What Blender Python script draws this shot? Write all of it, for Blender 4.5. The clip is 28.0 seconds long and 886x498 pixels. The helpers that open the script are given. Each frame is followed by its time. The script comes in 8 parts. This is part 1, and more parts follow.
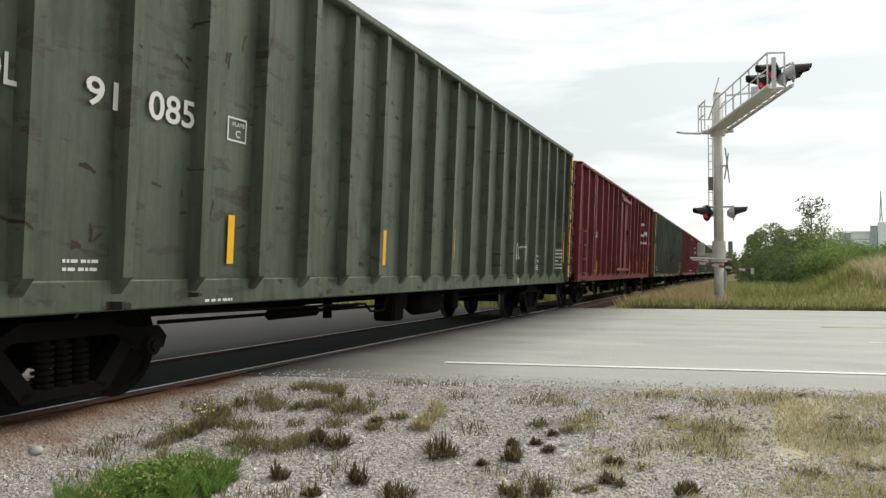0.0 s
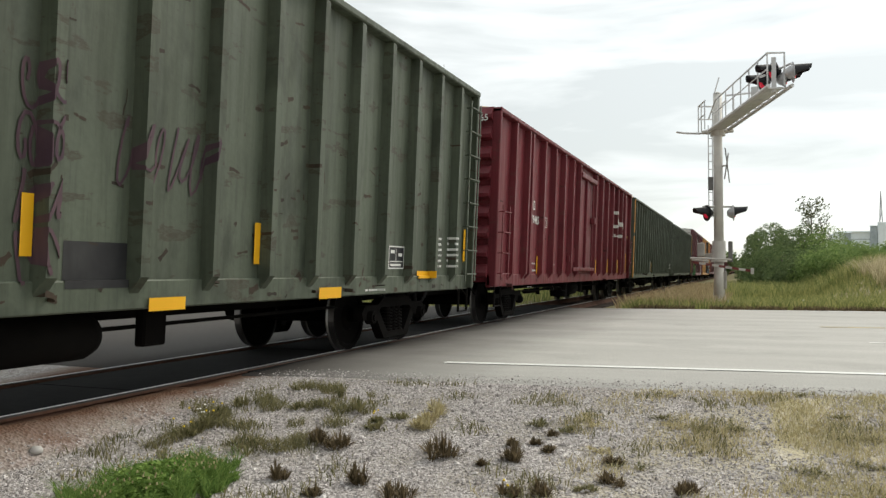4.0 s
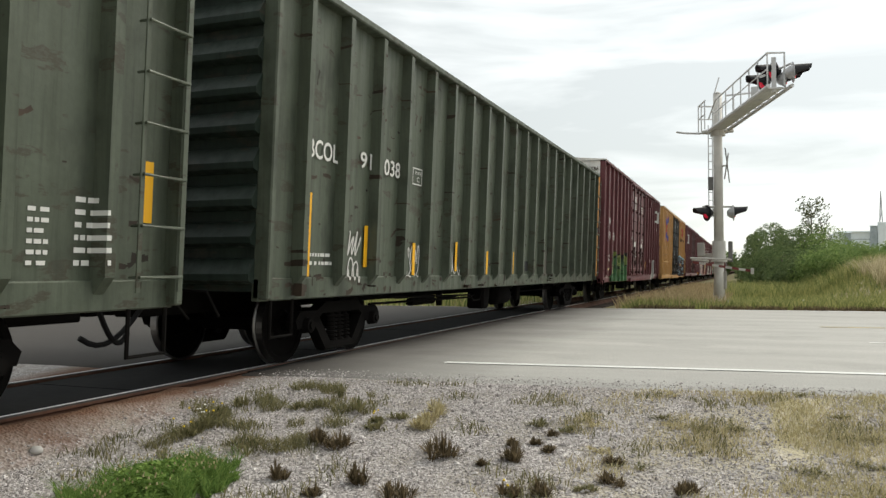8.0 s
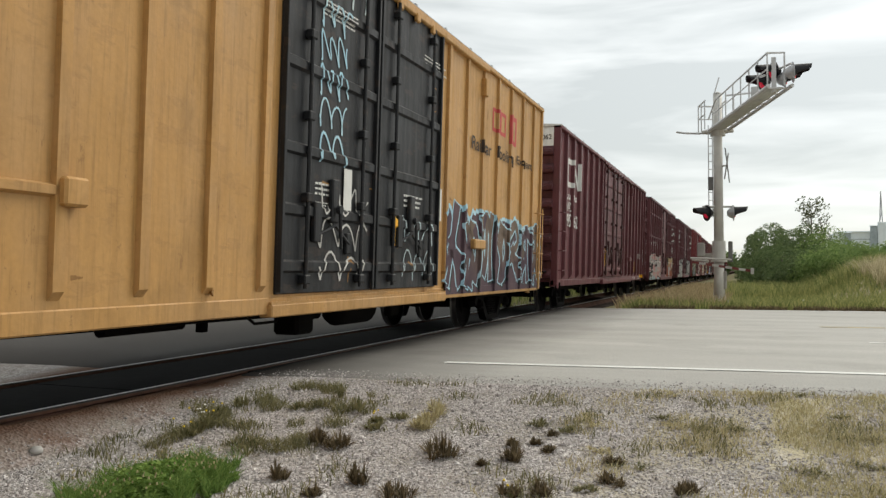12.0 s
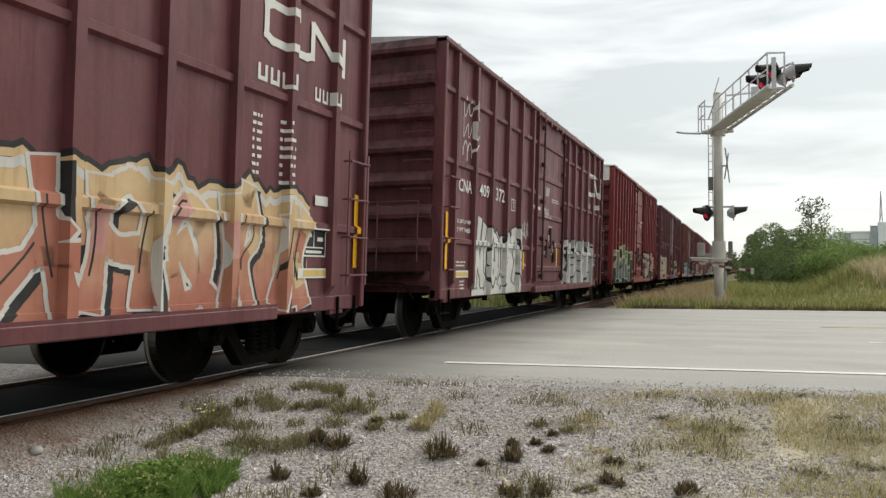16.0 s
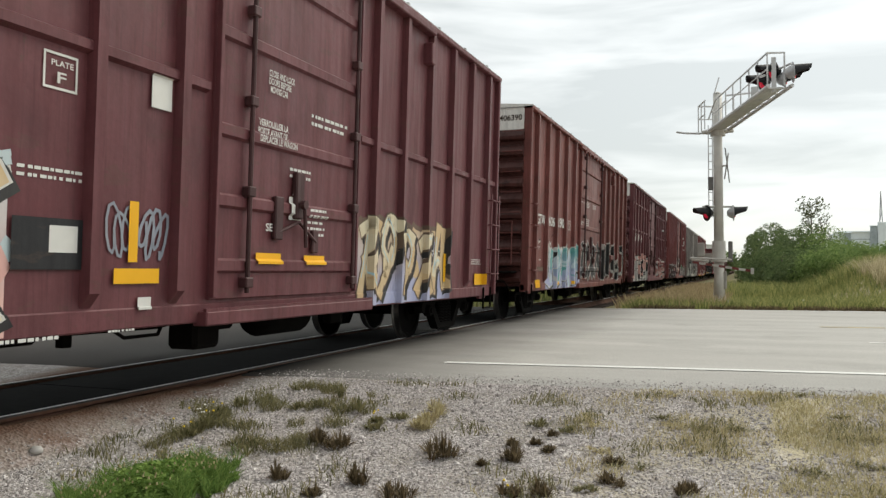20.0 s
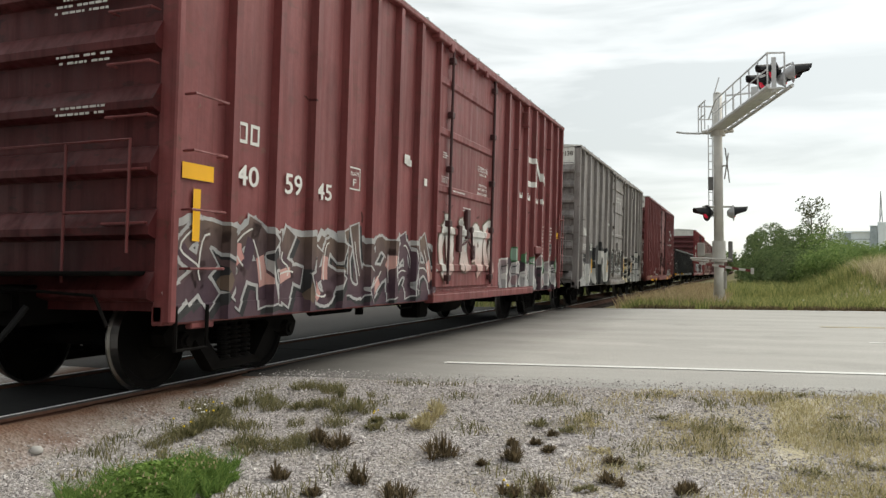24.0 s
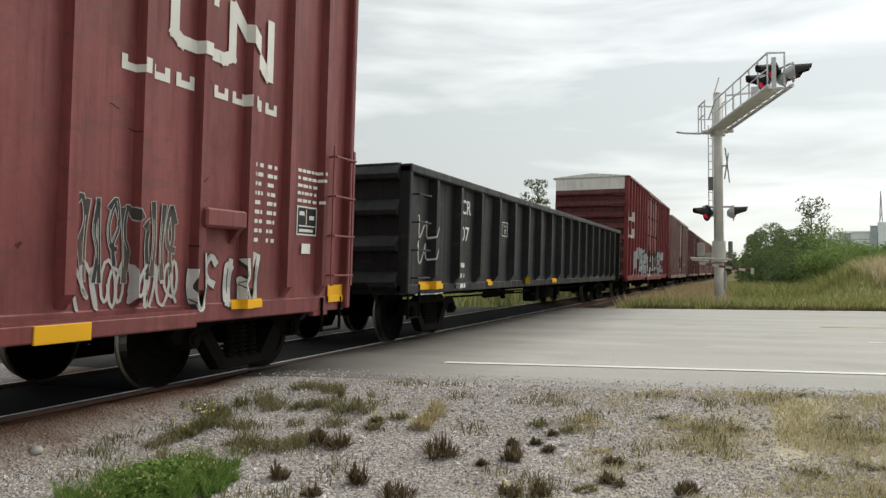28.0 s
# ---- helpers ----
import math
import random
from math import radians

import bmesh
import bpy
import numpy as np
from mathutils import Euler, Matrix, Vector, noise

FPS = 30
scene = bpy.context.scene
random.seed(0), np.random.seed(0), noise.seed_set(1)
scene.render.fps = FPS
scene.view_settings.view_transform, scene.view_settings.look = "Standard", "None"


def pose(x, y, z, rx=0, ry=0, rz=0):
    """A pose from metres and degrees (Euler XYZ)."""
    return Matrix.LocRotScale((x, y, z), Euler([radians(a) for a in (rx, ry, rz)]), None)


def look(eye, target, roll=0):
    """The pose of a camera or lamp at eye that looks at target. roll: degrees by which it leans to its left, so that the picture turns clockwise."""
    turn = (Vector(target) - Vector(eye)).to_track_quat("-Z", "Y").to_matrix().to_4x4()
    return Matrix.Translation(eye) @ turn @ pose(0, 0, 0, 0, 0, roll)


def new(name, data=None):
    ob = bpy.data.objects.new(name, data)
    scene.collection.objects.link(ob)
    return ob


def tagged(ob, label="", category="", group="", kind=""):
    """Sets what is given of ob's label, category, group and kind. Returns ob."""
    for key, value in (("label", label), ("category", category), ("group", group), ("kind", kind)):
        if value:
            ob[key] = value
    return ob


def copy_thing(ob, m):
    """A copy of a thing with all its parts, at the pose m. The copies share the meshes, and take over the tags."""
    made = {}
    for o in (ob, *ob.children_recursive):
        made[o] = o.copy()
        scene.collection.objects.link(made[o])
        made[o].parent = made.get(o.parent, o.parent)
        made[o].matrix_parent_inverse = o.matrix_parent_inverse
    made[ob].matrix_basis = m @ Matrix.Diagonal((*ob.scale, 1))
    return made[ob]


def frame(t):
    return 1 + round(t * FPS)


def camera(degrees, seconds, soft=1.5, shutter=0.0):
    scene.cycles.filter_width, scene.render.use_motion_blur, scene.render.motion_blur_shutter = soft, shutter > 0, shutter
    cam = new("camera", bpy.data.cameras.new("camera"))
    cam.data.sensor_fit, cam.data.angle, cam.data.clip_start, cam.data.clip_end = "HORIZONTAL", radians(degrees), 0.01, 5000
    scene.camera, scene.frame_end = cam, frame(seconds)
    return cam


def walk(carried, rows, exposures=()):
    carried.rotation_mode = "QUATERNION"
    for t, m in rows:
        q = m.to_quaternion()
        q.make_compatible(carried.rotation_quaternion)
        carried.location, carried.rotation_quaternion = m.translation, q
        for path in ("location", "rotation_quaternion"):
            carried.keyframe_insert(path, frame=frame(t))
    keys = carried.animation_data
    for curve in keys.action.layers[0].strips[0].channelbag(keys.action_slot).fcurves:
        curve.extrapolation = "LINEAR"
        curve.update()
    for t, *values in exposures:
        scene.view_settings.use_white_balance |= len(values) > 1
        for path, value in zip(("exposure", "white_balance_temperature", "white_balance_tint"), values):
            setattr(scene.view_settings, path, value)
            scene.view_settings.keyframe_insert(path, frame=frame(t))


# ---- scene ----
# The camera stands on a tripod beside the track; y runs along the track, z = 0 is the rail top.
cam = camera(58.5, 28.0, soft=1.4, shutter=0.0)
EYE = pose(0, 0, 1.1, 91.596, 0, 20.871)
walk(cam, [(0.0, EYE), (28.0, EYE)],
     [(0.0, 0.0), (9.0, -0.03), (11.0, -0.06), (12.0, -0.2), (13.5, -0.14), (16.0, -0.14), (18.0, -0.08), (20.0, -0.12), (21.0, -0.07), (24.0, -0.08), (26.0, -0.2), (28.0, -0.18)])

# ---- light ----
world = bpy.data.worlds.new("overcast_sky")
scene.world = world
world.use_nodes = True
wn, wl = world.node_tree.nodes, world.node_tree.links
wn.clear()
w_out = wn.new("ShaderNodeOutputWorld")
w_bg = wn.new("ShaderNodeBackground")
w_co = wn.new("ShaderNodeTexCoord")
w_sky = wn.new("ShaderNodeTexSky")
w_sky.sky_type, w_sky.sun_disc = "NISHITA", False
w_sky.sun_elevation, w_sky.sun_rotation = radians(45), radians(34)
w_map = wn.new("ShaderNodeMapping")
w_map.inputs["Scale"].default_value = (1.0, 1.0, 6.5)
w_map.inputs["Location"].default_value = (0.3, 0.0, 0.7)
w_n1 = wn.new("ShaderNodeTexNoise")
w_n1.inputs["Scale"].default_value, w_n1.inputs["Detail"].default_value = 2.5, 7
w_n1.inputs["Distortion"].default_value = 0.4
w_ramp = wn.new("ShaderNodeValToRGB")
w_ramp.color_ramp.elements[0].position, w_ramp.color_ramp.elements[0].color = 0.43, (0.73, 0.76, 0.73, 1)
w_ramp.color_ramp.elements[1].position, w_ramp.color_ramp.elements[1].color = 0.68, (1.18, 1.20, 1.16, 1)
w_mix = wn.new("ShaderNodeMix")
w_mix.data_type, w_mix.blend_type = "RGBA", "MIX"
w_mix.inputs["Factor"].default_value = 0.98
wl.new(w_co.outputs["Generated"], w_map.inputs["Vector"])
wl.new(w_map.outputs["Vector"], w_n1.inputs["Vector"])
wl.new(w_n1.outputs["Fac"], w_ramp.inputs["Fac"])
wl.new(w_sky.outputs["Color"], w_mix.inputs[6])
wl.new(w_ramp.outputs["Color"], w_mix.inputs[7])
# the cloud is brighter towards the hidden sun ahead, duller behind
w_dot = wn.new("ShaderNodeVectorMath")
w_dot.operation = "DOT_PRODUCT"
w_dot.inputs[1].default_value = (0.30, 0.40, 0.87)
w_rng = wn.new("ShaderNodeMapRange")
for key, v in (("From Min", -0.6), ("From Max", 1.0), ("To Min", 0.31), ("To Max", 1.34)):
    w_rng.inputs[key].default_value = v
w_mul = wn.new("ShaderNodeMix")
w_mul.data_type, w_mul.blend_type = "RGBA", "MULTIPLY"
w_mul.inputs["Factor"].default_value = 1.0
wl.new(w_co.outputs["Generated"], w_dot.inputs[0])
wl.new(w_dot.outputs["Value"], w_rng.inputs["Value"])
wl.new(w_mix.outputs[2], w_mul.inputs[6])
wl.new(w_rng.outputs["Result"], w_mul.inputs[7])
wl.new(w_mul.outputs[2], w_bg.inputs["Color"])
w_bg.inputs["Strength"].default_value = 1.0
wl.new(w_bg.outputs["Background"], w_out.inputs["Surface"])

sun = new("sun", bpy.data.lights.new("sun", "SUN"))
sun.data.energy, sun.data.angle, sun.data.color = 2.1, radians(30), (1.0, 0.93, 0.79)
sun.matrix_world = look((24, 36, 42), (0, 0, 0))


# ---- mesh helpers ----
def bisect(at, v):
    lo, hi = 0, len(at)
    while lo < hi:
        m = (lo + hi) // 2
        if v < at[m]:
            hi = m
        else:
            lo = m + 1
    return lo


class G:
    """Vertices and faces of one part."""

    def __init__(self, loose=False):
        self.v, self.f, self.loose = [], [], loose

    def add(self, verts, faces):
        n = len(self.v)
        self.v += [tuple(p) for p in verts]
        self.f += [tuple(n + i for i in f) for f in faces]
        return self

    def box(self, a, b):
        (x0, y0, z0), (x1, y1, z1) = a, b
        return self.add([(x0, y0, z0), (x1, y0, z0), (x1, y1, z0), (x0, y1, z0), (x0, y0, z1), (x1, y0, z1), (x1, y1, z1), (x0, y1, z1)],
                        [(0, 3, 2, 1), (4, 5, 6, 7), (0, 1, 5, 4), (1, 2, 6, 5), (2, 3, 7, 6), (3, 0, 4, 7)])

    def cbox(self, a, b, c=0.01):
        """A box with chamfered edges."""
        lo, hi = [min(p, q) for p, q in zip(a, b)], [max(p, q) for p, q in zip(a, b)]
        idx, verts = {}, []
        for sx in (0, 1):
            for sy in (0, 1):
                for sz in (0, 1):
                    s = (sx, sy, sz)
                    for k in range(3):
                        p = [(hi if s[i] else lo)[i] for i in range(3)]
                        for i in range(3):
                            if i != k:
                                p[i] += -c if s[i] else c
                        idx[s, k] = len(verts)
                        verts.append(p)
        faces = []
        for k in range(3):
            i, j = (k + 1) % 3, (k + 2) % 3
            for sk in (0, 1):
                ring = []
                for si, sj in ((0, 0), (1, 0), (1, 1), (0, 1)):
                    s = [0, 0, 0]
                    s[k], s[i], s[j] = sk, si, sj
                    ring.append(idx[tuple(s), k])
                faces.append(ring if sk else ring[::-1])
            for si in (0, 1):
                for sj in (0, 1):
                    a0, a1 = [0, 0, 0], [0, 0, 0]
                    a0[k], a1[k] = 0, 1
                    a0[i] = a1[i] = si
                    a0[j] = a1[j] = sj
                    a0, a1 = tuple(a0), tuple(a1)
                    q = [idx[a0, i], idx[a1, i], idx[a1, j], idx[a0, j]]
                    faces.append(q if si == sj else q[::-1])
        for s in [(x, y, z) for x in (0, 1) for y in (0, 1) for z in (0, 1)]:
            t = [idx[s, 0], idx[s, 1], idx[s, 2]]
            faces.append(t if sum(s) % 2 else t[::-1])
        return self.add(verts, faces)

    def ring(self, p, q, r0, r1=None, n=10, caps=True):
        """A round bar from p to q."""
        r1 = r0 if r1 is None else r1
        p, q = Vector(p), Vector(q)
        d = (q - p).normalized()
        u = d.orthogonal().normalized()
        w = d.cross(u)
        vs = []
        for c, r in ((p, r0), (q, r1)):
            for i in range(n):
                a = 2 * math.pi * i / n
                vs.append(c + r * (u * math.cos(a) + w * math.sin(a)))
        fs = [(i, (i + 1) % n, n + (i + 1) % n, n + i) for i in range(n)]
        if caps:
            fs += [tuple(range(n))[::-1], tuple(range(n, 2 * n))]
        return self.add(vs, fs)

    def pipe(self, pts, r, n=6):
        """One bent round bar through the points."""
        ps = [Vector(p) for p in pts]
        dirs = [(q - p).normalized() for p, q in zip(ps, ps[1:])]
        u = dirs[0].orthogonal().normalized()
        vs = []
        for i, p in enumerate(ps):
            a, b = dirs[max(0, i - 1)], dirs[min(i, len(dirs) - 1)]
            d = (a + b).normalized() if (a + b).length > 1e-4 else b
            u = (u - d * u.dot(d)).normalized() if (u - d * u.dot(d)).length > 1e-4 else d.orthogonal().normalized()
            w, k = d.cross(u), min(1.8, 1 / max(0.4, d.dot(b)))
            vs += [p + r * k ** 0.5 * (u * math.cos(6.2832 * j / n) + w * math.sin(6.2832 * j / n)) for j in range(n)]
        fs = [(i * n + j, i * n + (j + 1) % n, (i + 1) * n + (j + 1) % n, (i + 1) * n + j) for i in range(len(ps) - 1) for j in range(n)]
        return self.add(vs, fs + [tuple(range(n))[::-1], tuple(range((len(ps) - 1) * n, len(ps) * n))])

    def lathe(self, profile, n=20, axis="x"):
        """Turns (along, radius) points about an axis."""
        vs, m = [], len(profile)
        for i in range(n):
            c, s = math.cos(2 * math.pi * i / n), math.sin(2 * math.pi * i / n)
            for a, r in profile:
                vs.append({"x": (a, r * c, r * s), "y": (r * s, a, r * c), "z": (r * c, r * s, a)}[axis])
        fs = [(i * m + k, ((i + 1) % n) * m + k, ((i + 1) % n) * m + k + 1, i * m + k + 1) for i in range(n) for k in range(m - 1)]
        return self.add(vs, fs)

    def prism(self, pts, fixed, a, b):
        """A flat outline (two coordinates) drawn out along the axis called fixed from a to b."""
        n = len(pts)
        def at(p, t):
            return {"x": (t, p[0], p[1]), "y": (p[0], t, p[1]), "z": (p[0], p[1], t)}[fixed]
        vs = [at(p, a) for p in pts] + [at(p, b) for p in pts]
        fs = [(i, (i + 1) % n, n + (i + 1) % n, n + i) for i in range(n)] + [tuple(range(n))[::-1], tuple(range(n, 2 * n))]
        return self.add(vs, fs)

    def mesh(self, name, smooth=False):
        me = bpy.data.meshes.new(name)
        me.from_pydata(self.v, [], self.f)
        if len(self.f) < 6000 and not self.loose:
            bm = bmesh.new()
            bm.from_mesh(me)
            bmesh.ops.recalc_face_normals(bm, faces=bm.faces)
            bm.to_mesh(me)
            bm.free()
        if smooth:
            me.shade_smooth()
        return me


def part(name, g, material, parent=None, label="", at=(0, 0, 0), smooth=False):
    """One mesh object under a thing or a part. g: a G, or a mesh to share."""
    me = g if isinstance(g, bpy.types.Mesh) else g.mesh(name, smooth)
    if not me.materials:
        me.materials.append(material)
    ob = new(name, me)
    ob.location = at
    if parent:
        ob.parent = parent
    return tagged(ob, label) if label else ob


def thing(name, label, category, at=(0, 0, 0), group="", kind=""):
    ob = new(name)
    ob.location = at
    return tagged(ob, label, category, group, kind)


# ---- materials ----
def shader(name, rough=0.6, metal=0.0):
    m = bpy.data.materials.new(name)
    m.use_nodes = True
    t = m.node_tree
    b = t.nodes["Principled BSDF"]
    b.inputs["Roughness"].default_value, b.inputs["Metallic"].default_value = rough, metal
    b.inputs["Specular IOR Level"].default_value = 0.25
    return m, t, b


def node(t, kind, **kw):
    n = t.nodes.new(kind)
    for k, v in kw.items():
        n.inputs[k.replace("_", " ")].default_value = v
    return n


def coords(t, scale=(1, 1, 1), spread=True, which="Object"):
    """Object coordinates, moved by the object's random number so that alike parts differ."""
    co = t.nodes.new("ShaderNodeTexCoord")
    mp = t.nodes.new("ShaderNodeMapping")
    mp.inputs["Scale"].default_value = scale
    if spread:
        inf = t.nodes.new("ShaderNodeObjectInfo")
        mul = t.nodes.new("ShaderNodeMath")
        mul.operation = "MULTIPLY"
        mul.inputs[1].default_value = 53.0
        add = t.nodes.new("ShaderNodeVectorMath")
        t.links.new(inf.outputs["Random"], mul.inputs[0])
        t.links.new(co.outputs[which], add.inputs[0])
        t.links.new(mul.outputs[0], add.inputs[1])
        t.links.new(add.outputs[0], mp.inputs["Vector"])
    else:
        t.links.new(co.outputs[which], mp.inputs["Vector"])
    return mp.outputs["Vector"]


def noise_tex(t, vec, scale, detail=4.0, rough=0.55):
    n = node(t, "ShaderNodeTexNoise", Scale=scale, Detail=detail, Roughness=rough)
    t.links.new(vec, n.inputs["Vector"])
    return n.outputs["Fac"]


def ramp(t, fac, stops):
    r = t.nodes.new("ShaderNodeValToRGB")
    e = r.color_ramp.elements
    while len(e) < len(stops):
        e.new(0.5)
    for el, (p, c) in zip(e, stops):
        el.position = p
        el.color = (*c, 1) if isinstance(c, tuple) else (c, c, c, 1)
    t.links.new(fac, r.inputs["Fac"])
    return r.outputs["Color"]


def blend(t, fac, a, b, mode="MIX"):
    m = t.nodes.new("ShaderNodeMix")
    m.data_type, m.blend_type = "RGBA", mode
    for src, sock in ((fac, m.inputs["Factor"]), (a, m.inputs[6]), (b, m.inputs[7])):
        if isinstance(src, bpy.types.NodeSocket):
            t.links.new(src, sock)
        else:
            sock.default_value = (*src, 1) if isinstance(src, tuple) else src
    return m.outputs[2]


def bump(t, b, height, strength=0.3, distance=0.01):
    n = node(t, "ShaderNodeBump", Strength=strength, Distance=distance)
    t.links.new(height, n.inputs["Height"])
    t.links.new(n.outputs["Normal"], b.inputs["Normal"])


def paint(name, rgb, worn=(0.16, 0.10, 0.07), dirt=0.35, rust=0.62, fade=1.25, rough=0.5, scuff=0.35, scuff_rgb=(0.09, 0.055, 0.04)):
    """Weathered sheet-steel paint: faded areas, dents, vertical streaks and drips, grime, specks of rust."""
    m, t, b = shader(name, rough)
    b.inputs["Specular IOR Level"].default_value = 0.33
    base = coords(t)
    streak = noise_tex(t, coords(t, (5, 5, 0.35)), 1.6, 5)
    drip = noise_tex(t, coords(t, (17, 17, 0.6)), 1.5, 6, 0.65)
    cloud = noise_tex(t, base, 0.7, 5)
    fine = noise_tex(t, base, 22, 3)
    dark = tuple(c * 0.5 for c in rgb)
    pale = tuple(min(1.0, c * fade + 0.012) for c in rgb)
    grey = sum(rgb) / 3
    dusty = tuple(c * 0.82 + grey * 0.2 for c in rgb)
    col = blend(t, ramp(t, cloud, [(0.36, 0.0), (0.66, 1.0)]), rgb, pale)
    col = blend(t, ramp(t, noise_tex(t, coords(t, (1.0, 0.9, 0.7)), 1.1, 6, 0.6), [(0.45, 0.0), (0.68, 0.7)]), col, dusty)
    col = blend(t, ramp(t, streak, [(0.46, 0.0), (0.75, dirt)]), col, dark)
    col = blend(t, ramp(t, drip, [(0.52, 0.0), (0.72, 0.55)]), col, dark)
    spots = ramp(t, noise_tex(t, base, 3.1, 8, 0.7), [(rust, 0.0), (rust + 0.07, 0.8)])
    col = blend(t, spots, col, worn)
    # scrapes along the side, rubbed patches and fine chips
    scrape = noise_tex(t, coords(t, (1.0, 0.8, 2.6)), 2.3, 7, 0.62)
    col = blend(t, ramp(t, scrape, [(0.585, 0.0), (0.625, scuff), (0.66, scuff * 0.4), (0.70, scuff)]), col, scuff_rgb)
    smear = noise_tex(t, coords(t, (1.0, 1.3, 0.7)), 1.5, 4, 0.6)
    col = blend(t, ramp(t, smear, [(0.54, 0.0), (0.68, min(0.8, scuff * 0.9 + 0.2))]), col, dark)
    chip = noise_tex(t, coords(t, (1.0, 1.0, 0.55)), 9.0, 8, 0.75)
    col = blend(t, ramp(t, chip, [(0.63, 0.0), (0.67, 0.6)]), col, scuff_rgb)
    col = blend(t, ramp(t, fine, [(0.3, 0.0), (0.7, 0.2)]), col, dark)
    t.links.new(col, b.inputs["Base Color"])
    t.links.new(ramp(t, streak, [(0.3, rough - 0.12), (0.8, min(1, rough + 0.25))]), b.inputs["Roughness"])
    dents = blend(t, 0.2, noise_tex(t, coords(t, (1.0, 1.0, 0.8)), 1.3, 3, 0.45), noise_tex(t, base, 7.0, 5))
    bump(t, b, dents, 0.5, 0.045)
    return m


def plain(name, rgb, rough=0.6, metal=0.0, vary=0.25, scale=9.0, relief=0.15, gloss=0.25):
    m, t, b = shader(name, rough, metal)
    b.inputs["Specular IOR Level"].default_value = gloss
    base = coords(t)
    n1, n2 = noise_tex(t, base, scale, 5), noise_tex(t, base, scale * 0.17, 3)
    low = tuple(c * (1 - vary) for c in rgb)
    high = tuple(min(1, c * (1 + vary)) for c in rgb)
    col = blend(t, ramp(t, n2, [(0.3, 0.0), (0.7, 1.0)]), low, high)
    col = blend(t, ramp(t, n1, [(0.4, 0.0), (0.75, 0.5)]), col, low)
    t.links.new(col, b.inputs["Base Color"])
    bump(t, b, n1, relief, 0.01)
    return m


GREEN = paint("green_car_paint", (0.072, 0.087, 0.060), dirt=0.5, rust=0.68, scuff=0.9, scuff_rgb=(0.050, 0.040, 0.027))
# the green of the sides, darkened because the ends face away from the light
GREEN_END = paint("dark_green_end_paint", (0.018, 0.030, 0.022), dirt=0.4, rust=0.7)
RED = paint("crimson_car_paint", (0.140, 0.0145, 0.022), fade=1.15, dirt=0.4, rust=0.7)
MAROON = paint("maroon_car_paint", (0.129, 0.037, 0.0435), dirt=0.35, rust=0.72, fade=1.2)
BRICK = paint("brick_red_car_paint", (0.200, 0.029, 0.032), dirt=0.4, rust=0.68)
DULL_BRICK = paint("dull_brick_red_car_paint", (0.185, 0.047, 0.047), dirt=0.4, rust=0.66)
BROWN = paint("faded_brown_red_car_paint", (0.155, 0.047, 0.040), dirt=0.5, rust=0.64, fade=1.4)
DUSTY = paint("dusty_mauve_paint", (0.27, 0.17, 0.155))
YELLOW = paint("ochre_yellow_car_paint", (0.49, 0.27, 0.088), scuff=0.25, scuff_rgb=(0.25, 0.13, 0.05), dirt=0.25, rust=0.72, fade=1.1)
GREY = paint("weathered_grey_car_paint", (0.225, 0.205, 0.195), worn=(0.2, 0.14, 0.1), dirt=0.8, rust=0.66, fade=1.55)
# end paints: soot, with the shade between coupled cars put into the base colour
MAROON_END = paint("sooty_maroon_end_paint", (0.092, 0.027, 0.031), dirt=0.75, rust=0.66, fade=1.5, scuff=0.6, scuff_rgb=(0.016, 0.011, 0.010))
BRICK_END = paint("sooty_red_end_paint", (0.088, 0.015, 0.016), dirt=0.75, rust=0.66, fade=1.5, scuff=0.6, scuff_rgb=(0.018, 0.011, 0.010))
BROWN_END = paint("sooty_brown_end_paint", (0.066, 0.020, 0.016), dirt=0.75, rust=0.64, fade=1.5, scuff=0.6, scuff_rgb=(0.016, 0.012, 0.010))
HARDWARE = paint("greasy_door_hardware", (0.052, 0.019, 0.020), dirt=0.5, rust=0.62, fade=1.7)
BLACK = paint("black_gondola_paint", (0.009, 0.0095, 0.011), dirt=0.4, rust=0.74, fade=1.6)
DOOR_BLACK = paint("black_door_paint", (0.010, 0.0105, 0.0125), dirt=0.3, rust=0.75, fade=1.6)
PALE_PLATE = paint("rubbed_green_plate", (0.061, 0.063, 0.050), dirt=0.6, rust=0.6, scuff=0.9, scuff_rgb=(0.050, 0.032, 0.025))
ROOF = paint("galvanised_roof", (0.42, 0.42, 0.42), dirt=0.5, rust=0.6)
WHITE_END = paint("white_end_paint", (0.80, 0.79, 0.75), worn=(0.4, 0.28, 0.18), dirt=0.2, rust=0.70, fade=1.08, scuff=0.2, scuff_rgb=(0.45, 0.38, 0.3))
# grimy steel, taken near black to carry the shade below the cars
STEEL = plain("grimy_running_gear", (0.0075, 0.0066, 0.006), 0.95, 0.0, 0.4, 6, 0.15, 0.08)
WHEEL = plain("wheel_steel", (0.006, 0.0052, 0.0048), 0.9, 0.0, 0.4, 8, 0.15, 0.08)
TREAD = plain("polished_wheel_tread", (0.26, 0.25, 0.24), 0.38, 1.0, 0.15, 12, 0.05)
HOSE = plain("black_rubber_hose", (0.012, 0.012, 0.012), 0.8, 0, 0.3)
REFLECT = plain("yellow_reflector", (0.80, 0.42, 0.015), 0.4, 0, 0.12, 4, 0.03)
LETTER = plain("white_stencil_paint", (0.66, 0.66, 0.63), 0.6, 0, 0.12, 7, 0.04)
DARK_LETTER = plain("dark_stencil_paint", (0.05, 0.035, 0.025), 0.6, 0, 0.2, 7, 0.04)
CHIPS = plain("wood_chips", (0.50, 0.38, 0.26), 0.9, 0, 0.4, 16, 0.8)


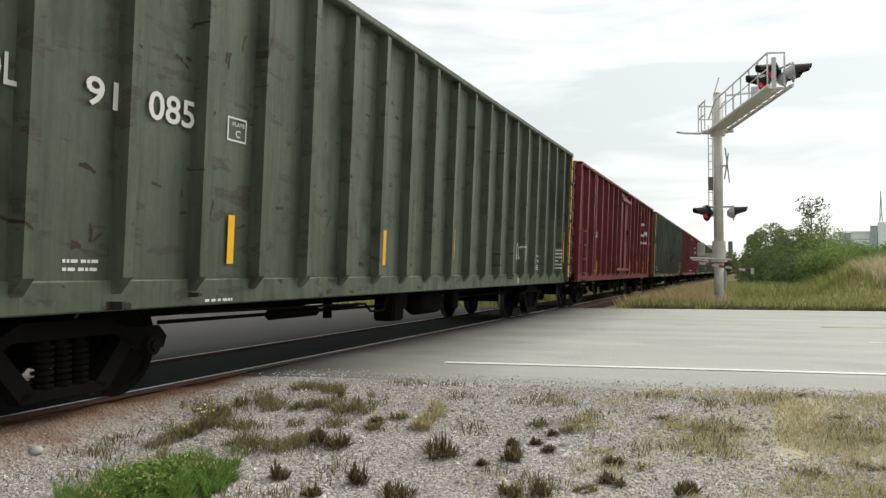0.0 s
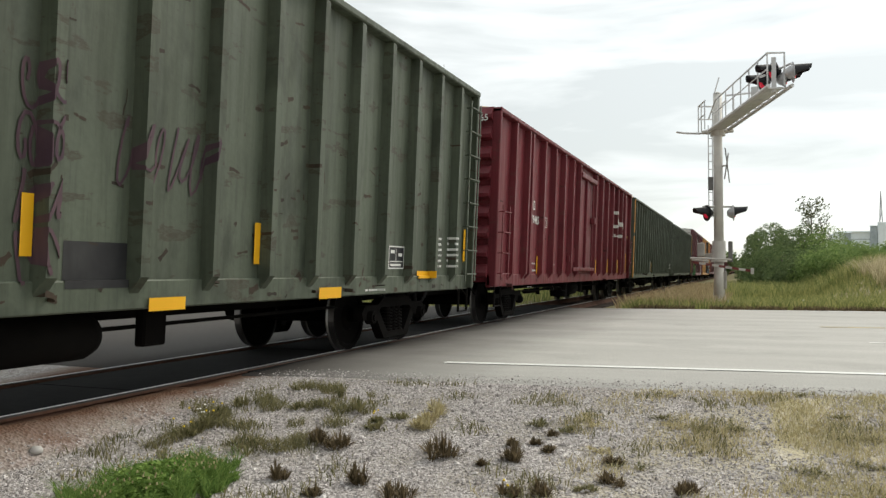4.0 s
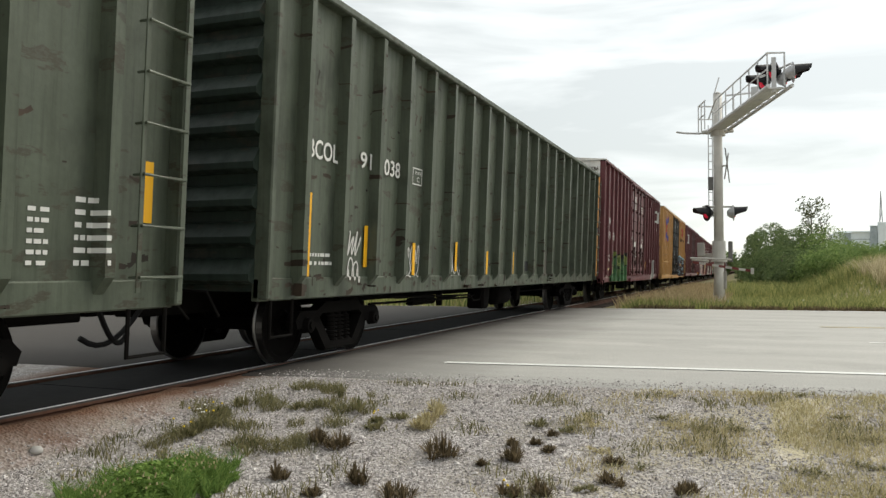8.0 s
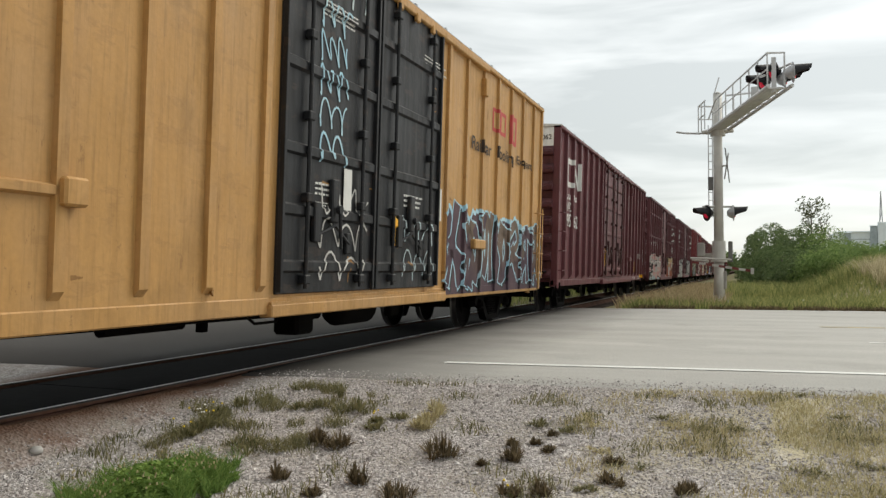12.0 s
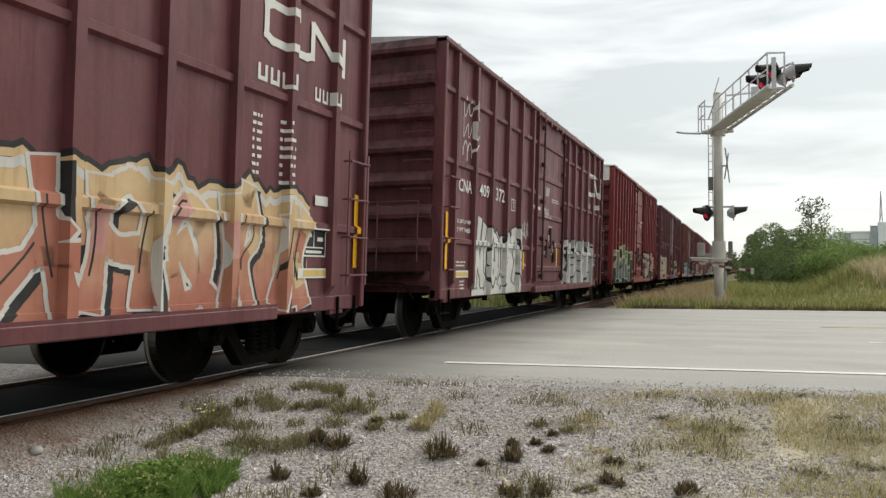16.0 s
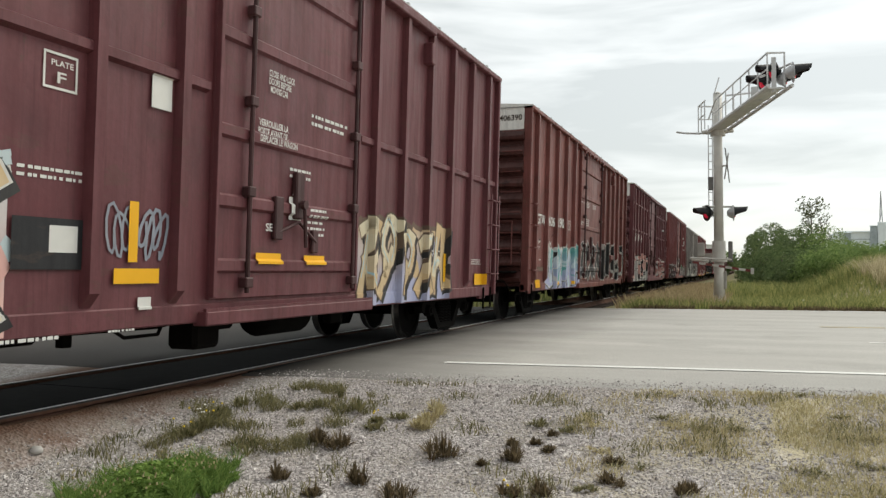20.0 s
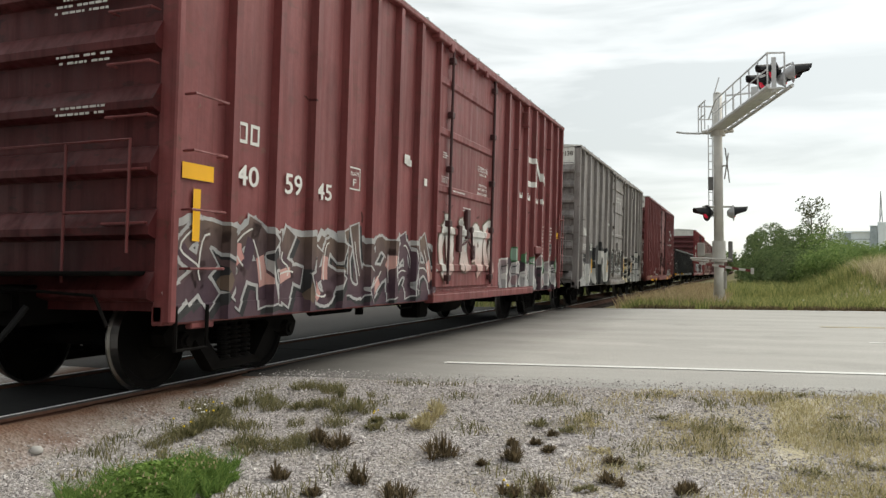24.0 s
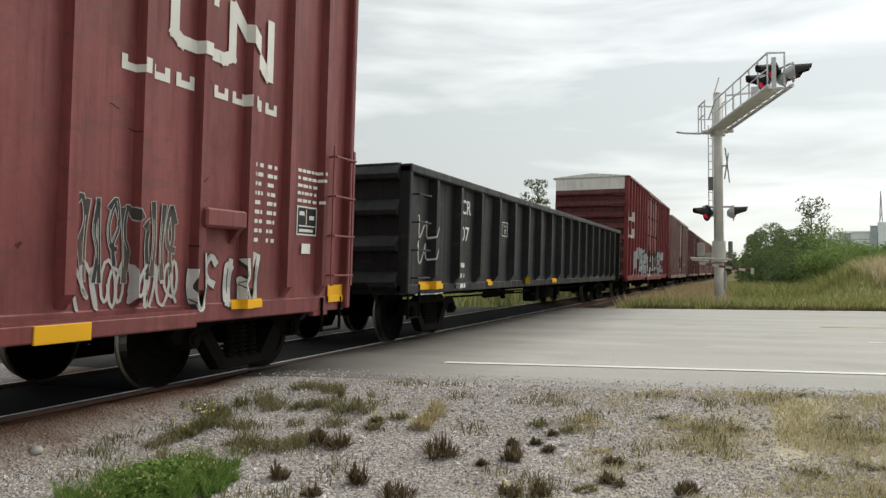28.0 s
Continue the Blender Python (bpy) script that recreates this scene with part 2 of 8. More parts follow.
# ---- the train ----
# A car's space: x to the side of the road, y from its leading end back, z from the rail top.
SIDE, SKIN = 1.565, 1.43  # the posts' faces and the sheet behind them


def bogie(y):
    """A three-piece freight bogie about its own centre; returns a mesh-bearing object with wheelsets below it."""
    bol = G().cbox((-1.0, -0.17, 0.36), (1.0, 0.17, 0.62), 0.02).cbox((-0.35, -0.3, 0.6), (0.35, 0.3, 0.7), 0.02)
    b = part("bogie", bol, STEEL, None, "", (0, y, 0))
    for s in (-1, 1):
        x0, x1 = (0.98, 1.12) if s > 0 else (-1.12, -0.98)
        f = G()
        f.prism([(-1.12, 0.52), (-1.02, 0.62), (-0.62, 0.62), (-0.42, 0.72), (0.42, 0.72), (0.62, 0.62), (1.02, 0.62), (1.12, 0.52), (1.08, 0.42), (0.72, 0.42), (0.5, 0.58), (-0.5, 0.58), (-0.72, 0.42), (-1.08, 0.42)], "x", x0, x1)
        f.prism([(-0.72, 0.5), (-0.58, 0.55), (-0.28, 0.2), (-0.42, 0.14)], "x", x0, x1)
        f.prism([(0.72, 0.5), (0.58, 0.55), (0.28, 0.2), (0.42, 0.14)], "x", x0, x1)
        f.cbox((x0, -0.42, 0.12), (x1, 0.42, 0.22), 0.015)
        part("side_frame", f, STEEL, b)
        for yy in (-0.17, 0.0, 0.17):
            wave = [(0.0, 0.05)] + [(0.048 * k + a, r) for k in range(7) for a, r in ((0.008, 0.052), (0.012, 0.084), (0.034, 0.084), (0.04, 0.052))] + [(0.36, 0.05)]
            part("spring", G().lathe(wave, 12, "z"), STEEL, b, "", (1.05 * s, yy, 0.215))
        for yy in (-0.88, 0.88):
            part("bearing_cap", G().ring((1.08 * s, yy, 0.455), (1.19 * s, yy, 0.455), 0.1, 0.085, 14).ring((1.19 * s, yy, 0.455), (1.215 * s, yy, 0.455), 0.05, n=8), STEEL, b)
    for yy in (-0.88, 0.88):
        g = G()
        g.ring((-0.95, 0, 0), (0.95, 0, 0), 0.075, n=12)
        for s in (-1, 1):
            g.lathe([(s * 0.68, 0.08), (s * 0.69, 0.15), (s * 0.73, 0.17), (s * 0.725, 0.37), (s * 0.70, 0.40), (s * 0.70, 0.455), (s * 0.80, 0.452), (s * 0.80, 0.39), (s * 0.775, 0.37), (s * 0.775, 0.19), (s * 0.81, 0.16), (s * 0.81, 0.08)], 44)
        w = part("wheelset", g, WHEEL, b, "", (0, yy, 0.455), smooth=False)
        for s in (-1, 1):
            tr = G().lathe([(s * 0.678, 0.458), (s * 0.685, 0.482), (s * 0.70, 0.482), (s * 0.712, 0.457), (s * 0.80, 0.4545)], 44)
            part("tread", tr, TREAD, w, "bright worn wheel tread")
    return b


BOGIE = bogie(0)
GEAR = {}


def rib_mesh(z0, z1, mat, face=0.05, foot=0.064, foot_cut=0.14):
    """A pressed hat-section post, tapering back to the sheet at its foot."""
    key = ("rib", round(z0, 3), round(z1, 3), mat.name)
    if key not in GEAR:
        d = SIDE - SKIN
        g = G()
        zs = [(z0, 0.15), (z0 + foot_cut, 1.0), (z1 - 0.03, 1.0), (z1, 0.85)]
        vs = []
        for z, k in zs:
            vs += [(SKIN - 0.005, -foot, z), (SKIN + d * k, -face, z), (SKIN + d * k, face, z), (SKIN - 0.005, foot, z)]
        fs = []
        for r in range(3):
            for c in range(3):
                a = r * 4 + c
                fs.append((a, a + 1, a + 5, a + 4))
        fs += [(3, 2, 1, 0), (12, 13, 14, 15)]
        g.add(vs, fs)
        GEAR[key] = g.mesh("post")
    return GEAR[key]


def ladder(car, y0, y1, zs, mat, x=SIDE + 0.09, rails=True):
    for z in zs:
        part("rung", G().pipe([(SIDE - 0.02, y0, z), (x, y0, z), (x, y1, z), (SIDE - 0.02, y1, z)], 0.011, 6), mat, car)
    if rails:
        for y in (y0, y1):
            part("ladder_rail", G().cbox((x - 0.03, y - 0.025, min(zs) - 0.12), (x - 0.015, y + 0.025, max(zs) + 0.12), 0.004), mat, car)


def end_wall(car, y, out, z0, z1, mat, ridges, top_mat=None, split=0.55, w=SKIN + 0.03):
    """A corrugated end; out = -1 faces forward. top_mat: a plain painted panel along the top."""
    zt = z1 - split if top_mat else z1
    part("end_sheet", G().box((-w, y, z0), (w, y - out * 0.03, zt)), mat, car)
    if top_mat:
        part("end_top_panel", G().cbox((-w, y + out * 0.012, zt), (w, y - out * 0.03, z1 + 0.02), 0.006), top_mat, car, "pale painted panel")
    key = ("ridge", w, out, mat.name)
    if key not in GEAR:
        GEAR[key] = G().prism([(0, -0.125), (out * 0.05, -0.115), (out * 0.125, -0.085), (out * 0.13, -0.02), (out * 0.03, 0.13), (0, 0.14)], "x", -w + 0.06, w - 0.06).mesh("end_ridge")
    n = ridges
    for k in range(n):
        z = z0 + 0.2 + (zt - z0 - 0.32) * k / (n - 1)
        part("end_ridge", GEAR[key], mat, car, "", (0, y, z))


def running_gear(car, L, inset, sill_z=0.78, deep=False):
    """Underframe, bogies, couplers, hoses and brake gear."""
    for y in (inset, L - inset):
        b = copy_thing(BOGIE, pose(0, y, 0))
        b.parent = car
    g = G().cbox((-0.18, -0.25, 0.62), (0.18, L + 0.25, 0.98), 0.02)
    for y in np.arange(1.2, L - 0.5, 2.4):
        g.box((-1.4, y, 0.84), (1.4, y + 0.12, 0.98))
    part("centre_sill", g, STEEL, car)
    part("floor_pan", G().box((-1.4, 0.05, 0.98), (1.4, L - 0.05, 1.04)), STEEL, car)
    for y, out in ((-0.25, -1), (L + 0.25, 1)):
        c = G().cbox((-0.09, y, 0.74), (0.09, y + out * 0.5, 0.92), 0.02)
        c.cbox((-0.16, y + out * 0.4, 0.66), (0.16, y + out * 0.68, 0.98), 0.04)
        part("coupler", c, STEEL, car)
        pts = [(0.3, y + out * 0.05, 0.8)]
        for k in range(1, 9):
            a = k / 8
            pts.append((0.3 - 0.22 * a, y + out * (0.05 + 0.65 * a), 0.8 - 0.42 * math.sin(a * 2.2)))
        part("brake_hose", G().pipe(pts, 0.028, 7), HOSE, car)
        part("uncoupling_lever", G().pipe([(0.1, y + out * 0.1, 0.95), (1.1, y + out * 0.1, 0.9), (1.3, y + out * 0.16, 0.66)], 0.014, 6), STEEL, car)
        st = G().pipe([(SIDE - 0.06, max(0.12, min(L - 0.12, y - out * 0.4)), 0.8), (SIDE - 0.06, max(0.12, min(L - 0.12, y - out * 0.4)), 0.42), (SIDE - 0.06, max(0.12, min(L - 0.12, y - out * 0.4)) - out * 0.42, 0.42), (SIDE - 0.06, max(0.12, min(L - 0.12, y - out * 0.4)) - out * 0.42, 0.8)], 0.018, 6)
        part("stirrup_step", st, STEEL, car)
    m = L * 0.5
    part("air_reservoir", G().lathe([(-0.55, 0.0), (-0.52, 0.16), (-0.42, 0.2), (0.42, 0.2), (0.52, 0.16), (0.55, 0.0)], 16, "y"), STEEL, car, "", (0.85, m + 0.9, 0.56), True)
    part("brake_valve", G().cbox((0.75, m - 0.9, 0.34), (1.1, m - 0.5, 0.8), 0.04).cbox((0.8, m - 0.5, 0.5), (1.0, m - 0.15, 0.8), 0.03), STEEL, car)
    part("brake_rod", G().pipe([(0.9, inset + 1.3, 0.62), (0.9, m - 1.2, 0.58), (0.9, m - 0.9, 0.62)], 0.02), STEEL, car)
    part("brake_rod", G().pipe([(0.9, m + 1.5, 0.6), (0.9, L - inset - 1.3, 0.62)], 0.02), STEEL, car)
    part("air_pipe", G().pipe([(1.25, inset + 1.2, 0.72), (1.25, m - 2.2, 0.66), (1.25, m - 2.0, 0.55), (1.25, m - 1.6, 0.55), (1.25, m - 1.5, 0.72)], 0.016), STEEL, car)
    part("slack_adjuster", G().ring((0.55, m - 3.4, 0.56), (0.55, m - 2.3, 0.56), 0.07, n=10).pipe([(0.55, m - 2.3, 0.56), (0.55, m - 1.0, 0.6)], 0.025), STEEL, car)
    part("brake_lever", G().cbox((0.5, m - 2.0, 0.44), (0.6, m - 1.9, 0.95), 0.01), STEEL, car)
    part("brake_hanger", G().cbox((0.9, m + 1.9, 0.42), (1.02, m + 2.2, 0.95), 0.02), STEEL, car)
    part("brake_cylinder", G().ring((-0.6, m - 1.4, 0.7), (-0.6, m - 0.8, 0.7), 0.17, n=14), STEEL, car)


def far_side(car, L, z0, z1, ribs, mat):
    g = G().box((-SKIN, 0.02, z0), (-SKIN + 0.02, L - 0.02, z1))
    for y in ribs:
        g.cbox((-SIDE, y - 0.06, z0 + 0.1), (-SKIN, y + 0.06, z1), 0.01)
    part("far_side_wall", g, mat, car)


def cut(poly, axis, c):
    """Splits an outline at a value of one coordinate; returns the lower and the upper piece."""
    low, high = [], []
    for p, q in zip(poly, poly[1:] + poly[:1]):
        (low if p[axis] <= c else high).append(p)
        if (p[axis] < c < q[axis]) or (q[axis] < c < p[axis]):
            k = (c - p[axis]) / (q[axis] - p[axis])
            m = (p[0] + k * (q[0] - p[0]), p[1] + k * (q[1] - p[1]))
            low.append(m)
            high.append(m)
    return low, high


def sliced(poly, axis, marks):
    out, rest = [], list(poly)
    lo, hi = min(p[axis] for p in poly), max(p[axis] for p in poly)
    for c in marks:
        if lo < c < hi and len(rest) > 2:
            low, rest = cut(rest, axis, c)
            if len(low) > 2:
                out.append(low)
    if len(rest) > 2:
        out.append(rest)
    return out


def level(v, at, out):
    """Linear between the listed points."""
    i = bisect(at, v)
    if i == 0:
        return out[0]
    if i == len(at):
        return out[-1]
    a, c = at[i - 1], at[i]
    return out[i - 1] + (out[i] - out[i - 1]) * (v - a) / (c - a) if c > a else out[i]


class Skin:
    """The near side's relief, over which paint is laid: posts, doors, bands and sill."""

    def __init__(self, L, ribs, doors=(), face=0.05, foot=0.064, door_x=SKIN + 0.05, bands=(), beams=(), sill=0.9, sheet=SKIN):
        pts = [(-1.0, sheet)]
        spans = [(y - foot, y - face, y + face, y + foot, SKIN, SIDE) for y in ribs] + [(a - 0.01, a, b, b + 0.01, SKIN, door_x) for a, b in doors]
        for a, b, c, d, x0, x1 in sorted(spans):
            pts += [(a, sheet), (b, x1), (c, x1), (d, sheet)]
        pts.append((L + 1.0, sheet))
        self.y, self.x = [p[0] for p in pts], [p[1] for p in pts]
        self.doors, self.base, self.sill = doors, sheet, sill
        self.wall = self.steps([(0.0, max(SKIN + 0.031, sheet + 0.013)), (sill, max(SKIN + 0.031, sheet + 0.013)), (sill + 0.004, sheet)], bands, sheet, 0.06, 0.035, 0.05)
        self.leaf = self.steps([(0.0, door_x)], beams, door_x, 0.07, 0.045, 0.035)

    def panel(self, y):
        """The flat stretch of sheet between two posts that holds y, or the stretch next to it."""
        if any(a <= y <= b for a, b in self.doors):
            return None
        flat = [(a, b) for a, b, p, q in zip(self.y, self.y[1:], self.x, self.x[1:]) if p == q == self.base and b - a > 0.2]
        return min(flat, key=lambda s: max(s[0] - y, y - s[1], 0)) if flat else None

    def steps(self, pts, zs, x, foot, face, d):
        for z in zs:
            pts += [(z - foot, x), (z - face, x + d), (z + face, x + d), (z + foot, x)]
        pts.append((9.0, x))
        return [p[0] for p in pts], [p[1] for p in pts]

    def lay(self, g, poly, lift=0.005):
        """Adds a convex outline of (y, z) points, bent over the relief."""
        for strip in sliced(poly, 0, self.y):
            mid = sum(q[0] for q in strip) / len(strip)
            zy, zx = self.leaf if any(a <= mid <= b for a, b in self.doors) else self.wall
            for p in sliced(strip, 1, zy):
                zm = sum(q[1] for q in p) / len(p)
                vs = []
                for y, z in p:
                    xa = level(y + (mid - y) * 1e-4, self.y, self.x)
                    xb = level(z + (zm - z) * 1e-4, zy, zx)
                    vs.append((max(xa, xb) + lift, y, z))
                g.add(vs, [tuple(range(len(vs)))])


GLYPHS = {}


def glyphs(text):
    """The triangles and width of a line of text, one unit high."""
    if text not in GLYPHS:
        cu = bpy.data.curves.new("text", "FONT")
        cu.body, cu.size, cu.resolution_u, cu.offset = text, 1.0, 3, 0.014
        ob = new("text", cu)
        me = bpy.data.meshes.new_from_object(ob)
        co = [(v.co.x, v.co.y) for v in me.vertices]
        tris = []
        for p in me.polygons:
            q = [co[i] for i in p.vertices]
            tris += [[q[0], q[i], q[i + 1]] for i in range(1, len(q) - 1)]
        if not tris:
            tris = [[(0, 0), (0.1, 0), (0, 0.1)]]
        x0, x1 = min(c[0] for c in co), max(c[0] for c in co)
        y0, y1 = min(c[1] for c in co), max(c[1] for c in co)
        GLYPHS[text] = [[((x - x0) / (y1 - y0), (y - y0) / (y1 - y0)) for x, y in tr] for tr in tris], (x1 - x0) / (y1 - y0)
        bpy.data.objects.remove(ob)
        bpy.data.meshes.remove(me)
        bpy.data.curves.remove(cu)
    return GLYPHS[text]


def lettering(car, skin, text, y, z, h, w=None, mat=None, bold=0.0):
    """White stencilled writing with its lower left corner at y, z; the train is read along +y."""
    tris, width = glyphs(text)
    k = (w / width if w else h * 0.95)
    span = skin.panel(y + width * k / 2)
    if span and width * k < 1.4 * (span[1] - span[0]):
        k = min(k, 0.96 * (span[1] - span[0]) / width)
        y = min(max(y, span[0]), span[1] - width * k)
    g = G()
    for tr in tris:
        skin.lay(g, [(y + px * k, z + py * h) for px, py in tr], 0.0225)
    tagged(part("stencil", g, mat or LETTER, car, "stencilled white figures" if mat in (None, LETTER) else "dark stencilled figures"), kind="stuff")


def bars(car, skin, y, z, w, h, rows, mat=None, seed=0, gap=0.58):
    """Fine print that cannot be read: short bars in rows."""
    rnd = random.Random(seed)
    g = G()
    step = h / rows
    for r in range(rows):
        yy, zz = y, z + h - (r + 1) * step
        while yy < y + w * (0.75 + 0.25 * rnd.random()):
            d = min(step * (0.35 + 0.9 * rnd.random()), y + w - yy)
            if d > 0.015:
                skin.lay(g, [(yy, zz), (yy + d, zz), (yy + d, zz + step * (1 - gap)), (yy, zz + step * (1 - gap))], 0.006)
            yy += d + step * (0.2 if rnd.random() < 0.75 else 0.5)
    tagged(part("fine_print", g, mat or LETTER, car, "small stencilled print"), kind="stuff")


def frame_box(car, skin, y, z, w, h, mat=None, t=0.018, grid=False, letter=""):
    g = G()
    span = skin.panel(y + w / 2)
    if span and w < span[1] - span[0]:
        y = min(max(y, span[0]), span[1] - w)
    if letter:
        lettering(car, skin, "PLATE", y + w * 0.18, z + h * 0.62, h * 0.16, w * 0.64, mat)
        lettering(car, skin, letter, y + w * 0.36, z + h * 0.17, h * 0.3, w * 0.26, mat)
    edges = [(y, z, w, t), (y, z + h - t, w, t), (y, z + t, t, h - 2 * t), (y + w - t, z + t, t, h - 2 * t)]
    if grid:
        edges += [(y + w * 0.45, z + h * 0.35, t * 0.8, h * 0.55), (y + w * 0.1, z + h * 0.3, w * 0.8, t * 0.8), (y + w * 0.12, z + h * 0.68, w * 0.25, h * 0.14), (y + w * 0.62, z + h * 0.55, w * 0.25, h * 0.14), (y + w * 0.12, z + h * 0.12, w * 0.7, h * 0.1)]
    for a, b, c, d in edges:
        skin.lay(g, [(a, b), (a + c, b), (a + c, b + d), (a, b + d)], 0.008)
    if grid:
        k = G()
        skin.lay(k, [(y, z), (y + w, z), (y + w, z + h), (y, z + h)], 0.005)
        part("inspection_plate", k, DOOR_BLACK, car, "black inspection stencil")
    part("stencil_box", g, mat or LETTER, car, "white stencilled box")


def reflector(car, skin, y, z, w, h):
    g = G()
    if h > 1.3 * w:
        y, w = y + max(0.0, (w - 0.1) / 2), min(w, 0.1)
        # an upright strip lies on a post's face or on the sheet, not across the edge
        a, b = level(y, skin.y, skin.x), level(y + w, skin.y, skin.x)
        span = skin.panel(y + w / 2)
        if (a != b or skin.base < max(a, b) < SIDE - 0.01) and span and span[0] - 0.3 < y < span[1] + 0.3:
            y = min(max(y, span[0] + 0.01), span[1] - w - 0.01)
        if z < skin.sill + 0.01 < z + h:
            z, h = skin.sill + 0.01, z + h - skin.sill - 0.01
    skin.lay(g, [(y, z), (y + w, z), (y + w, z + h), (y, z + h)], 0.024)
    part("reflector", g, REFLECT, car, "yellow reflective strip")


def block_marks(car, skin, n, y, z, h, w, mat=None, gap=0.25):
    """Owner's marks, as plain blocks of their size."""
    g = G()
    solid = n > 2
    step = w / n
    for k in range(n):
        a, b = y + k * step, y + (k + 1 - gap) * step
        if solid:
            t = step * 0.2
            for p, q, r, u in ((a, z, b, z + t), (a, z + t, a + t, z + h * 0.8), (b - t, z + t, b, z + h * 0.8)):
                skin.lay(g, [(p, q), (r, q), (r, u), (p, u)], 0.006)
            continue
        t = min(h * 0.16, (b - a) * 0.3)
        for p, q, r, u in ((a, z, b, z + t), (a, z + h - t, b, z + h), (a, z + t, a + t, z + h - t), (b - t, z + t, b, z + h - t)):
            skin.lay(g, [(p, q), (r, q), (r, u), (p, u)], 0.006)
    tagged(part("owner_mark", g, mat or LETTER, car, "white block mark"), kind="stuff")


def worm(car, skin, y, z, h, w, mat=None):
    """The owner's emblem, as one bent white stroke."""
    t = h * 0.19
    g = G()
    def stroke(p, q, wd=t):
        (y0, z0), (y1, z1) = p, q
        L = math.hypot(y1 - y0, z1 - z0)
        ny, nz = -(z1 - z0) / L * wd / 2, (y1 - y0) / L * wd / 2
        ey, ez = (y1 - y0) / L * wd / 2, (z1 - z0) / L * wd / 2
        skin.lay(g, [(y0 + ny - ey, z0 + nz - ez), (y0 - ny - ey, z0 - nz - ez), (y1 - ny + ey, z1 - nz + ez), (y1 + ny + ey, z1 + nz + ez)], 0.006 + 0.0006 * len(g.f))
    c = [(y + w * 0.38, z + h * 0.92), (y + w * 0.1, z + h * 0.92), (y + w * 0.04, z + h * 0.82), (y + w * 0.04, z + h * 0.18), (y + w * 0.1, z + h * 0.08), (y + w * 0.48, z + h * 0.08), (y + w * 0.55, z + h * 0.16), (y + w * 0.55, z + h * 0.92)]
    for p, q in zip(c, c[1:]):
        stroke(p, q)
    stroke((y + w * 0.57, z + h * 0.9), (y + w * 0.92, z + h * 0.1), t * 1.15)
    stroke((y + w * 0.95, z + h * 0.08), (y + w * 0.95, z + h * 0.92))
    part("emblem", g, mat or LETTER, car, "bent white emblem stroke")


def near_side(car, L, z0, z1, ribs, mat, sill=0.16, chord=0.1, sill_mat=None, rib_top=None, rib_foot=None, sheet=SKIN):
    part("side_sheet", G().box((SKIN - 0.02, 0.02, z0 + sill * 0.5), (sheet, L - 0.02, z1 - 0.02)), mat, car)
    me = rib_mesh(z0 + (rib_foot if rib_foot is not None else sill * 0.9), rib_top or z1 - chord, mat)
    for y in ribs:
        part("side_post", me, mat, car, "", (0, y, 0))
    part("top_chord", G().cbox((SKIN - 0.06, 0, z1 - chord), (SIDE + 0.012, L, z1), 0.015), mat, car)
    part("side_sill", G().cbox((SKIN - 0.06, 0.0, z0), (max(SKIN + 0.03, sheet + 0.012), L, z0 + sill), 0.012), sill_mat or mat, car)
    for a, b in ((0.0, 0.09), (L - 0.09, L)):
        part("corner_post", G().cbox((SKIN - 0.05, a, z0 + 0.02), (SIDE, b, z1 - 0.02), 0.015), mat, car)


def chip_gondola(name_label, L, mat, end_mat, z1, ribs, stripes=False):
    """An open-topped high-sided wood-chip car."""
    car = thing("wood_chip_gondola", name_label, "railway car", group="freight train")
    z0 = 0.79
    near_side(car, L, z0, z1, ribs, mat, sill=0.24, chord=0.09, rib_foot=0.12)
    far_side(car, L, z0, z1, ribs[::2], mat)
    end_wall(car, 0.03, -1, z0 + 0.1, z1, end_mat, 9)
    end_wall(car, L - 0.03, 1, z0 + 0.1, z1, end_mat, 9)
    for a in (0.0, L - 0.1):
        part("end_rail", G().cbox((-SIDE, a, z1 - 0.12), (SKIN - 0.06, a + 0.1, z1), 0.012), mat, car)
    rnd = random.Random(int(L * 97))
    g = G()
    nx, ny = 8, 60
    hs = {}
    for j in range(ny + 1):
        for i in range(nx + 1):
            hs[i, j] = z1 - 0.05 + 0.2 * math.sin(math.pi * i / nx) + 0.19 * noise.noise((i * 0.9, j * 0.7, L)) + 0.05 * rnd.random()
    g.add([(-1.42 + 2.84 * i / nx, 0.15 + (L - 0.3) * j / ny, hs[i, j]) for j in range(ny + 1) for i in range(nx + 1)],
          [(j * (nx + 1) + i, j * (nx + 1) + i + 1, (j + 1) * (nx + 1) + i + 1, (j + 1) * (nx + 1) + i) for j in range(ny) for i in range(nx)])
    part("chip_load", g, CHIPS, car, "heaped pale wood chips")
    ladder(car, L - 0.62, L - 0.14, [1.05 + 0.4 * k for k in range(8 if mat is GREEN else 4)], mat)
    if mat is RED:
        ladder(car, 0.14, 0.62, [1.05, 1.45, 1.85, 2.25], mat)
        part("step_box", G().cbox((SIDE - 0.1, L - 0.02, 1.35), (SIDE + 0.04, L + 0.1, 2.0), 0.03), mat, car)
    running_gear(car, L, 2.35)
    return car, Skin(L, ribs, sill=z0 + 0.24)


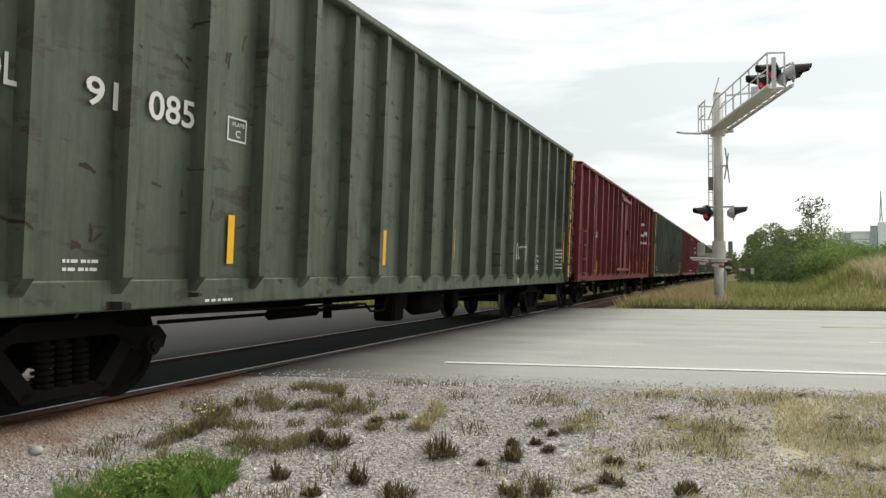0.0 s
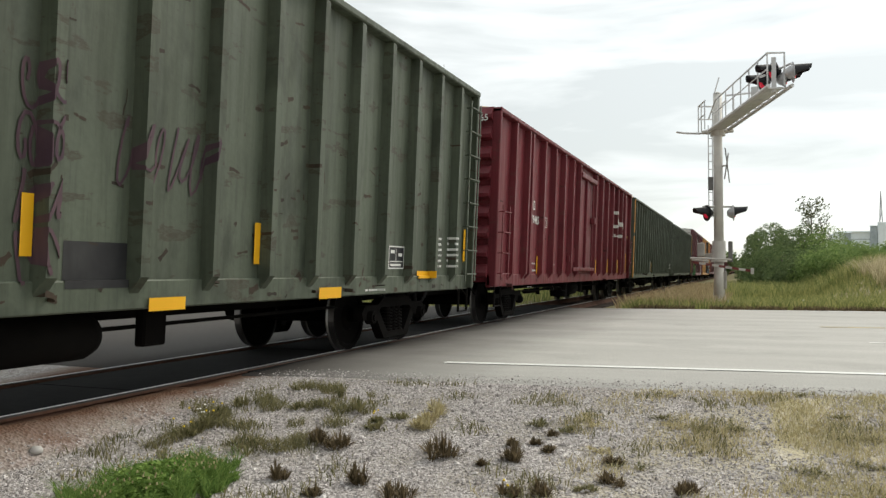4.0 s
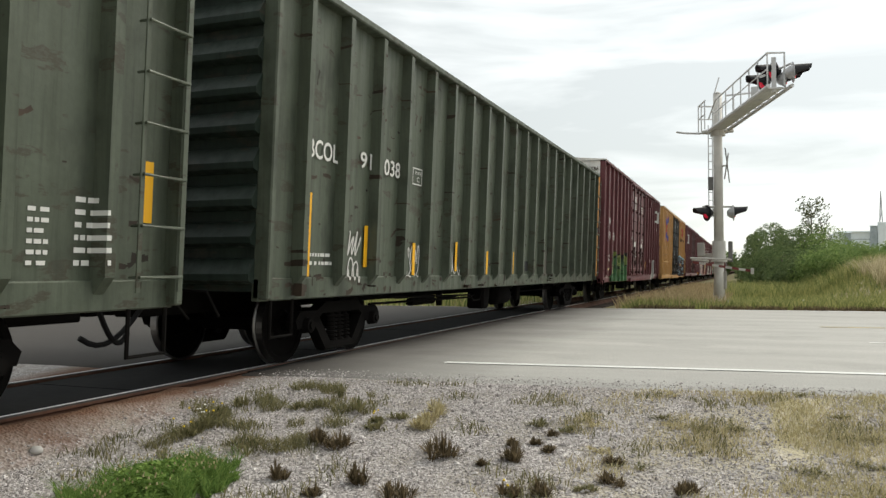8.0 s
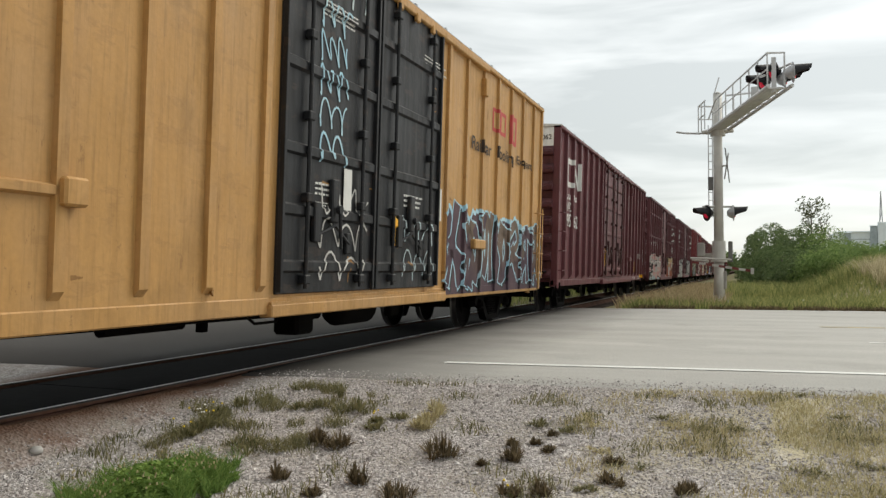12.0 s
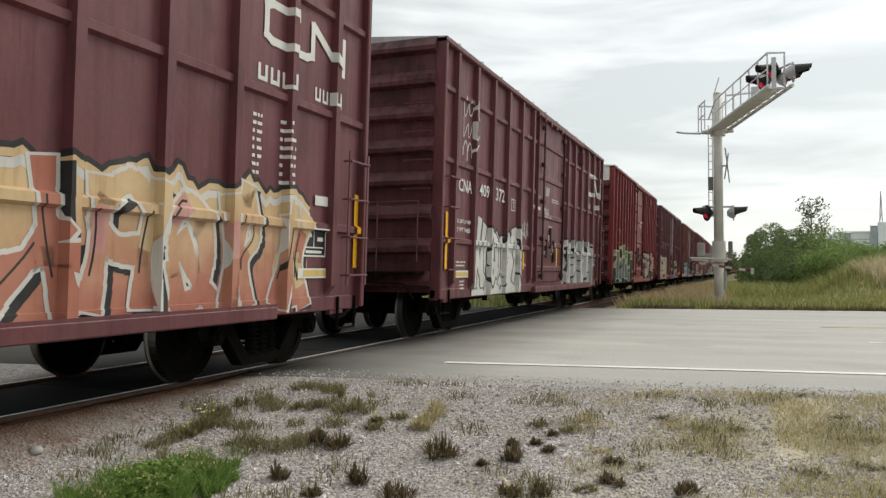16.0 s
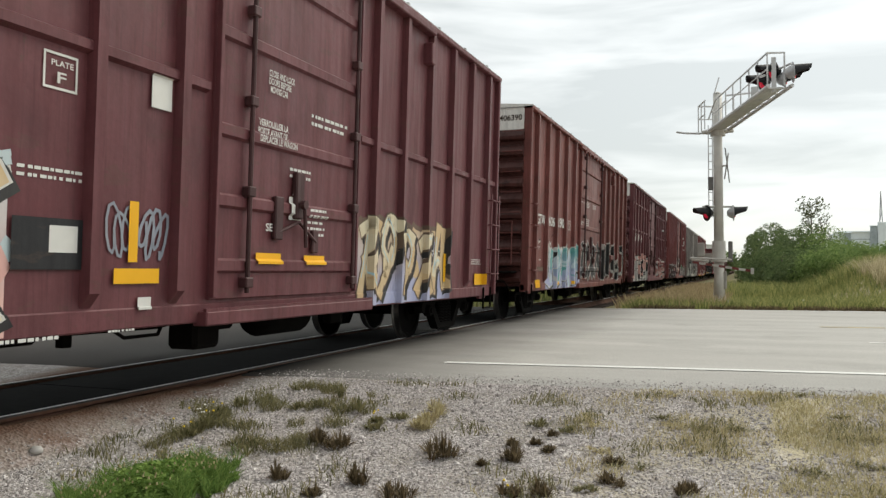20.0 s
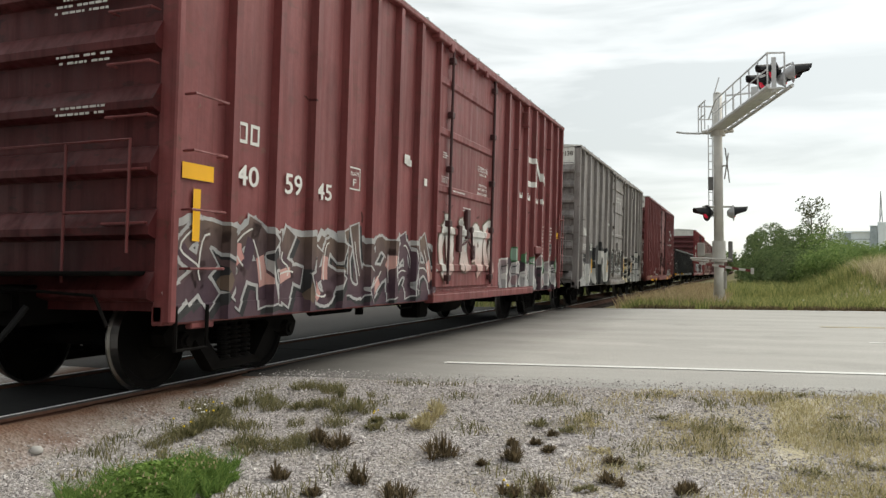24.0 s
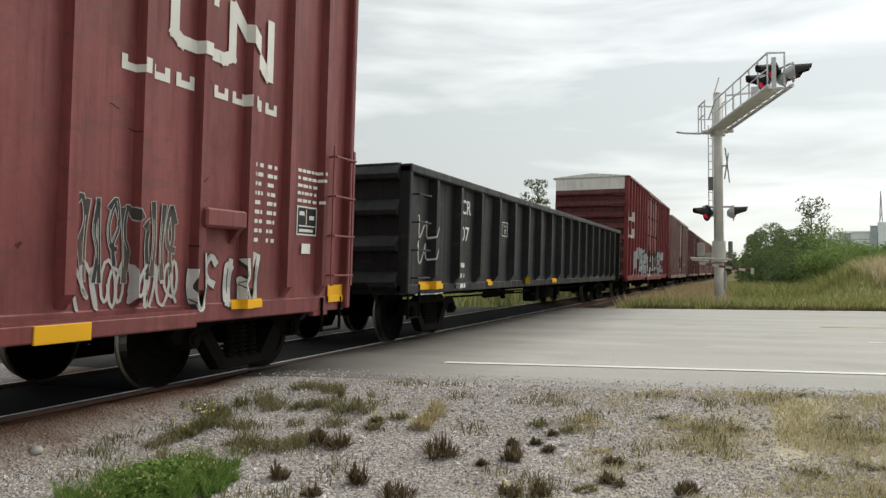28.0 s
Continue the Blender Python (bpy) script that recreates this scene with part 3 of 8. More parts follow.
def door_leaf(car, a, b, z0, z1, mat, beams, rods, x=SKIN + 0.05):
    """A plug door: panel, cross beams, lock rods with brackets, and a handle."""
    d = part("door", G().cbox((SKIN - 0.01, a, z0), (x, b, z1), 0.01), mat, car, "plug door panel")
    hard = mat if mat in (DOOR_BLACK, GREY) else HARDWARE
    for z in beams:
        part("door_beam", G().prism([(x, z - 0.07), (x + 0.035, z - 0.045), (x + 0.035, z + 0.045), (x, z + 0.07)], "y", a + 0.03, b - 0.03), mat, d)
    for y in (a + 0.025, b - 0.025):
        part("door_edge", G().cbox((x - 0.01, y - 0.025, z0 + 0.02), (x + 0.05, y + 0.025, z1 - 0.02), 0.006), mat, d)
    for y in rods:
        part("lock_rod", G().ring((x + 0.06, y, z0 + 0.05), (x + 0.06, y, z1 - 0.03), 0.024, n=8), hard, d)
        key = ("bracket", hard.name, x)
        if key not in GEAR:
            GEAR[key] = G().cbox((x, -0.06, -0.05), (x + 0.095, 0.06, 0.05), 0.012).mesh("rod_bracket")
        for i in range(5):
            part("rod_bracket", GEAR[key], hard, d, "", (0, y, z0 + 0.15 + (z1 - z0 - 0.35) * i / 4))
    m = (a + b) / 2
    part("gear_bracket", G().cbox((x, m - 0.45, 1.42), (x + 0.06, m - 0.3, 1.86), 0.012).cbox((x, m + 0.32, 1.3), (x + 0.05, m + 0.44, 1.55), 0.012).pipe([(x + 0.045, m - 0.37, 1.5), (x + 0.06, m, 1.62), (x + 0.045, m + 0.38, 1.42)], 0.018), hard, d, "greasy lever and brackets")
    part("door_gear", G().cbox((x, m - 0.08, 1.65), (x + 0.07, m + 0.08, 2.15), 0.015).ring((x + 0.09, m, 1.8), (x + 0.14, m, 1.8), 0.05, n=10).pipe([(x + 0.12, m, 1.8), (x + 0.12, m + 0.05, 1.35)], 0.02), hard, d, "door operating gear")
    return d


def boxcar(label, L, mat, z1, ribs, doors, door_mat=None, end_mat=None, top_mat=None, bands=(), z0=0.64, end_ridges=8, inset=1.55, roof_mat=None, beams=(1.15, 1.75, 2.4, 3.3, 4.1), split=0.55, sheet=SKIN + 0.045, track=0.4):
    """A boxcar with outside posts and plug doors. doors: (start, end) of each leaf."""
    car = thing("boxcar", label, "railway car", group="freight train")
    door_mat = door_mat or mat
    da, db = doors[0][0], doors[-1][1]
    near_side(car, L, z0, z1, [y for y in ribs if not da - 0.12 < y < db + 0.12], mat, sill=0.17, chord=0.09, sheet=sheet)
    far_side(car, L, z0, z1, ribs[::2], mat)
    # ends get the side paint's shade-darkened version
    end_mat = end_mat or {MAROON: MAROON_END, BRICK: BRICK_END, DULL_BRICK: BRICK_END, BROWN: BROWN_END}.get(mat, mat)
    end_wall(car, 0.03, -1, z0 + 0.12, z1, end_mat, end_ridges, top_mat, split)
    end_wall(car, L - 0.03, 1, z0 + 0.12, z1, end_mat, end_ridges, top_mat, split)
    r = G().prism([(-SIDE - 0.01, z1), (-SIDE - 0.01, z1 - 0.05), (SIDE + 0.01, z1 - 0.05), (SIDE + 0.01, z1), (0, z1 + 0.14)], "y", 0.0, L)
    if top_mat:
        part("end_gable", G().prism([(-SIDE, z1 - 0.03), (SIDE, z1 - 0.03), (SIDE, z1), (0, z1 + 0.14), (-SIDE, z1)], "y", -0.012, 0.0), top_mat, car, "pale painted gable")
    roof = part("roof", r, roof_mat or ROOF, car, "low-pitched galvanised roof")
    for y in np.arange(0.6, L - 0.3, 1.2):
        part("roof_rib", G().prism([(-SIDE, z1 + 0.005), (0, z1 + 0.145), (SIDE, z1 + 0.005), (SIDE, z1 + 0.035), (0, z1 + 0.18), (-SIDE, z1 + 0.035)], "y", float(y), float(y) + 0.06), roof_mat or ROOF, roof)
    for z in bands:
        edges = [0.0] + [y for y in ribs if y < da - 0.12]
        edges2 = [y for y in ribs if y > db + 0.12] + [L]
        for grp in (edges + [da - 0.02], [db + 0.02] + edges2):
            for a, b in zip(grp, grp[1:]):
                if b - a > 0.2:
                    part("side_band", G().prism([(sheet, z - 0.06), (sheet + 0.05, z - 0.035), (sheet + 0.05, z + 0.035), (sheet, z + 0.06)], "y", a + 0.05, b - 0.05), mat, car)
    for i, (a, b) in enumerate(doors):
        rods = (a + (b - a) * 0.18, b - (b - a) * 0.06) if len(doors) == 1 else (a + (b - a) * 0.22, b - (b - a) * 0.2)
        door_leaf(car, a + 0.015, b - 0.015, z0 + 0.2, z1 - 0.14, door_mat, beams, rods, sheet + 0.035)
    part("door_track", G().cbox((SKIN, da - 0.1, z0 - 0.03), (SIDE + 0.02, db + track, z0 + 0.1), 0.012).box((SIDE - 0.02, da - 0.1, z0 + 0.1), (SIDE + 0.012, db + track, z0 + 0.125)), mat, car, "lower door track")
    hood = part("door_hood", G().cbox((SKIN, da - 0.2, z1 - 0.16), (SIDE + 0.04, db + 2.3, z1 - 0.06), 0.015), mat, car)
    for k in range(int((db - da) / 0.6)):
        part("hood_bracket", G().cbox((SIDE, da + 0.3 + 0.6 * k, z1 - 0.24), (SIDE + 0.06, da + 0.42 + 0.6 * k, z1 - 0.12), 0.012), mat, hood)
    for y in (0.55, L - 0.55):
        part("jacking_pad", G().cbox((SKIN - 0.02, y - 0.16, z0 - 0.05), (SKIN + 0.05, y + 0.16, z0 + 0.09), 0.01), mat, car)
    ladder(car, 0.13, 0.58, [1.12, 1.62, 2.12, 2.6], mat, rails=False)
    ladder(car, L - 0.6, L - 0.13, [1.05, 1.5, 1.95, 2.4], mat)
    part("end_handrail", G().pipe([(-1.2, -0.12, 1.25), (-1.2, -0.12, 2.2), (1.2, -0.12, 2.2), (1.2, -0.12, 1.25)], 0.014).pipe([(0.5, -0.12, 1.0), (0.5, -0.12, 2.2)], 0.014).pipe([(1.2, -0.12, 1.6), (0.5, -0.12, 1.6)], 0.014), mat, car)
    bw = part("brake_wheel", G().lathe([(-0.02, 0.25), (-0.035, 0.28), (-0.02, 0.305), (0.005, 0.28), (-0.02, 0.25)], 20, "y").lathe([(-0.05, 0.0), (-0.05, 0.05), (0.1, 0.05), (0.1, 0.0)], 10, "y"), mat, car, "", (-0.7, -0.12, 2.5))
    for k in range(5):
        a = 1.2566 * k
        part("spoke", G().ring((0, -0.02, 0), (0.27 * math.cos(a), -0.02, 0.27 * math.sin(a)), 0.012, n=5), mat, bw)
    for z in (1.5, 1.95, 2.4, 2.85, 3.3, 3.75, 4.2):
        part("end_rung", G().pipe([(0.92, 0.0, z), (0.92, -0.11, z), (1.36, -0.11, z), (1.36, 0.0, z)], 0.011, 6), mat, car)
    part("crossover_platform", G().cbox((-1.3, -0.4, 1.06), (1.3, 0.02, 1.1), 0.01), STEEL, car)
    part("door_stop", G().cbox((SKIN, db + 2.1, z1 - 0.62), (SIDE + 0.05, db + 2.25, z1 - 0.3), 0.015), mat, car)
    if not bands:
        stop = db + 3.05 if track == 3.0 else db + 1.7
        part("door_stop", G().cbox((SKIN, stop, 1.49), (SIDE + 0.05, stop + 0.6, 1.66), 0.02).prism([(SKIN, 1.30), (SIDE + 0.03, 1.49), (SKIN, 1.49)], "y", stop + 0.5, stop + 0.56), mat, car)
    running_gear(car, L, inset)
    return car, Skin(L, [y for y in ribs if not da - 0.12 < y < db + 0.12], [(d[0] + 0.02, d[1] - 0.02) for d in doors], door_x=sheet + 0.035, bands=bands, beams=beams, sill=z0 + 0.17, sheet=sheet)


def low_gondola(label, L, mat, z1, ribs):
    car = thing("low_gondola", label, "railway car", group="freight train")
    z0 = 0.76
    near_side(car, L, z0, z1, ribs, mat, sill=0.14, chord=0.12)
    far_side(car, L, z0, z1, ribs, mat)
    end_wall(car, 0.03, -1, z0, z1, mat, 4)
    end_wall(car, L - 0.03, 1, z0, z1, mat, 4)
    for a in (-0.02, L - 0.12):
        part("end_rail", G().cbox((-SIDE, a, z1 - 0.1), (SKIN - 0.06, a + 0.14, z1 + 0.02), 0.015), mat, car)
    ladder(car, 0.13, 0.58, [1.0, 1.4, 1.8, 2.2], mat, rails=False)
    ladder(car, L - 0.6, L - 0.13, [1.0, 1.4, 1.8, 2.2], mat)
    running_gear(car, L, 2.0)
    return car, Skin(L, ribs, sill=z0 + 0.14)


def spaced(a, b, n):
    return [a + (b - a) * i / (n - 1) for i in range(n)]


RIBS_G = spaced(0.70, 17.92, 20)
RIBS_R = [1.22, 2.3, 2.58, 3.75, 4.86, 5.96, 7.06, 8.02, 10.67, 11.83, 12.96, 14.1, 15.24, 16.35, 17.15]
RIBS_D = spaced(0.94, 6.6, 7) + spaced(11.74, 17.68, 7)
RIBS_T = spaced(0.77, 6.6, 8) + spaced(11.7, 17.1, 7)
RIBS_N = spaced(0.84, 5.28, 7) + spaced(9.88, 14.2, 7)
RIBS_W = [0.65, 1.66, 2.68, 3.69, 4.7, 5.65, 9.4, 10.3, 11.25, 12.2, 13.15, 14.1]
RIBS_S = [0.73, 1.8, 2.85, 3.92, 5.0, 9.95, 10.95, 11.95, 12.95, 14.0]
RIBS_B = spaced(1.1, 18.9, 17)

def side_door(car, a, b, z0, z1, mat):
    """A riveted sliding door with hood, post and sill on a crimson chip car."""
    d = part("door", G().cbox((SKIN - 0.01, a, z0), (SKIN + 0.05, b, z1), 0.012), mat, car, "flat crimson side door")
    part("door_panel", G().cbox((SKIN + 0.05, b - 1.0, z0 + 0.08), (SKIN + 0.08, b - 0.4, z0 + 0.95), 0.008), mat, d)
    part("door_post", G().cbox((SKIN + 0.05, a + 0.95, z0), (SIDE - 0.01, a + 1.08, z1), 0.012), mat, d)
    part("door_hood", G().cbox((SKIN + 0.05, a - 0.1, z1 - 0.06), (SIDE + 0.04, b + 0.1, z1 + 0.08), 0.015), mat, d)
    part("door_sill", G().cbox((SKIN, a - 0.9, z0 - 0.1), (SIDE + 0.02, b + 0.1, z0), 0.012), mat, d)
    part("door_bar", G().ring((SKIN + 0.1, b - 0.2, z0 + 0.05), (SKIN + 0.1, b - 0.2, z1 - 0.05), 0.03, n=8), mat, d)
    part("route_card_box", G().cbox((SKIN, 6.97, 1.35), (SKIN + 0.09, 7.14, 1.53), 0.012), mat, car)
    part("placard_plate", G().cbox((SKIN, 7.55, 1.35), (SKIN + 0.025, 8.15, 1.75), 0.008), mat, car)
    part("latch", G().cbox((SKIN + 0.05, b - 0.3, 2.55), (SIDE + 0.06, b - 0.1, 2.75), 0.02), mat, d)


def door_catch(car, y, z, mat):
    """A catch for the open door, with its guide rib along the side."""
    part("door_guide", G().prism([(SIDE - 0.05, z - 0.05), (SIDE, z - 0.03), (SIDE, z + 0.03), (SIDE - 0.05, z + 0.05)], "y", 0.4, y), mat, car)
    part("door_catch", G().cbox((SIDE - 0.05, y - 0.12, z - 0.11), (SIDE + 0.06, y + 0.1, z + 0.1), 0.02), mat, car)


TRAIN = []  # car, leading end at 0 s, relief


def couple(made, y):
    TRAIN.append((made[0], y, made[1]))
    return made


couple(chip_gondola("tall olive-green ribbed wood-chip gondola with heaped load", 18.9, GREEN, GREEN_END, 4.28, RIBS_G), 2.33)
couple(chip_gondola("crimson ribbed wood-chip car with white emblem and side door", 18.89, RED, RED, 4.25, RIBS_R), 22.5)
couple(chip_gondola("tall olive-green wood-chip gondola with dark end and orange corner stripe", 18.81, GREEN, GREEN_END, 4.24, RIBS_G), 42.87)
couple(chip_gondola("crimson ribbed wood-chip car with yellow reflectors", 18.74, RED, RED, 4.25, RIBS_R), 62.99)
couple(chip_gondola("olive-green wood-chip gondola with orange and white corner stripe", 18.76, GREEN, GREEN_END, 4.24, RIBS_G), 82.91)
couple(chip_gondola("scuffed olive-green wood-chip gondola with scribbled chalk tags", 18.71, GREEN, GREEN_END, 4.22, RIBS_G), 102.94)
DD = [(6.97, 9.2), (9.22, 11.45)]
couple(boxcar("maroon double-door boxcar with green and yellow graffiti", 18.27, MAROON, 4.88, RIBS_D, DD, top_mat=WHITE_END, inset=2.35, z0=0.7, track=2.5), 122.9)
couple(boxcar("ochre-yellow boxcar with black double doors and graffiti", 17.87, YELLOW, 4.87, RIBS_T, [(6.84, 9.05), (9.07, 11.29)], door_mat=DOOR_BLACK, top_mat=WHITE_END, inset=2.3, z0=0.66, sheet=SIDE - 0.05), 143.23)
couple(boxcar("maroon double-door boxcar with white end panel", 18.54, MAROON, 4.84, RIBS_D, DD, top_mat=WHITE_END, inset=2.35, z0=0.7, track=2.5), 162.94)
SD = [(6.08, 8.92)]
BANDS = (1.6, 2.9, 4.05)
couple(boxcar("maroon panelled boxcar with pink and white graffiti", 14.9, MAROON, 4.80, RIBS_W, SD, bands=BANDS, track=4.0), 183.61)
couple(boxcar("maroon panelled boxcar with white block graffiti", 14.8, MAROON, 4.80, RIBS_W, SD, bands=BANDS, track=4.0), 201.15)
couple(boxcar("brick-red boxcar with tall pale green graffiti", 14.7, BRICK, 4.92, RIBS_N, [(6.0, 8.98)], top_mat=WHITE_END, end_ridges=7, track=3.0), 218.3)
couple(boxcar("brown-maroon boxcar with pastel graffiti and paper notices", 14.7, MAROON, 4.80, RIBS_W, SD, bands=(2.75,)), 235.5)
couple(boxcar("faded red-brown boxcar with blue and green graffiti", 15.1, BROWN, 4.78, RIBS_S, [(5.8, 9.4)], top_mat=WHITE_END, end_ridges=10), 252.6)
couple(boxcar("maroon panelled boxcar with red and white arrow graffiti", 14.68, MAROON, 4.84, RIBS_W, SD, bands=BANDS, top_mat=WHITE_END, track=4.0), 269.79)
couple(boxcar("brick-red boxcar with white emblem and pink graffiti", 14.83, DULL_BRICK, 4.81, RIBS_N, [(6.0, 8.98)], top_mat=WHITE_END, end_ridges=7, track=3.0), 286.9)
couple(boxcar("weathered grey boxcar with black and white graffiti", 14.7, GREY, 4.71, [0.64, 1.66, 2.75, 3.84, 4.94, 9.9, 11.0, 12.1, 13.2, 14.05], [(5.91, 8.96)], end_ridges=8, top_mat=WHITE_END), 304.03)
couple(boxcar("brick-red boxcar with yellow sill reflectors", 14.85, DULL_BRICK, 4.76, RIBS_N, [(6.0, 8.98)], top_mat=WHITE_END, end_ridges=7, track=3.0), 321.1)
couple(low_gondola("low black ribbed gondola with white figures", 20.2, BLACK, 2.63, RIBS_B), 337.69)
couple(boxcar("tall crimson boxcar with white end and blue graffiti", 18.48, BRICK, 4.99, RIBS_D, DD, top_mat=WHITE_END, inset=2.35, z0=0.7, track=2.5), 359.97)
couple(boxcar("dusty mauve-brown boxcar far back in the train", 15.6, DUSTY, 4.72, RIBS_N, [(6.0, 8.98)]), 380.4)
couple(boxcar("maroon boxcar far back in the train", 15.6, MAROON, 4.62, RIBS_N, [(6.0, 8.98)]), 398.0)
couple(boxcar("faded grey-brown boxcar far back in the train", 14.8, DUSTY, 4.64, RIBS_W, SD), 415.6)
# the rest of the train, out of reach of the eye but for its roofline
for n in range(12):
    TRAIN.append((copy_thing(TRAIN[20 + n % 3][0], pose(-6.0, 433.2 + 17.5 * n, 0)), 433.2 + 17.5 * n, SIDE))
LEANT = set()


def lean_body(car, k, pivot=1.4):
    """The body leans towards the road on its springs; bogies stay upright."""
    for p in car.children:
        if p.name.split(".")[0] in ("bogie", "coupler", "brake_hose", "centre_sill"):
            continue
        for o in (p, *p.children_recursive):
            o.location.x += k * (o.location.z - (pivot if o is p else 0.0))
            if o.data and o.data.name not in LEANT:
                LEANT.add(o.data.name)
                o.data.transform(Matrix(((1, 0, k, 0), (0, 1, 0, 0), (0, 0, 1, 0), (0, 0, 0, 1))))


door_catch(TRAIN[7][0], 4.2, 1.66, YELLOW)
for i in (1, 3):
    side_door(TRAIN[i][0], 8.15, 10.35, 1.2, 3.85, RED)
for ob in (BOGIE, *BOGIE.children_recursive):
    bpy.data.objects.remove(ob)


# ---- ground, road and track ----
def lerp(a, b, t):
    return a + (b - a) * max(0.0, min(1.0, t))


def smooth(t):
    t = max(0.0, min(1.0, t))
    return t * t * (3 - 2 * t)


def road_near(x):
    return 7.95 + 0.13 * x if x > -5.2 else 7.27


def road_far(x):
    return 24.6 + 0.11 * x


def ground_z(x, y):
    """Height of the ground: level with the road, lower towards the camera, a bank to the far right."""
    edge = road_near(max(-20, min(20, x)))
    z = -0.035 - 0.24 * smooth((edge + 0.1 - y) / 3.6)
    if x < -7.5:
        z = lerp(z, -0.06, (-7.5 - x) / 1.5)
    if y > 24:
        d = y - road_far(max(-20, min(20, x)))
        bank = 1.15 * smooth((x - 2.2) / 3.4) * smooth((d - 2.0) / 7.0)
        z = -0.035 - 0.2 * smooth(d / 4.0) * (1 - smooth((x - 1.0) / 3)) + bank * (1 if y < 90 else 0.5)
        if -9.0 < x < -3.0:
            z = lerp(-0.22, z, (abs(x + 6.0) - 2.2) / 0.8)
    if -5.6 < x < -4.4 and y < 7.6:
        # soil heaped against the rail
        z = lerp(z, -0.045 + 0.025 * noise.noise((x * 9, y * 5, 2)), (1 - smooth((x + 5.12) / 0.42)) * smooth((7.6 - y) / 0.6))
    if -6.9 < x < -5.2 and y < 26:
        z = min(z, -0.13)
    near = math.exp(-((y - 5) / 9) ** 2) if y < 24 else 0.3
    z += 0.012 * near * noise.noise((x * 1.3, y * 1.3, 0))
    return z


def ground_material():
    m, t, b = shader("gravel_and_soil", 0.95)
    v = coords(t, spread=False)
    n_big, n_mid = noise_tex(t, v, 0.35, 5), noise_tex(t, v, 2.2, 6)
    vor = node(t, "ShaderNodeTexVoronoi", Scale=42.0)
    t.links.new(v, vor.inputs["Vector"])
    cells = ramp(t, vor.outputs["Color"], [(0.1, (0.21, 0.188, 0.175)), (0.5, (0.40, 0.368, 0.35)), (0.9, (0.60, 0.565, 0.545))])
    soil = blend(t, n_mid, (0.22, 0.19, 0.15), (0.33, 0.30, 0.25))
    col = blend(t, ramp(t, n_mid, [(0.46, 0.0), (0.66, 0.75)]), cells, soil)
    # rusty brown beside the rail, dry turf away from the gravel
    sep = t.nodes.new("ShaderNodeSeparateXYZ")
    t.links.new(v, sep.inputs[0])

    def band(sock, a, b_):
        r = t.nodes.new("ShaderNodeMapRange")
        r.inputs["From Min"].default_value, r.inputs["From Max"].default_value = a, b_
        t.links.new(sock, r.inputs["Value"])
        return r.outputs["Result"]
    wob = t.nodes.new("ShaderNodeMath")
    wob.operation = "MULTIPLY_ADD"
    wob.inputs[1].default_value = 0.9
    t.links.new(n_mid, wob.inputs[0])
    t.links.new(sep.outputs[0], wob.inputs[2])
    r_in, r_out = band(wob.outputs[0], -4.2, -4.6), band(sep.outputs[0], -7.6, -7.2)
    r_mul = t.nodes.new("ShaderNodeMath")
    r_mul.operation = "MULTIPLY"
    t.links.new(r_in, r_mul.inputs[0])
    t.links.new(r_out, r_mul.inputs[1])
    rusty = r_mul.outputs[0]
    col = blend(t, rusty, col, blend(t, n_mid, (0.13, 0.068, 0.042), (0.24, 0.135, 0.086)))
    wob2 = t.nodes.new("ShaderNodeMath")
    wob2.operation = "MULTIPLY_ADD"
    wob2.inputs[1].default_value = 5.0
    t.links.new(n_big, wob2.inputs[0])
    t.links.new(sep.outputs[1], wob2.inputs[2])
    turf = blend(t, n_mid, (0.085, 0.085, 0.035), (0.21, 0.18, 0.085))
    far = band(wob2.outputs[0], 26.5, 28.5)
    col = blend(t, far, col, turf)
    dry = t.nodes.new("ShaderNodeMath")
    dry.operation = "MULTIPLY"
    t.links.new(band(sep.outputs[0], -1.6, 0.4), dry.inputs[0])
    t.links.new(ramp(t, noise_tex(t, v, 1.1, 6, 0.65), [(0.36, 0.0), (0.57, 0.85)]), dry.inputs[1])
    col = blend(t, dry.outputs[0], col, blend(t, n_mid, (0.42, 0.37, 0.24), (0.56, 0.50, 0.34)))
    t.links.new(col, b.inputs["Base Color"])
    bump(t, b, vor.outputs["Distance"], 0.7, 0.02)
    return m


GROUND = ground_material()


def build_ground():
    xs = [-3000, -1200, -500, -200, -90, -45, -25, -16, -12, -10, -9, -8.2, -7.7] + list(np.arange(-7.4, -5.3, 0.25)) + [-5.24, -5.18, -5.1, -5.0, -4.9, -4.8, -4.7, -4.6, -4.5, -4.4] + list(np.arange(-4.25, 6.01, 0.25)) + [6.5, 7, 8, 9, 10.5, 12.5, 15, 19, 25, 35, 60, 120, 300, 900, 3000]
    ys = [-3000, -900, -250, -80, -30, -14, -7, -3, -1] + list(np.arange(0, 9.6, 0.25)) + list(np.arange(10, 24, 1.0)) + list(np.arange(24, 40, 0.5)) + [42, 45, 50, 56, 64, 75, 90, 110, 150, 220, 350, 600, 1200, 3000]
    vs = [(float(x), float(y), ground_z(float(x), float(y))) for y in ys for x in xs]
    n = len(xs)
    fs = [(j * n + i, j * n + i + 1, (j + 1) * n + i + 1, (j + 1) * n + i) for j in range(len(ys) - 1) for i in range(n - 1)]
    tagged(part("ground", G().add(vs, fs), GROUND, None, "grey gravel ground with soil and dry turf", smooth=True), "", "ground", "", "structure")


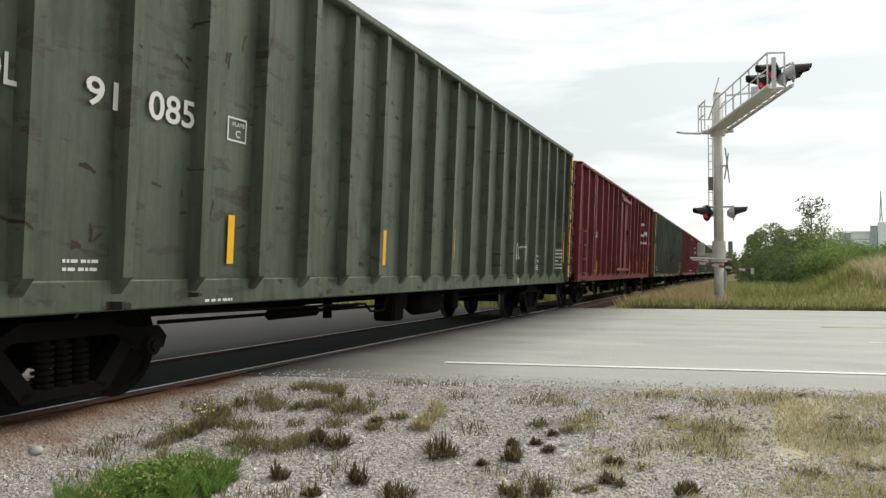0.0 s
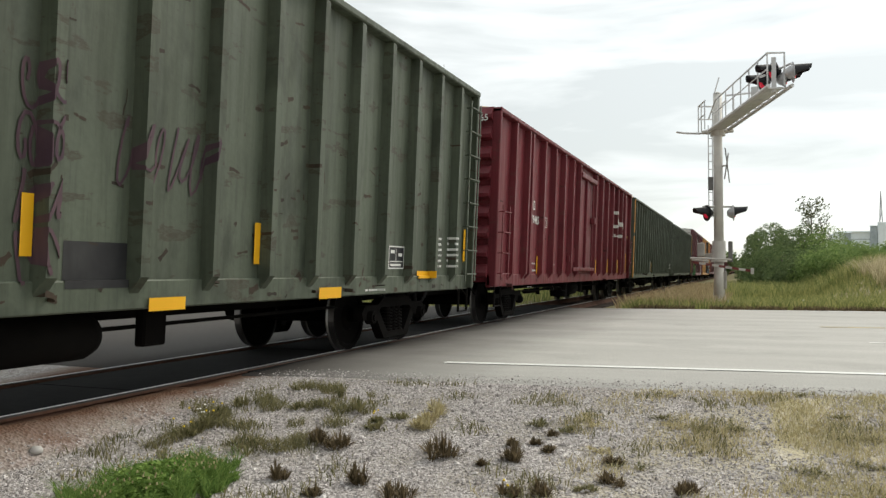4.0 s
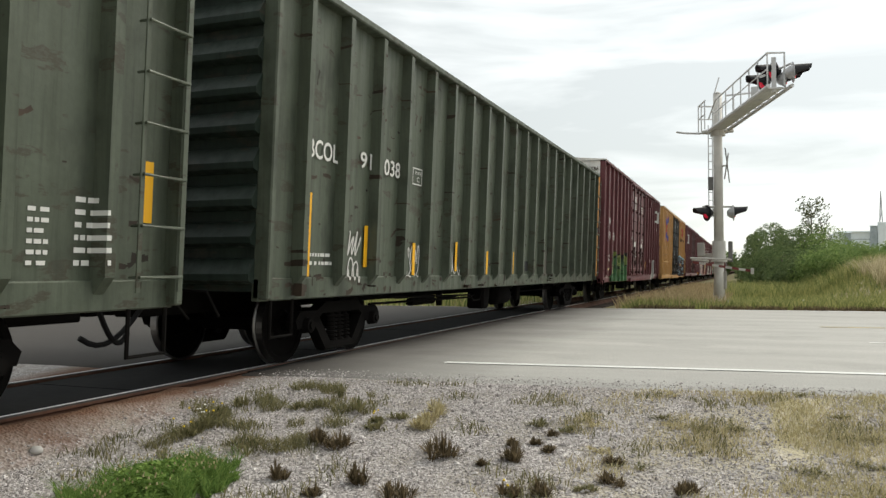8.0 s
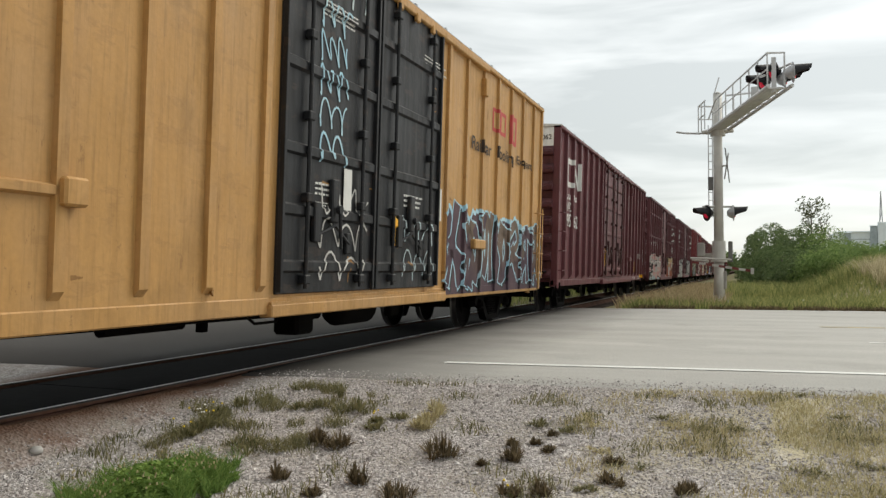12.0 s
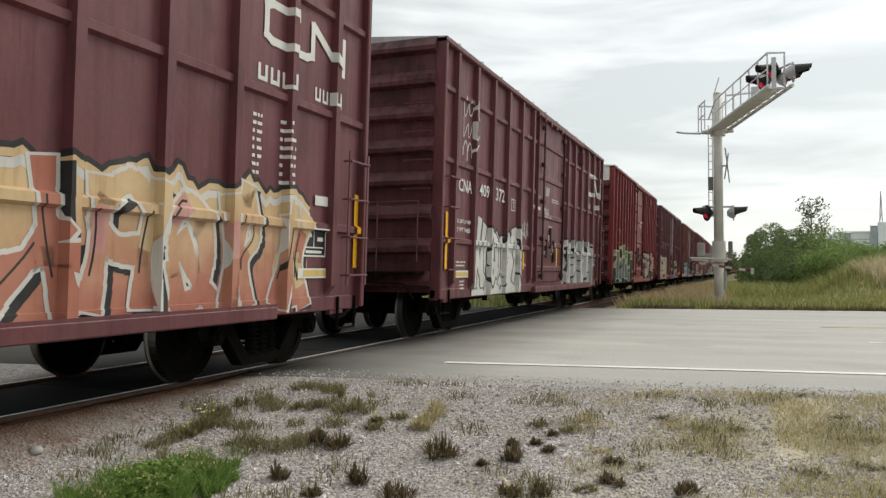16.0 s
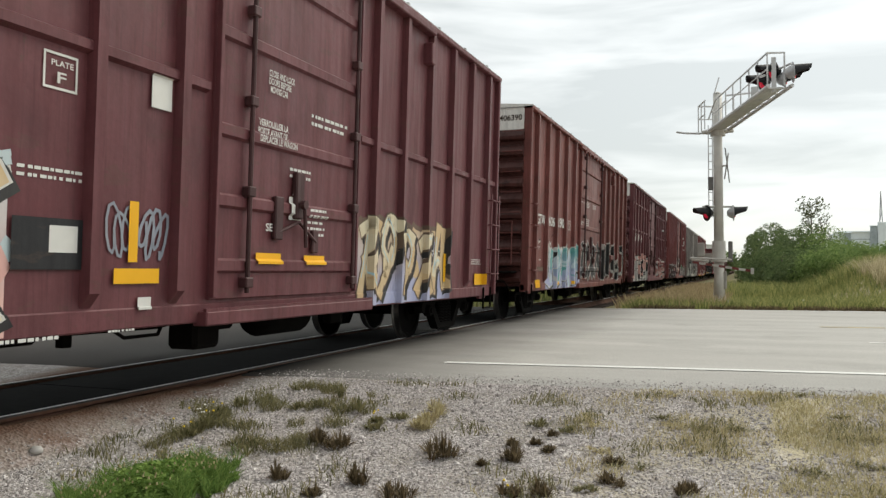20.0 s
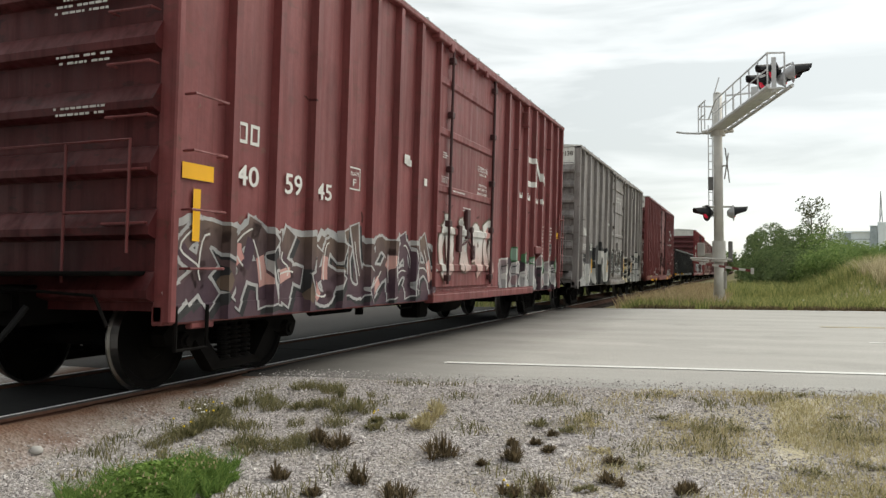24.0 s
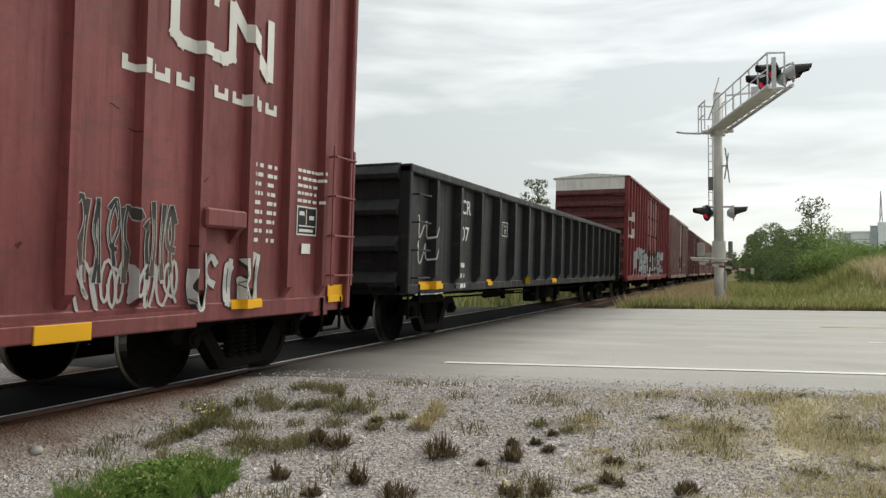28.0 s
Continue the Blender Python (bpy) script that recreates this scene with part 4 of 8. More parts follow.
def asphalt():
    m, t, b = shader("sun_bleached_asphalt", 0.9)
    v = coords(t, spread=False)
    wide = noise_tex(t, coords(t, (0.25, 1.6, 1), spread=False), 0.8, 5)
    fine = noise_tex(t, v, 60, 3)
    col = blend(t, ramp(t, wide, [(0.3, 0.0), (0.7, 1.0)]), (0.40, 0.388, 0.362), (0.50, 0.488, 0.455))
    col = blend(t, ramp(t, fine, [(0.4, 0.0), (0.7, 0.4)]), col, (0.20, 0.195, 0.19))
    stain = ramp(t, noise_tex(t, v, 0.55, 6, 0.6), [(0.55, 0.0), (0.75, 0.35)])
    col = blend(t, stain, col, (0.17, 0.16, 0.15))
    # oily dark strip along the rails, deepened and widened as the train's painted shadow
    sep = t.nodes.new("ShaderNodeSeparateXYZ")
    t.links.new(v, sep.inputs[0])
    wob = t.nodes.new("ShaderNodeMath")
    wob.operation = "MULTIPLY_ADD"
    wob.inputs[1].default_value = 0.9
    t.links.new(noise_tex(t, v, 0.9, 5), wob.inputs[0])
    t.links.new(sep.outputs[0], wob.inputs[2])
    r = t.nodes.new("ShaderNodeMapRange")
    for key, q in (("From Min", -4.5), ("From Max", -2.0), ("To Min", 0.97), ("To Max", 0.0)):
        r.inputs[key].default_value = q
    t.links.new(wob.outputs[0], r.inputs["Value"])
    col = blend(t, r.outputs["Result"], col, (0.05, 0.044, 0.04))
    t.links.new(col, b.inputs["Base Color"])
    bump(t, b, fine, 0.4, 0.008)
    return m


ASPHALT = asphalt()
# dark asphalt, blackened further to hold the train's shadow in its colour
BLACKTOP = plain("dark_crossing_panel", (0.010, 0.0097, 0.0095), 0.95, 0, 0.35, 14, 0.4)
LINE = plain("white_road_paint", (0.72, 0.72, 0.69), 0.7, 0, 0.12, 12, 0.1)
YLINE = plain("worn_yellow_road_paint", (0.55, 0.42, 0.16), 0.75, 0, 0.25, 12, 0.1)
RAIL_RUST = plain("rusty_rail_side", (0.10, 0.05, 0.033), 0.9, 0, 0.4, 9, 0.4)
RAIL_SIDE = plain("dull_rail_head_side", (0.055, 0.048, 0.044), 0.6, 0.3, 0.3, 14, 0.1)
# polished steel; the sky's reflection is put in as a pale base colour
RAIL_TOP = plain("polished_rail_head", (0.78, 0.77, 0.76), 0.35, 0.25, 0.1, 20, 0.03)


def build_road():
    """The road crosses the track; its surface meets the crossing panels."""
    for name, xs in (("road", [-5.12] + list(np.arange(-5.0, 8.1, 0.5)) + [12, 20, 40, 90, 200]), ("road_far_side", [-200, -90, -40, -20, -14, -10, -8, -6.87])):
        g, rnd = G(), random.Random(5)
        rows = []
        for x in xs:
            x = float(x)
            xx = max(-22, min(22, x))
            n_edge = road_near(xx) + 0.12 * noise.noise((x * 1.7, 0, 3)) + 0.05 * noise.noise((x * 6, 0, 3))
            f_edge = road_far(xx) + 0.12 * noise.noise((x * 1.7, 9, 3))
            rows.append([(x, n_edge, -0.06), (x, n_edge + 0.06, -0.022)] + [(x, n_edge + 0.06 + (f_edge - n_edge - 0.12) * k / 10, -0.014 + 0.03 * math.sin(math.pi * k / 10) * smooth((abs(x + 6) - 1.5) / 6)) for k in range(1, 10)] + [(x, f_edge - 0.06, -0.022), (x, f_edge, -0.06)])
        n = len(rows[0])
        vs = [p for r in rows for p in r]
        fs = [(i * n + k, (i + 1) * n + k, (i + 1) * n + k + 1, i * n + k + 1) for i in range(len(rows) - 1) for k in range(n - 1)]
        tagged(part(name, g.add(vs, fs), ASPHALT, None, "sun-bleached grey asphalt road over the crossing", smooth=True), "", "road", "", "structure")

    def stripe(name, x0, x1, y0, slope, w, mat, label):
        g = G()
        xs = np.arange(x0, x1 + 0.01, 0.5)
        def z(x, y):
            n_e, f_e = road_near(x) + 0.06, road_far(x) - 0.06
            k = (y - n_e) / (f_e - n_e)
            return -0.014 + 0.03 * math.sin(math.pi * max(0, min(1, k))) * smooth((abs(x + 6) - 1.5) / 6) + 0.006
        for a, b in zip(xs, xs[1:]):
            ya, yb = y0 + slope * a, y0 + slope * b
            g.add([(a, ya, z(a, ya)), (b, yb, z(b, yb)), (b, yb + w, z(b, yb + w)), (a, ya + w, z(a, ya + w))], [(0, 1, 2, 3)])
        tagged(part(name, g, mat, None, label), "", "road marking", "", "structure")
    stripe("road_edge_line", -3.42, 30, 9.38, 0.121, 0.15, LINE, "solid white edge line on the road")
    stripe("road_lane_line", 1.75, 30, 13.3, 0.115, 0.1, LINE, "white lane line on the road")
    stripe("road_centre_line", 1.35, 30, 16.7, 0.115, 0.1, YLINE, "worn yellow centre line on the road")
    stripe("road_edge_line_far", 1.0, 30, 23.9, 0.11, 0.1, LINE, "white edge line along the far verge")


def build_track():
    for name, x in (("near_rail", -5.25), ("far_rail", -6.755)):
        web = [(-0.07, -0.175), (0.07, -0.175), (0.07, -0.16), (0.012, -0.135), (0.010, -0.05), (0.036, -0.035), (0.036, -0.012), (-0.036, -0.012), (-0.036, -0.035), (-0.010, -0.05), (-0.012, -0.135), (-0.07, -0.16)]
        r = part(name, G().prism([(x + a, z) for a, z in web], "y", -60.0, 700.0), RAIL_RUST, None, "steel rail with rusty side and polished head")
        tagged(r, "", "rail", "track", "structure")
        part("rail_head", G().prism([(x - 0.036, -0.012), (x + 0.036, -0.012), (x + 0.034, -0.006), (x + 0.024, -0.001), (x - 0.03, -0.001), (x - 0.034, -0.006)], "y", -60.0, 700.0), RAIL_SIDE, r, "dull grey rail head")
        part("running_band", G().box((x - 0.022, -60.0, -0.002), (x + 0.004, 700.0, 0.002)), RAIL_TOP, r, "polished running surface, paled as sky reflection")
    deck = tagged(part("level_crossing", G().box((-6.7, 2.0, -0.24), (-5.31, 26.0, -0.2)), BLACKTOP, None, "rubber and asphalt panels between the rails, blackened as train shade"), "", "level crossing", "", "structure")
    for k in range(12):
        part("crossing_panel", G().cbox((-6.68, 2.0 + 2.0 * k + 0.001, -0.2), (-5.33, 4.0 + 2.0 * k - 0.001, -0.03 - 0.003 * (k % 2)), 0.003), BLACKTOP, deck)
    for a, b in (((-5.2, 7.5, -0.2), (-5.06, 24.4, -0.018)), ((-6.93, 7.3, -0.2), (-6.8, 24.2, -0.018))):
        part("flange_strip", G().cbox(a, b, 0.01), BLACKTOP, deck, "asphalt strip beside the rail, blackened as train shade")
    TIE = plain("creosoted_sleeper", (0.06, 0.045, 0.035), 0.9, 0, 0.4, 8, 0.5)
    track = thing("sleepers", "dark creosoted wooden sleepers under the rails", "sleeper", kind="stuff")
    me = G().cbox((-7.3, -0.11, -0.36), (-4.7, 0.11, -0.176), 0.015).mesh("sleeper")
    for k in range(60):
        part("sleeper", me, TIE, track, "", (0, 26.2 + 0.56 * k, 0))
    for k in range(12):
        part("sleeper", me, TIE, track, "", (0, 1.6 - 0.56 * k, 0))


build_ground()
build_road()
build_track()


# ---- crossing signal ----
POLE_PAINT = plain("pale_grey_signal_paint", (0.60, 0.58, 0.54), 0.55, 0, 0.18, 5, 0.1)
ALU = plain("aluminium_walkway", (0.62, 0.62, 0.62), 0.4, 0.35, 0.12, 6, 0.08)
HOOD = plain("black_signal_hood", (0.018, 0.018, 0.02), 0.5, 0, 0.2)
SILVER = plain("silver_backing", (0.45, 0.45, 0.46), 0.4, 0.4, 0.15)
CONCRETE = plain("concrete_footing", (0.40, 0.38, 0.35), 0.9, 0, 0.2, 10, 0.4)
STRIPE_RED = plain("red_gate_band", (0.20, 0.055, 0.05), 0.6, 0, 0.2)
STRIPE_WHITE = plain("white_gate_band", (0.50, 0.48, 0.45), 0.6, 0, 0.2)


def lens_red():
    m, t, b = shader("lit_red_lens", 0.25)
    b.inputs["Base Color"].default_value = (0.30, 0.012, 0.025, 1)
    b.inputs["Emission Color"].default_value = (1.0, 0.035, 0.085, 1)
    b.inputs["Emission Strength"].default_value = 0.3
    return m


DULL = plain("dull_grey_board", (0.16, 0.155, 0.15), 0.7, 0, 0.2)
LENS = lens_red()


def lamp_unit(parent, at, toward, back=False):
    """A round flashing-light unit with backing, lens and long hood."""
    u = new("signal_light")
    u.parent = parent
    u.matrix_basis = look(at, (at[0] + toward[0], at[1] + toward[1], at[2] + toward[2]))
    part("housing", G().lathe([(0.20, 0.0), (0.19, 0.08), (0.12, 0.15), (0.02, 0.19), (0.0, 0.2)], 20, "z"), SILVER if back else HOOD, u, "", smooth=True)
    part("backing_disc", G().lathe([(0.005, 0.0), (0.005, 0.27), (-0.012, 0.27), (-0.012, 0.0)], 24, "z"), HOOD if not back else SILVER, u)
    part("lens", G().lathe([(-0.085, 0.0), (-0.078, 0.08), (-0.055, 0.15), (-0.013, 0.185)], 20, "z"), LENS, u, "red glowing lens", smooth=True)
    h = G()
    n = 16
    vs = []
    for k in range(n + 1):
        a = math.pi * (-0.3 + 1.6 * k / n)
        c, d = math.cos(a), math.sin(a)
        z = -0.47 * (0.88 + 0.12 * d) if d > 0.0 else -0.414 * max(0.1, 1 + 1.3 * d)
        vs += [(0.20 * c, 0.20 * d, -0.012), (0.15 * c, 0.15 * d + 0.03, z), (0.19 * c, 0.19 * d, -0.012), (0.142 * c, 0.142 * d + 0.03, z)]
    fs = []
    for k in range(n):
        i, j = 4 * k, 4 * k + 4
        fs += [(i, j, j + 1, i + 1), (i + 3, j + 3, j + 2, i + 2), (i + 1, j + 1, j + 3, i + 3), (i, i + 2, j + 2, j)]
    h.add(vs, fs + [(0, 1, 3, 2), (4 * n, 4 * n + 2, 4 * n + 3, 4 * n + 1)])
    part("hood", h, HOOD, u, "long black visor")


def build_signal():
    px, py = -0.80, 28.0
    s = thing("crossing_signal", "pale grey level-crossing signal mast with walkway arm and red lights", "crossing signal", (px, py, -0.1))
    base = part("foundation", G().cbox((-0.33, -0.33, -0.3), (0.33, 0.33, 0.22), 0.03), CONCRETE, s)
    part("base_flange", G().cbox((-0.24, -0.24, 0.22), (0.24, 0.24, 0.27), 0.01).prism([(-0.2, 0.27), (0.2, 0.27), (0.16, 0.8), (-0.16, 0.8)], "y", -0.02, 0.02), POLE_PAINT, s)
    part("pole", G().ring((0, 0, 0.2), (0, 0, 1.6), 0.16, 0.16, 20).ring((0, 0, 1.6), (0, 0, 7.15), 0.16, 0.14, 20).ring((0, 0, 7.15), (0, 0, 7.22), 0.15, 0.03, 20), POLE_PAINT, s, smooth=True)
    part("pole_collar", G().ring((0, 0, 1.55), (0, 0, 2.2), 0.215, n=18).ring((0, 0, 1.5), (0, 0, 1.56), 0.26, n=18), POLE_PAINT, s, "gate mechanism collar")
    part("gate_weight_box", G().cbox((-0.70, 0.1, 1.68), (-0.46, 0.4, 2.16), 0.03).cbox((-0.46, 0.2, 1.6), (-0.2, 0.3, 1.8), 0.02), CONCRETE, s, "pale counterweight box")
    part("gate_motor_box", G().cbox((0.29, 0.1, 1.5), (0.43, 0.4, 2.2), 0.03), DULL, s)
    part("gate_bracket", G().cbox((-0.46, -0.1, 1.44), (-0.34, 0.02, 1.66), 0.015), STRIPE_WHITE, s)
    part("junction_box", G().cbox((0.13, -0.08, 0.6), (0.24, 0.08, 1.2), 0.02), CONCRETE, s)
    # gate arm, lowered, striped
    arm = part("gate_arm", G().ring((-0.85, -0.25, 1.58), (-0.3, -0.3, 1.53), 0.035, n=8), POLE_PAINT, s)
    for k in range(9):
        a, b = k / 9, (k + 1) / 9
        p = (-0.82 + 1.85 * a, -0.35, 1.5 - 0.3 * a)
        q = (-0.82 + 1.85 * b, -0.35, 1.5 - 0.3 * b)
        g = G().ring(p, q, 0.055, n=4)
        part("gate_band", g, STRIPE_WHITE if k % 2 else STRIPE_RED, arm, "white gate band" if k % 2 else "dull red gate band")
    part("gate_end_plate", G().cbox((0.98, -0.42, 1.10), (1.08, -0.3, 1.30), 0.01), STRIPE_WHITE, arm)
    part("gate_strut", G().pipe([(-0.9, -0.3, 1.64), (0.4, -0.3, 1.58)], 0.03), POLE_PAINT, arm)
    # lower lights on a cross arm
    d = Vector((0.93, 0.36, 0))
    part("light_bracket", G().pipe([(-0.5, -0.2, 3.35), (0.5, 0.14, 3.35)], 0.035, 8), POLE_PAINT, s)
    lamp_unit(s, (-0.36, -0.22, 3.14), (-0.85, -0.52, -0.04))
    lamp_unit(s, (0.46, 0.05, 3.14), (0.985, 0.10, 0.05), True)
    # crossbuck seen nearly edge-on
    cb = G()
    for sgn in (1, -1):
        cb.prism([(-0.6 * sgn - 0.09, -0.5), (-0.6 * sgn + 0.09, -0.5), (0.6 * sgn + 0.09, 0.5), (0.6 * sgn - 0.09, 0.5)], "y", -0.012 + 0.014 * sgn, 0.012 + 0.014 * sgn)
    c = part("crossbuck", cb, DULL, s, "crossed warning boards seen from behind", (0.28, 0.0, 4.72))
    c.rotation_euler = (0, 0, radians(85))
    part("crossbuck_bracket", G().pipe([(0, 0, 4.72), (0.3, 0.0, 4.72)], 0.03), POLE_PAINT, s)
    # ladder on the mast
    ld = part("ladder", G().pipe([(-0.3, -0.1, 3.0), (-0.3, -0.1, 6.1)], 0.018).pipe([(-0.17, -0.1, 3.0), (-0.17, -0.1, 6.1)], 0.018), ALU, s)
    for k in range(12):
        part("rung", G().ring((-0.3, -0.1, 3.05 + 0.26 * k), (-0.17, -0.1, 3.05 + 0.26 * k), 0.013, n=6), ALU, ld)
    part("ladder_guard", G().cbox((-0.32, -0.13, 3.9), (-0.15, -0.11, 4.35), 0.008), DULL, ld, "dull ladder guard plate")
    # walkway arm out over the road
    ax, ay = 1.72, -5.75
    L = math.hypot(ax, ay)
    u = Vector((ax / L, ay / L, 0))
    n = Vector((-u.y, u.x, 0))

    def at(l, w, z):
        p = u * l + n * w
        return (p.x, p.y, z + 0.018 * l)
    zf = 5.95
    part("arm_collar", G().ring((0, 0, zf - 0.22), (0, 0, zf + 0.05), 0.24, n=16).cbox((-0.5, -0.12, zf - 0.12), (0.5, 0.12, zf - 0.02), 0.02), POLE_PAINT, s)
    for w in (-0.3, 0.3):
        part("arm_chord", G().ring(at(-0.2, w, zf - 0.05), at(L, w, zf - 0.05 + 0.02), 0.06, 0.05, 8), ALU, s)
    for k in range(14):
        l0, l1 = -0.1 + (L - 0.2) * k / 14, -0.1 + (L - 0.2) * (k + 1) / 14 - 0.02
        deck = G()
        a, b, c_, e = at(l0, -0.28, zf - 0.03), at(l1, -0.28, zf - 0.03), at(l1, 0.18, zf - 0.03), at(l0, 0.18, zf - 0.03)
        deck.add([a, b, c_, e] + [(p[0], p[1], p[2] + 0.04) for p in (a, b, c_, e)], [(3, 2, 1, 0), (4, 5, 6, 7), (0, 1, 5, 4), (1, 2, 6, 5), (2, 3, 7, 6), (3, 0, 4, 7)])
        part("walkway_panel", deck, ALU, s)
    for k in range(10):
        l = 0.3 + (L - 0.6) * k / 9
        part("deck_bearer", G().ring(at(l, 0.15, zf - 0.03), at(l, 0.3, zf - 0.03), 0.028, n=6), ALU, s)
    rl = part("handrail", G().pipe([at(0.0, -0.3, zf + 0.35), at(0.9, -0.3, zf + 0.8), at(L - 0.1, -0.3, zf + 0.86), at(L - 0.1, 0.14, zf + 0.86), at(L - 0.1, 0.14, zf + 0.0)], 0.026, 7), ALU, s)
    part("mid_rail", G().pipe([at(0.5, -0.3, zf + 0.4), at(L - 0.1, -0.3, zf + 0.44)], 0.02, 6), ALU, rl)
    for k in range(8):
        l = 0.5 + (L - 0.6) * k / 7
        part("rail_post", G().ring(at(l, -0.3, zf), at(l, -0.3, zf + (0.84 if k else 0.58)), 0.02, n=6), ALU, rl)
    tr = part("truss_rod", G().pipe([at(0.0, 0.3, 7.1), at(L * 0.55, 0.3, zf + 0.45), at(L * 0.55, 0.3, zf)], 0.035, 8), ALU, s)
    for k in range(4):
        l = 0.8 + 0.75 * k
        part("truss_post", G().ring(at(l, 0.3, zf), at(l, 0.3, 7.0 - 0.8 * l / (L * 0.55)), 0.022, n=6), ALU, tr)
    # railed standing place behind the mast
    bk = part("back_cage", G().pipe([at(0.15, -0.45, zf + 0.95), at(-0.75, -0.45, zf + 0.95), at(-0.75, 0.25, zf + 0.95), at(0.1, 0.25, zf + 0.95)], 0.025, 7), ALU, s)
    for l, w in ((-0.75, -0.45), (-0.75, 0.25), (-0.35, -0.45), (-0.35, 0.25), (0.1, -0.45)):
        part("cage_post", G().ring(at(l, w, zf), at(l, w, zf + 0.95), 0.022, n=6), ALU, bk)
    part("cage_mid_rail", G().pipe([at(0.15, -0.45, zf + 0.5), at(-0.75, -0.45, zf + 0.5), at(-0.75, 0.25, zf + 0.5)], 0.018), ALU, bk)
    part("cage_floor", G().cbox((-0.4, 0.05, zf - 0.02), (0.3, 0.8, zf + 0.03), 0.01), ALU, bk)
    part("side_pipe", G().pipe([(-0.1, 0.0, zf - 0.05), (-0.6, 0.1, zf - 0.08), (-1.0, 0.15, zf - 0.04), (-1.35, 0.2, zf + 0.03)], 0.035, 8), ALU, s, "bare pipe sticking out")
    part("top_pipe", G().pipe([(-0.05, 0, 6.9), (-0.1, 0.1, 7.2), (0.05, 0.2, 7.75)], 0.025, 6), ALU, s)
    part("light_mast", G().cbox((at(L - 0.5, 0, 0)[0] - 0.06, at(L - 0.5, 0, 0)[1] - 0.06, zf), (at(L - 0.5, 0, 0)[0] + 0.06, at(L - 0.5, 0, 0)[1] + 0.06, zf + 0.95), 0.01).pipe([at(L - 1.0, -0.2, zf + 0.45), at(L - 0.2, 0.35, zf + 0.6)], 0.03), ALU, s)

    part("control_box", G().cbox((1.02, -3.5, zf + 0.12), (1.2, -3.2, zf + 0.6), 0.02), ALU, s)
    lamp_unit(s, (1.57, -5.1, 6.56), (-0.9, -0.43, -0.03))
    lamp_unit(s, (1.33, -4.4, 6.46), (-0.9, -0.43, -0.03))
    lamp_unit(s, (2.02, -5.7, 6.36), (0.985, 0.08, 0.05), True)
    lamp_unit(s, (1.84, -5.1, 6.34), (0.985, 0.08, 0.05), True)


build_signal()


# ---- plants ----
def leaf_mat(name, a, b, thin=True):
    m, t, bs = shader(name, 0.75)
    inf = t.nodes.new("ShaderNodeNewGeometry")
    col = blend(t, inf.outputs["Random Per Island"], a, b)
    t.links.new(col, bs.inputs["Base Color"])
    if thin:
        # light shines through thin leaves
        tr, mx = t.nodes.new("ShaderNodeBsdfTranslucent"), t.nodes.new("ShaderNodeMixShader")
        mx.inputs[0].default_value = 0.42
        t.links.new(col, tr.inputs["Color"])
        t.links.new(bs.outputs[0], mx.inputs[1])
        t.links.new(tr.outputs[0], mx.inputs[2])
        t.links.new(mx.outputs[0], t.nodes["Material Output"].inputs["Surface"])
    return m


LEAF = leaf_mat("bush_leaf", (0.060, 0.100, 0.038), (0.19, 0.245, 0.10))
LEAF_BRIGHT = leaf_mat("bright_bush_leaf", (0.10, 0.17, 0.045), (0.29, 0.38, 0.13))
LEAF_PALE = leaf_mat("tree_leaf", (0.075, 0.09, 0.045), (0.18, 0.19, 0.11))
STRAW = leaf_mat("dry_grass", (0.34, 0.29, 0.15), (0.62, 0.55, 0.34))
VERGE = leaf_mat("verge_grass", (0.10, 0.15, 0.04), (0.44, 0.42, 0.17))
REED = leaf_mat("tan_reeds", (0.24, 0.185, 0.10), (0.54, 0.43, 0.26))
BANK_REED = leaf_mat("pale_bank_reeds", (0.34, 0.29, 0.17), (0.70, 0.62, 0.42))
GRASS = leaf_mat("fresh_grass", (0.075, 0.155, 0.03), (0.25, 0.35, 0.095))
OLIVE = leaf_mat("olive_turf_blade", (0.28, 0.255, 0.13), (0.60, 0.54, 0.34))
WEED = leaf_mat("dark_weed", (0.075, 0.058, 0.034), (0.23, 0.175, 0.10))
WEED_GREEN = leaf_mat("olive_weed", (0.10, 0.105, 0.045), (0.32, 0.285, 0.15))
FLOWER = plain("yellow_flower", (0.72, 0.52, 0.03), 0.7, 0, 0.1)
WHITE_FLOWER = plain("white_flower", (0.75, 0.74, 0.68), 0.7, 0, 0.1)
BARK = plain("grey_bark", (0.12, 0.10, 0.08), 0.95, 0, 0.35, 12, 0.8)


def blades(pts, h0, h1, w, lean, rnd, stems=1):
    """Bent grass blades rooted at pts."""
    g = G()
    vs, fs = g.v, g.f
    for x, y, z in pts:
        a, h = rnd.random() * 6.283, h0 + (h1 - h0) * rnd.random()
        dx, dy = math.cos(a), math.sin(a)
        b = rnd.random() * 6.283
        l = lean * h * (0.3 + rnd.random())
        bx, by = math.cos(b) * l, math.sin(b) * l
        n = len(vs)
        vs += [(x - dx * w, y - dy * w, z - 0.01), (x + dx * w, y + dy * w, z - 0.01), (x + dx * w * 0.8 + bx * 0.35, y + dy * w * 0.8 + by * 0.35, z + h * 0.6), (x - dx * w * 0.8 + bx * 0.35, y - dy * w * 0.8 + by * 0.35, z + h * 0.6), (x + bx, y + by, z + h)]
        fs += [(n, n + 1, n + 2, n + 3), (n + 3, n + 2, n + 4)]
    return g


def stuff(name, g, mat, label, category):
    me = bpy.data.meshes.new(name)
    me.from_pydata(g.v, [], g.f)
    me.materials.append(mat)
    return tagged(new(name, me), label, category, "", "stuff")


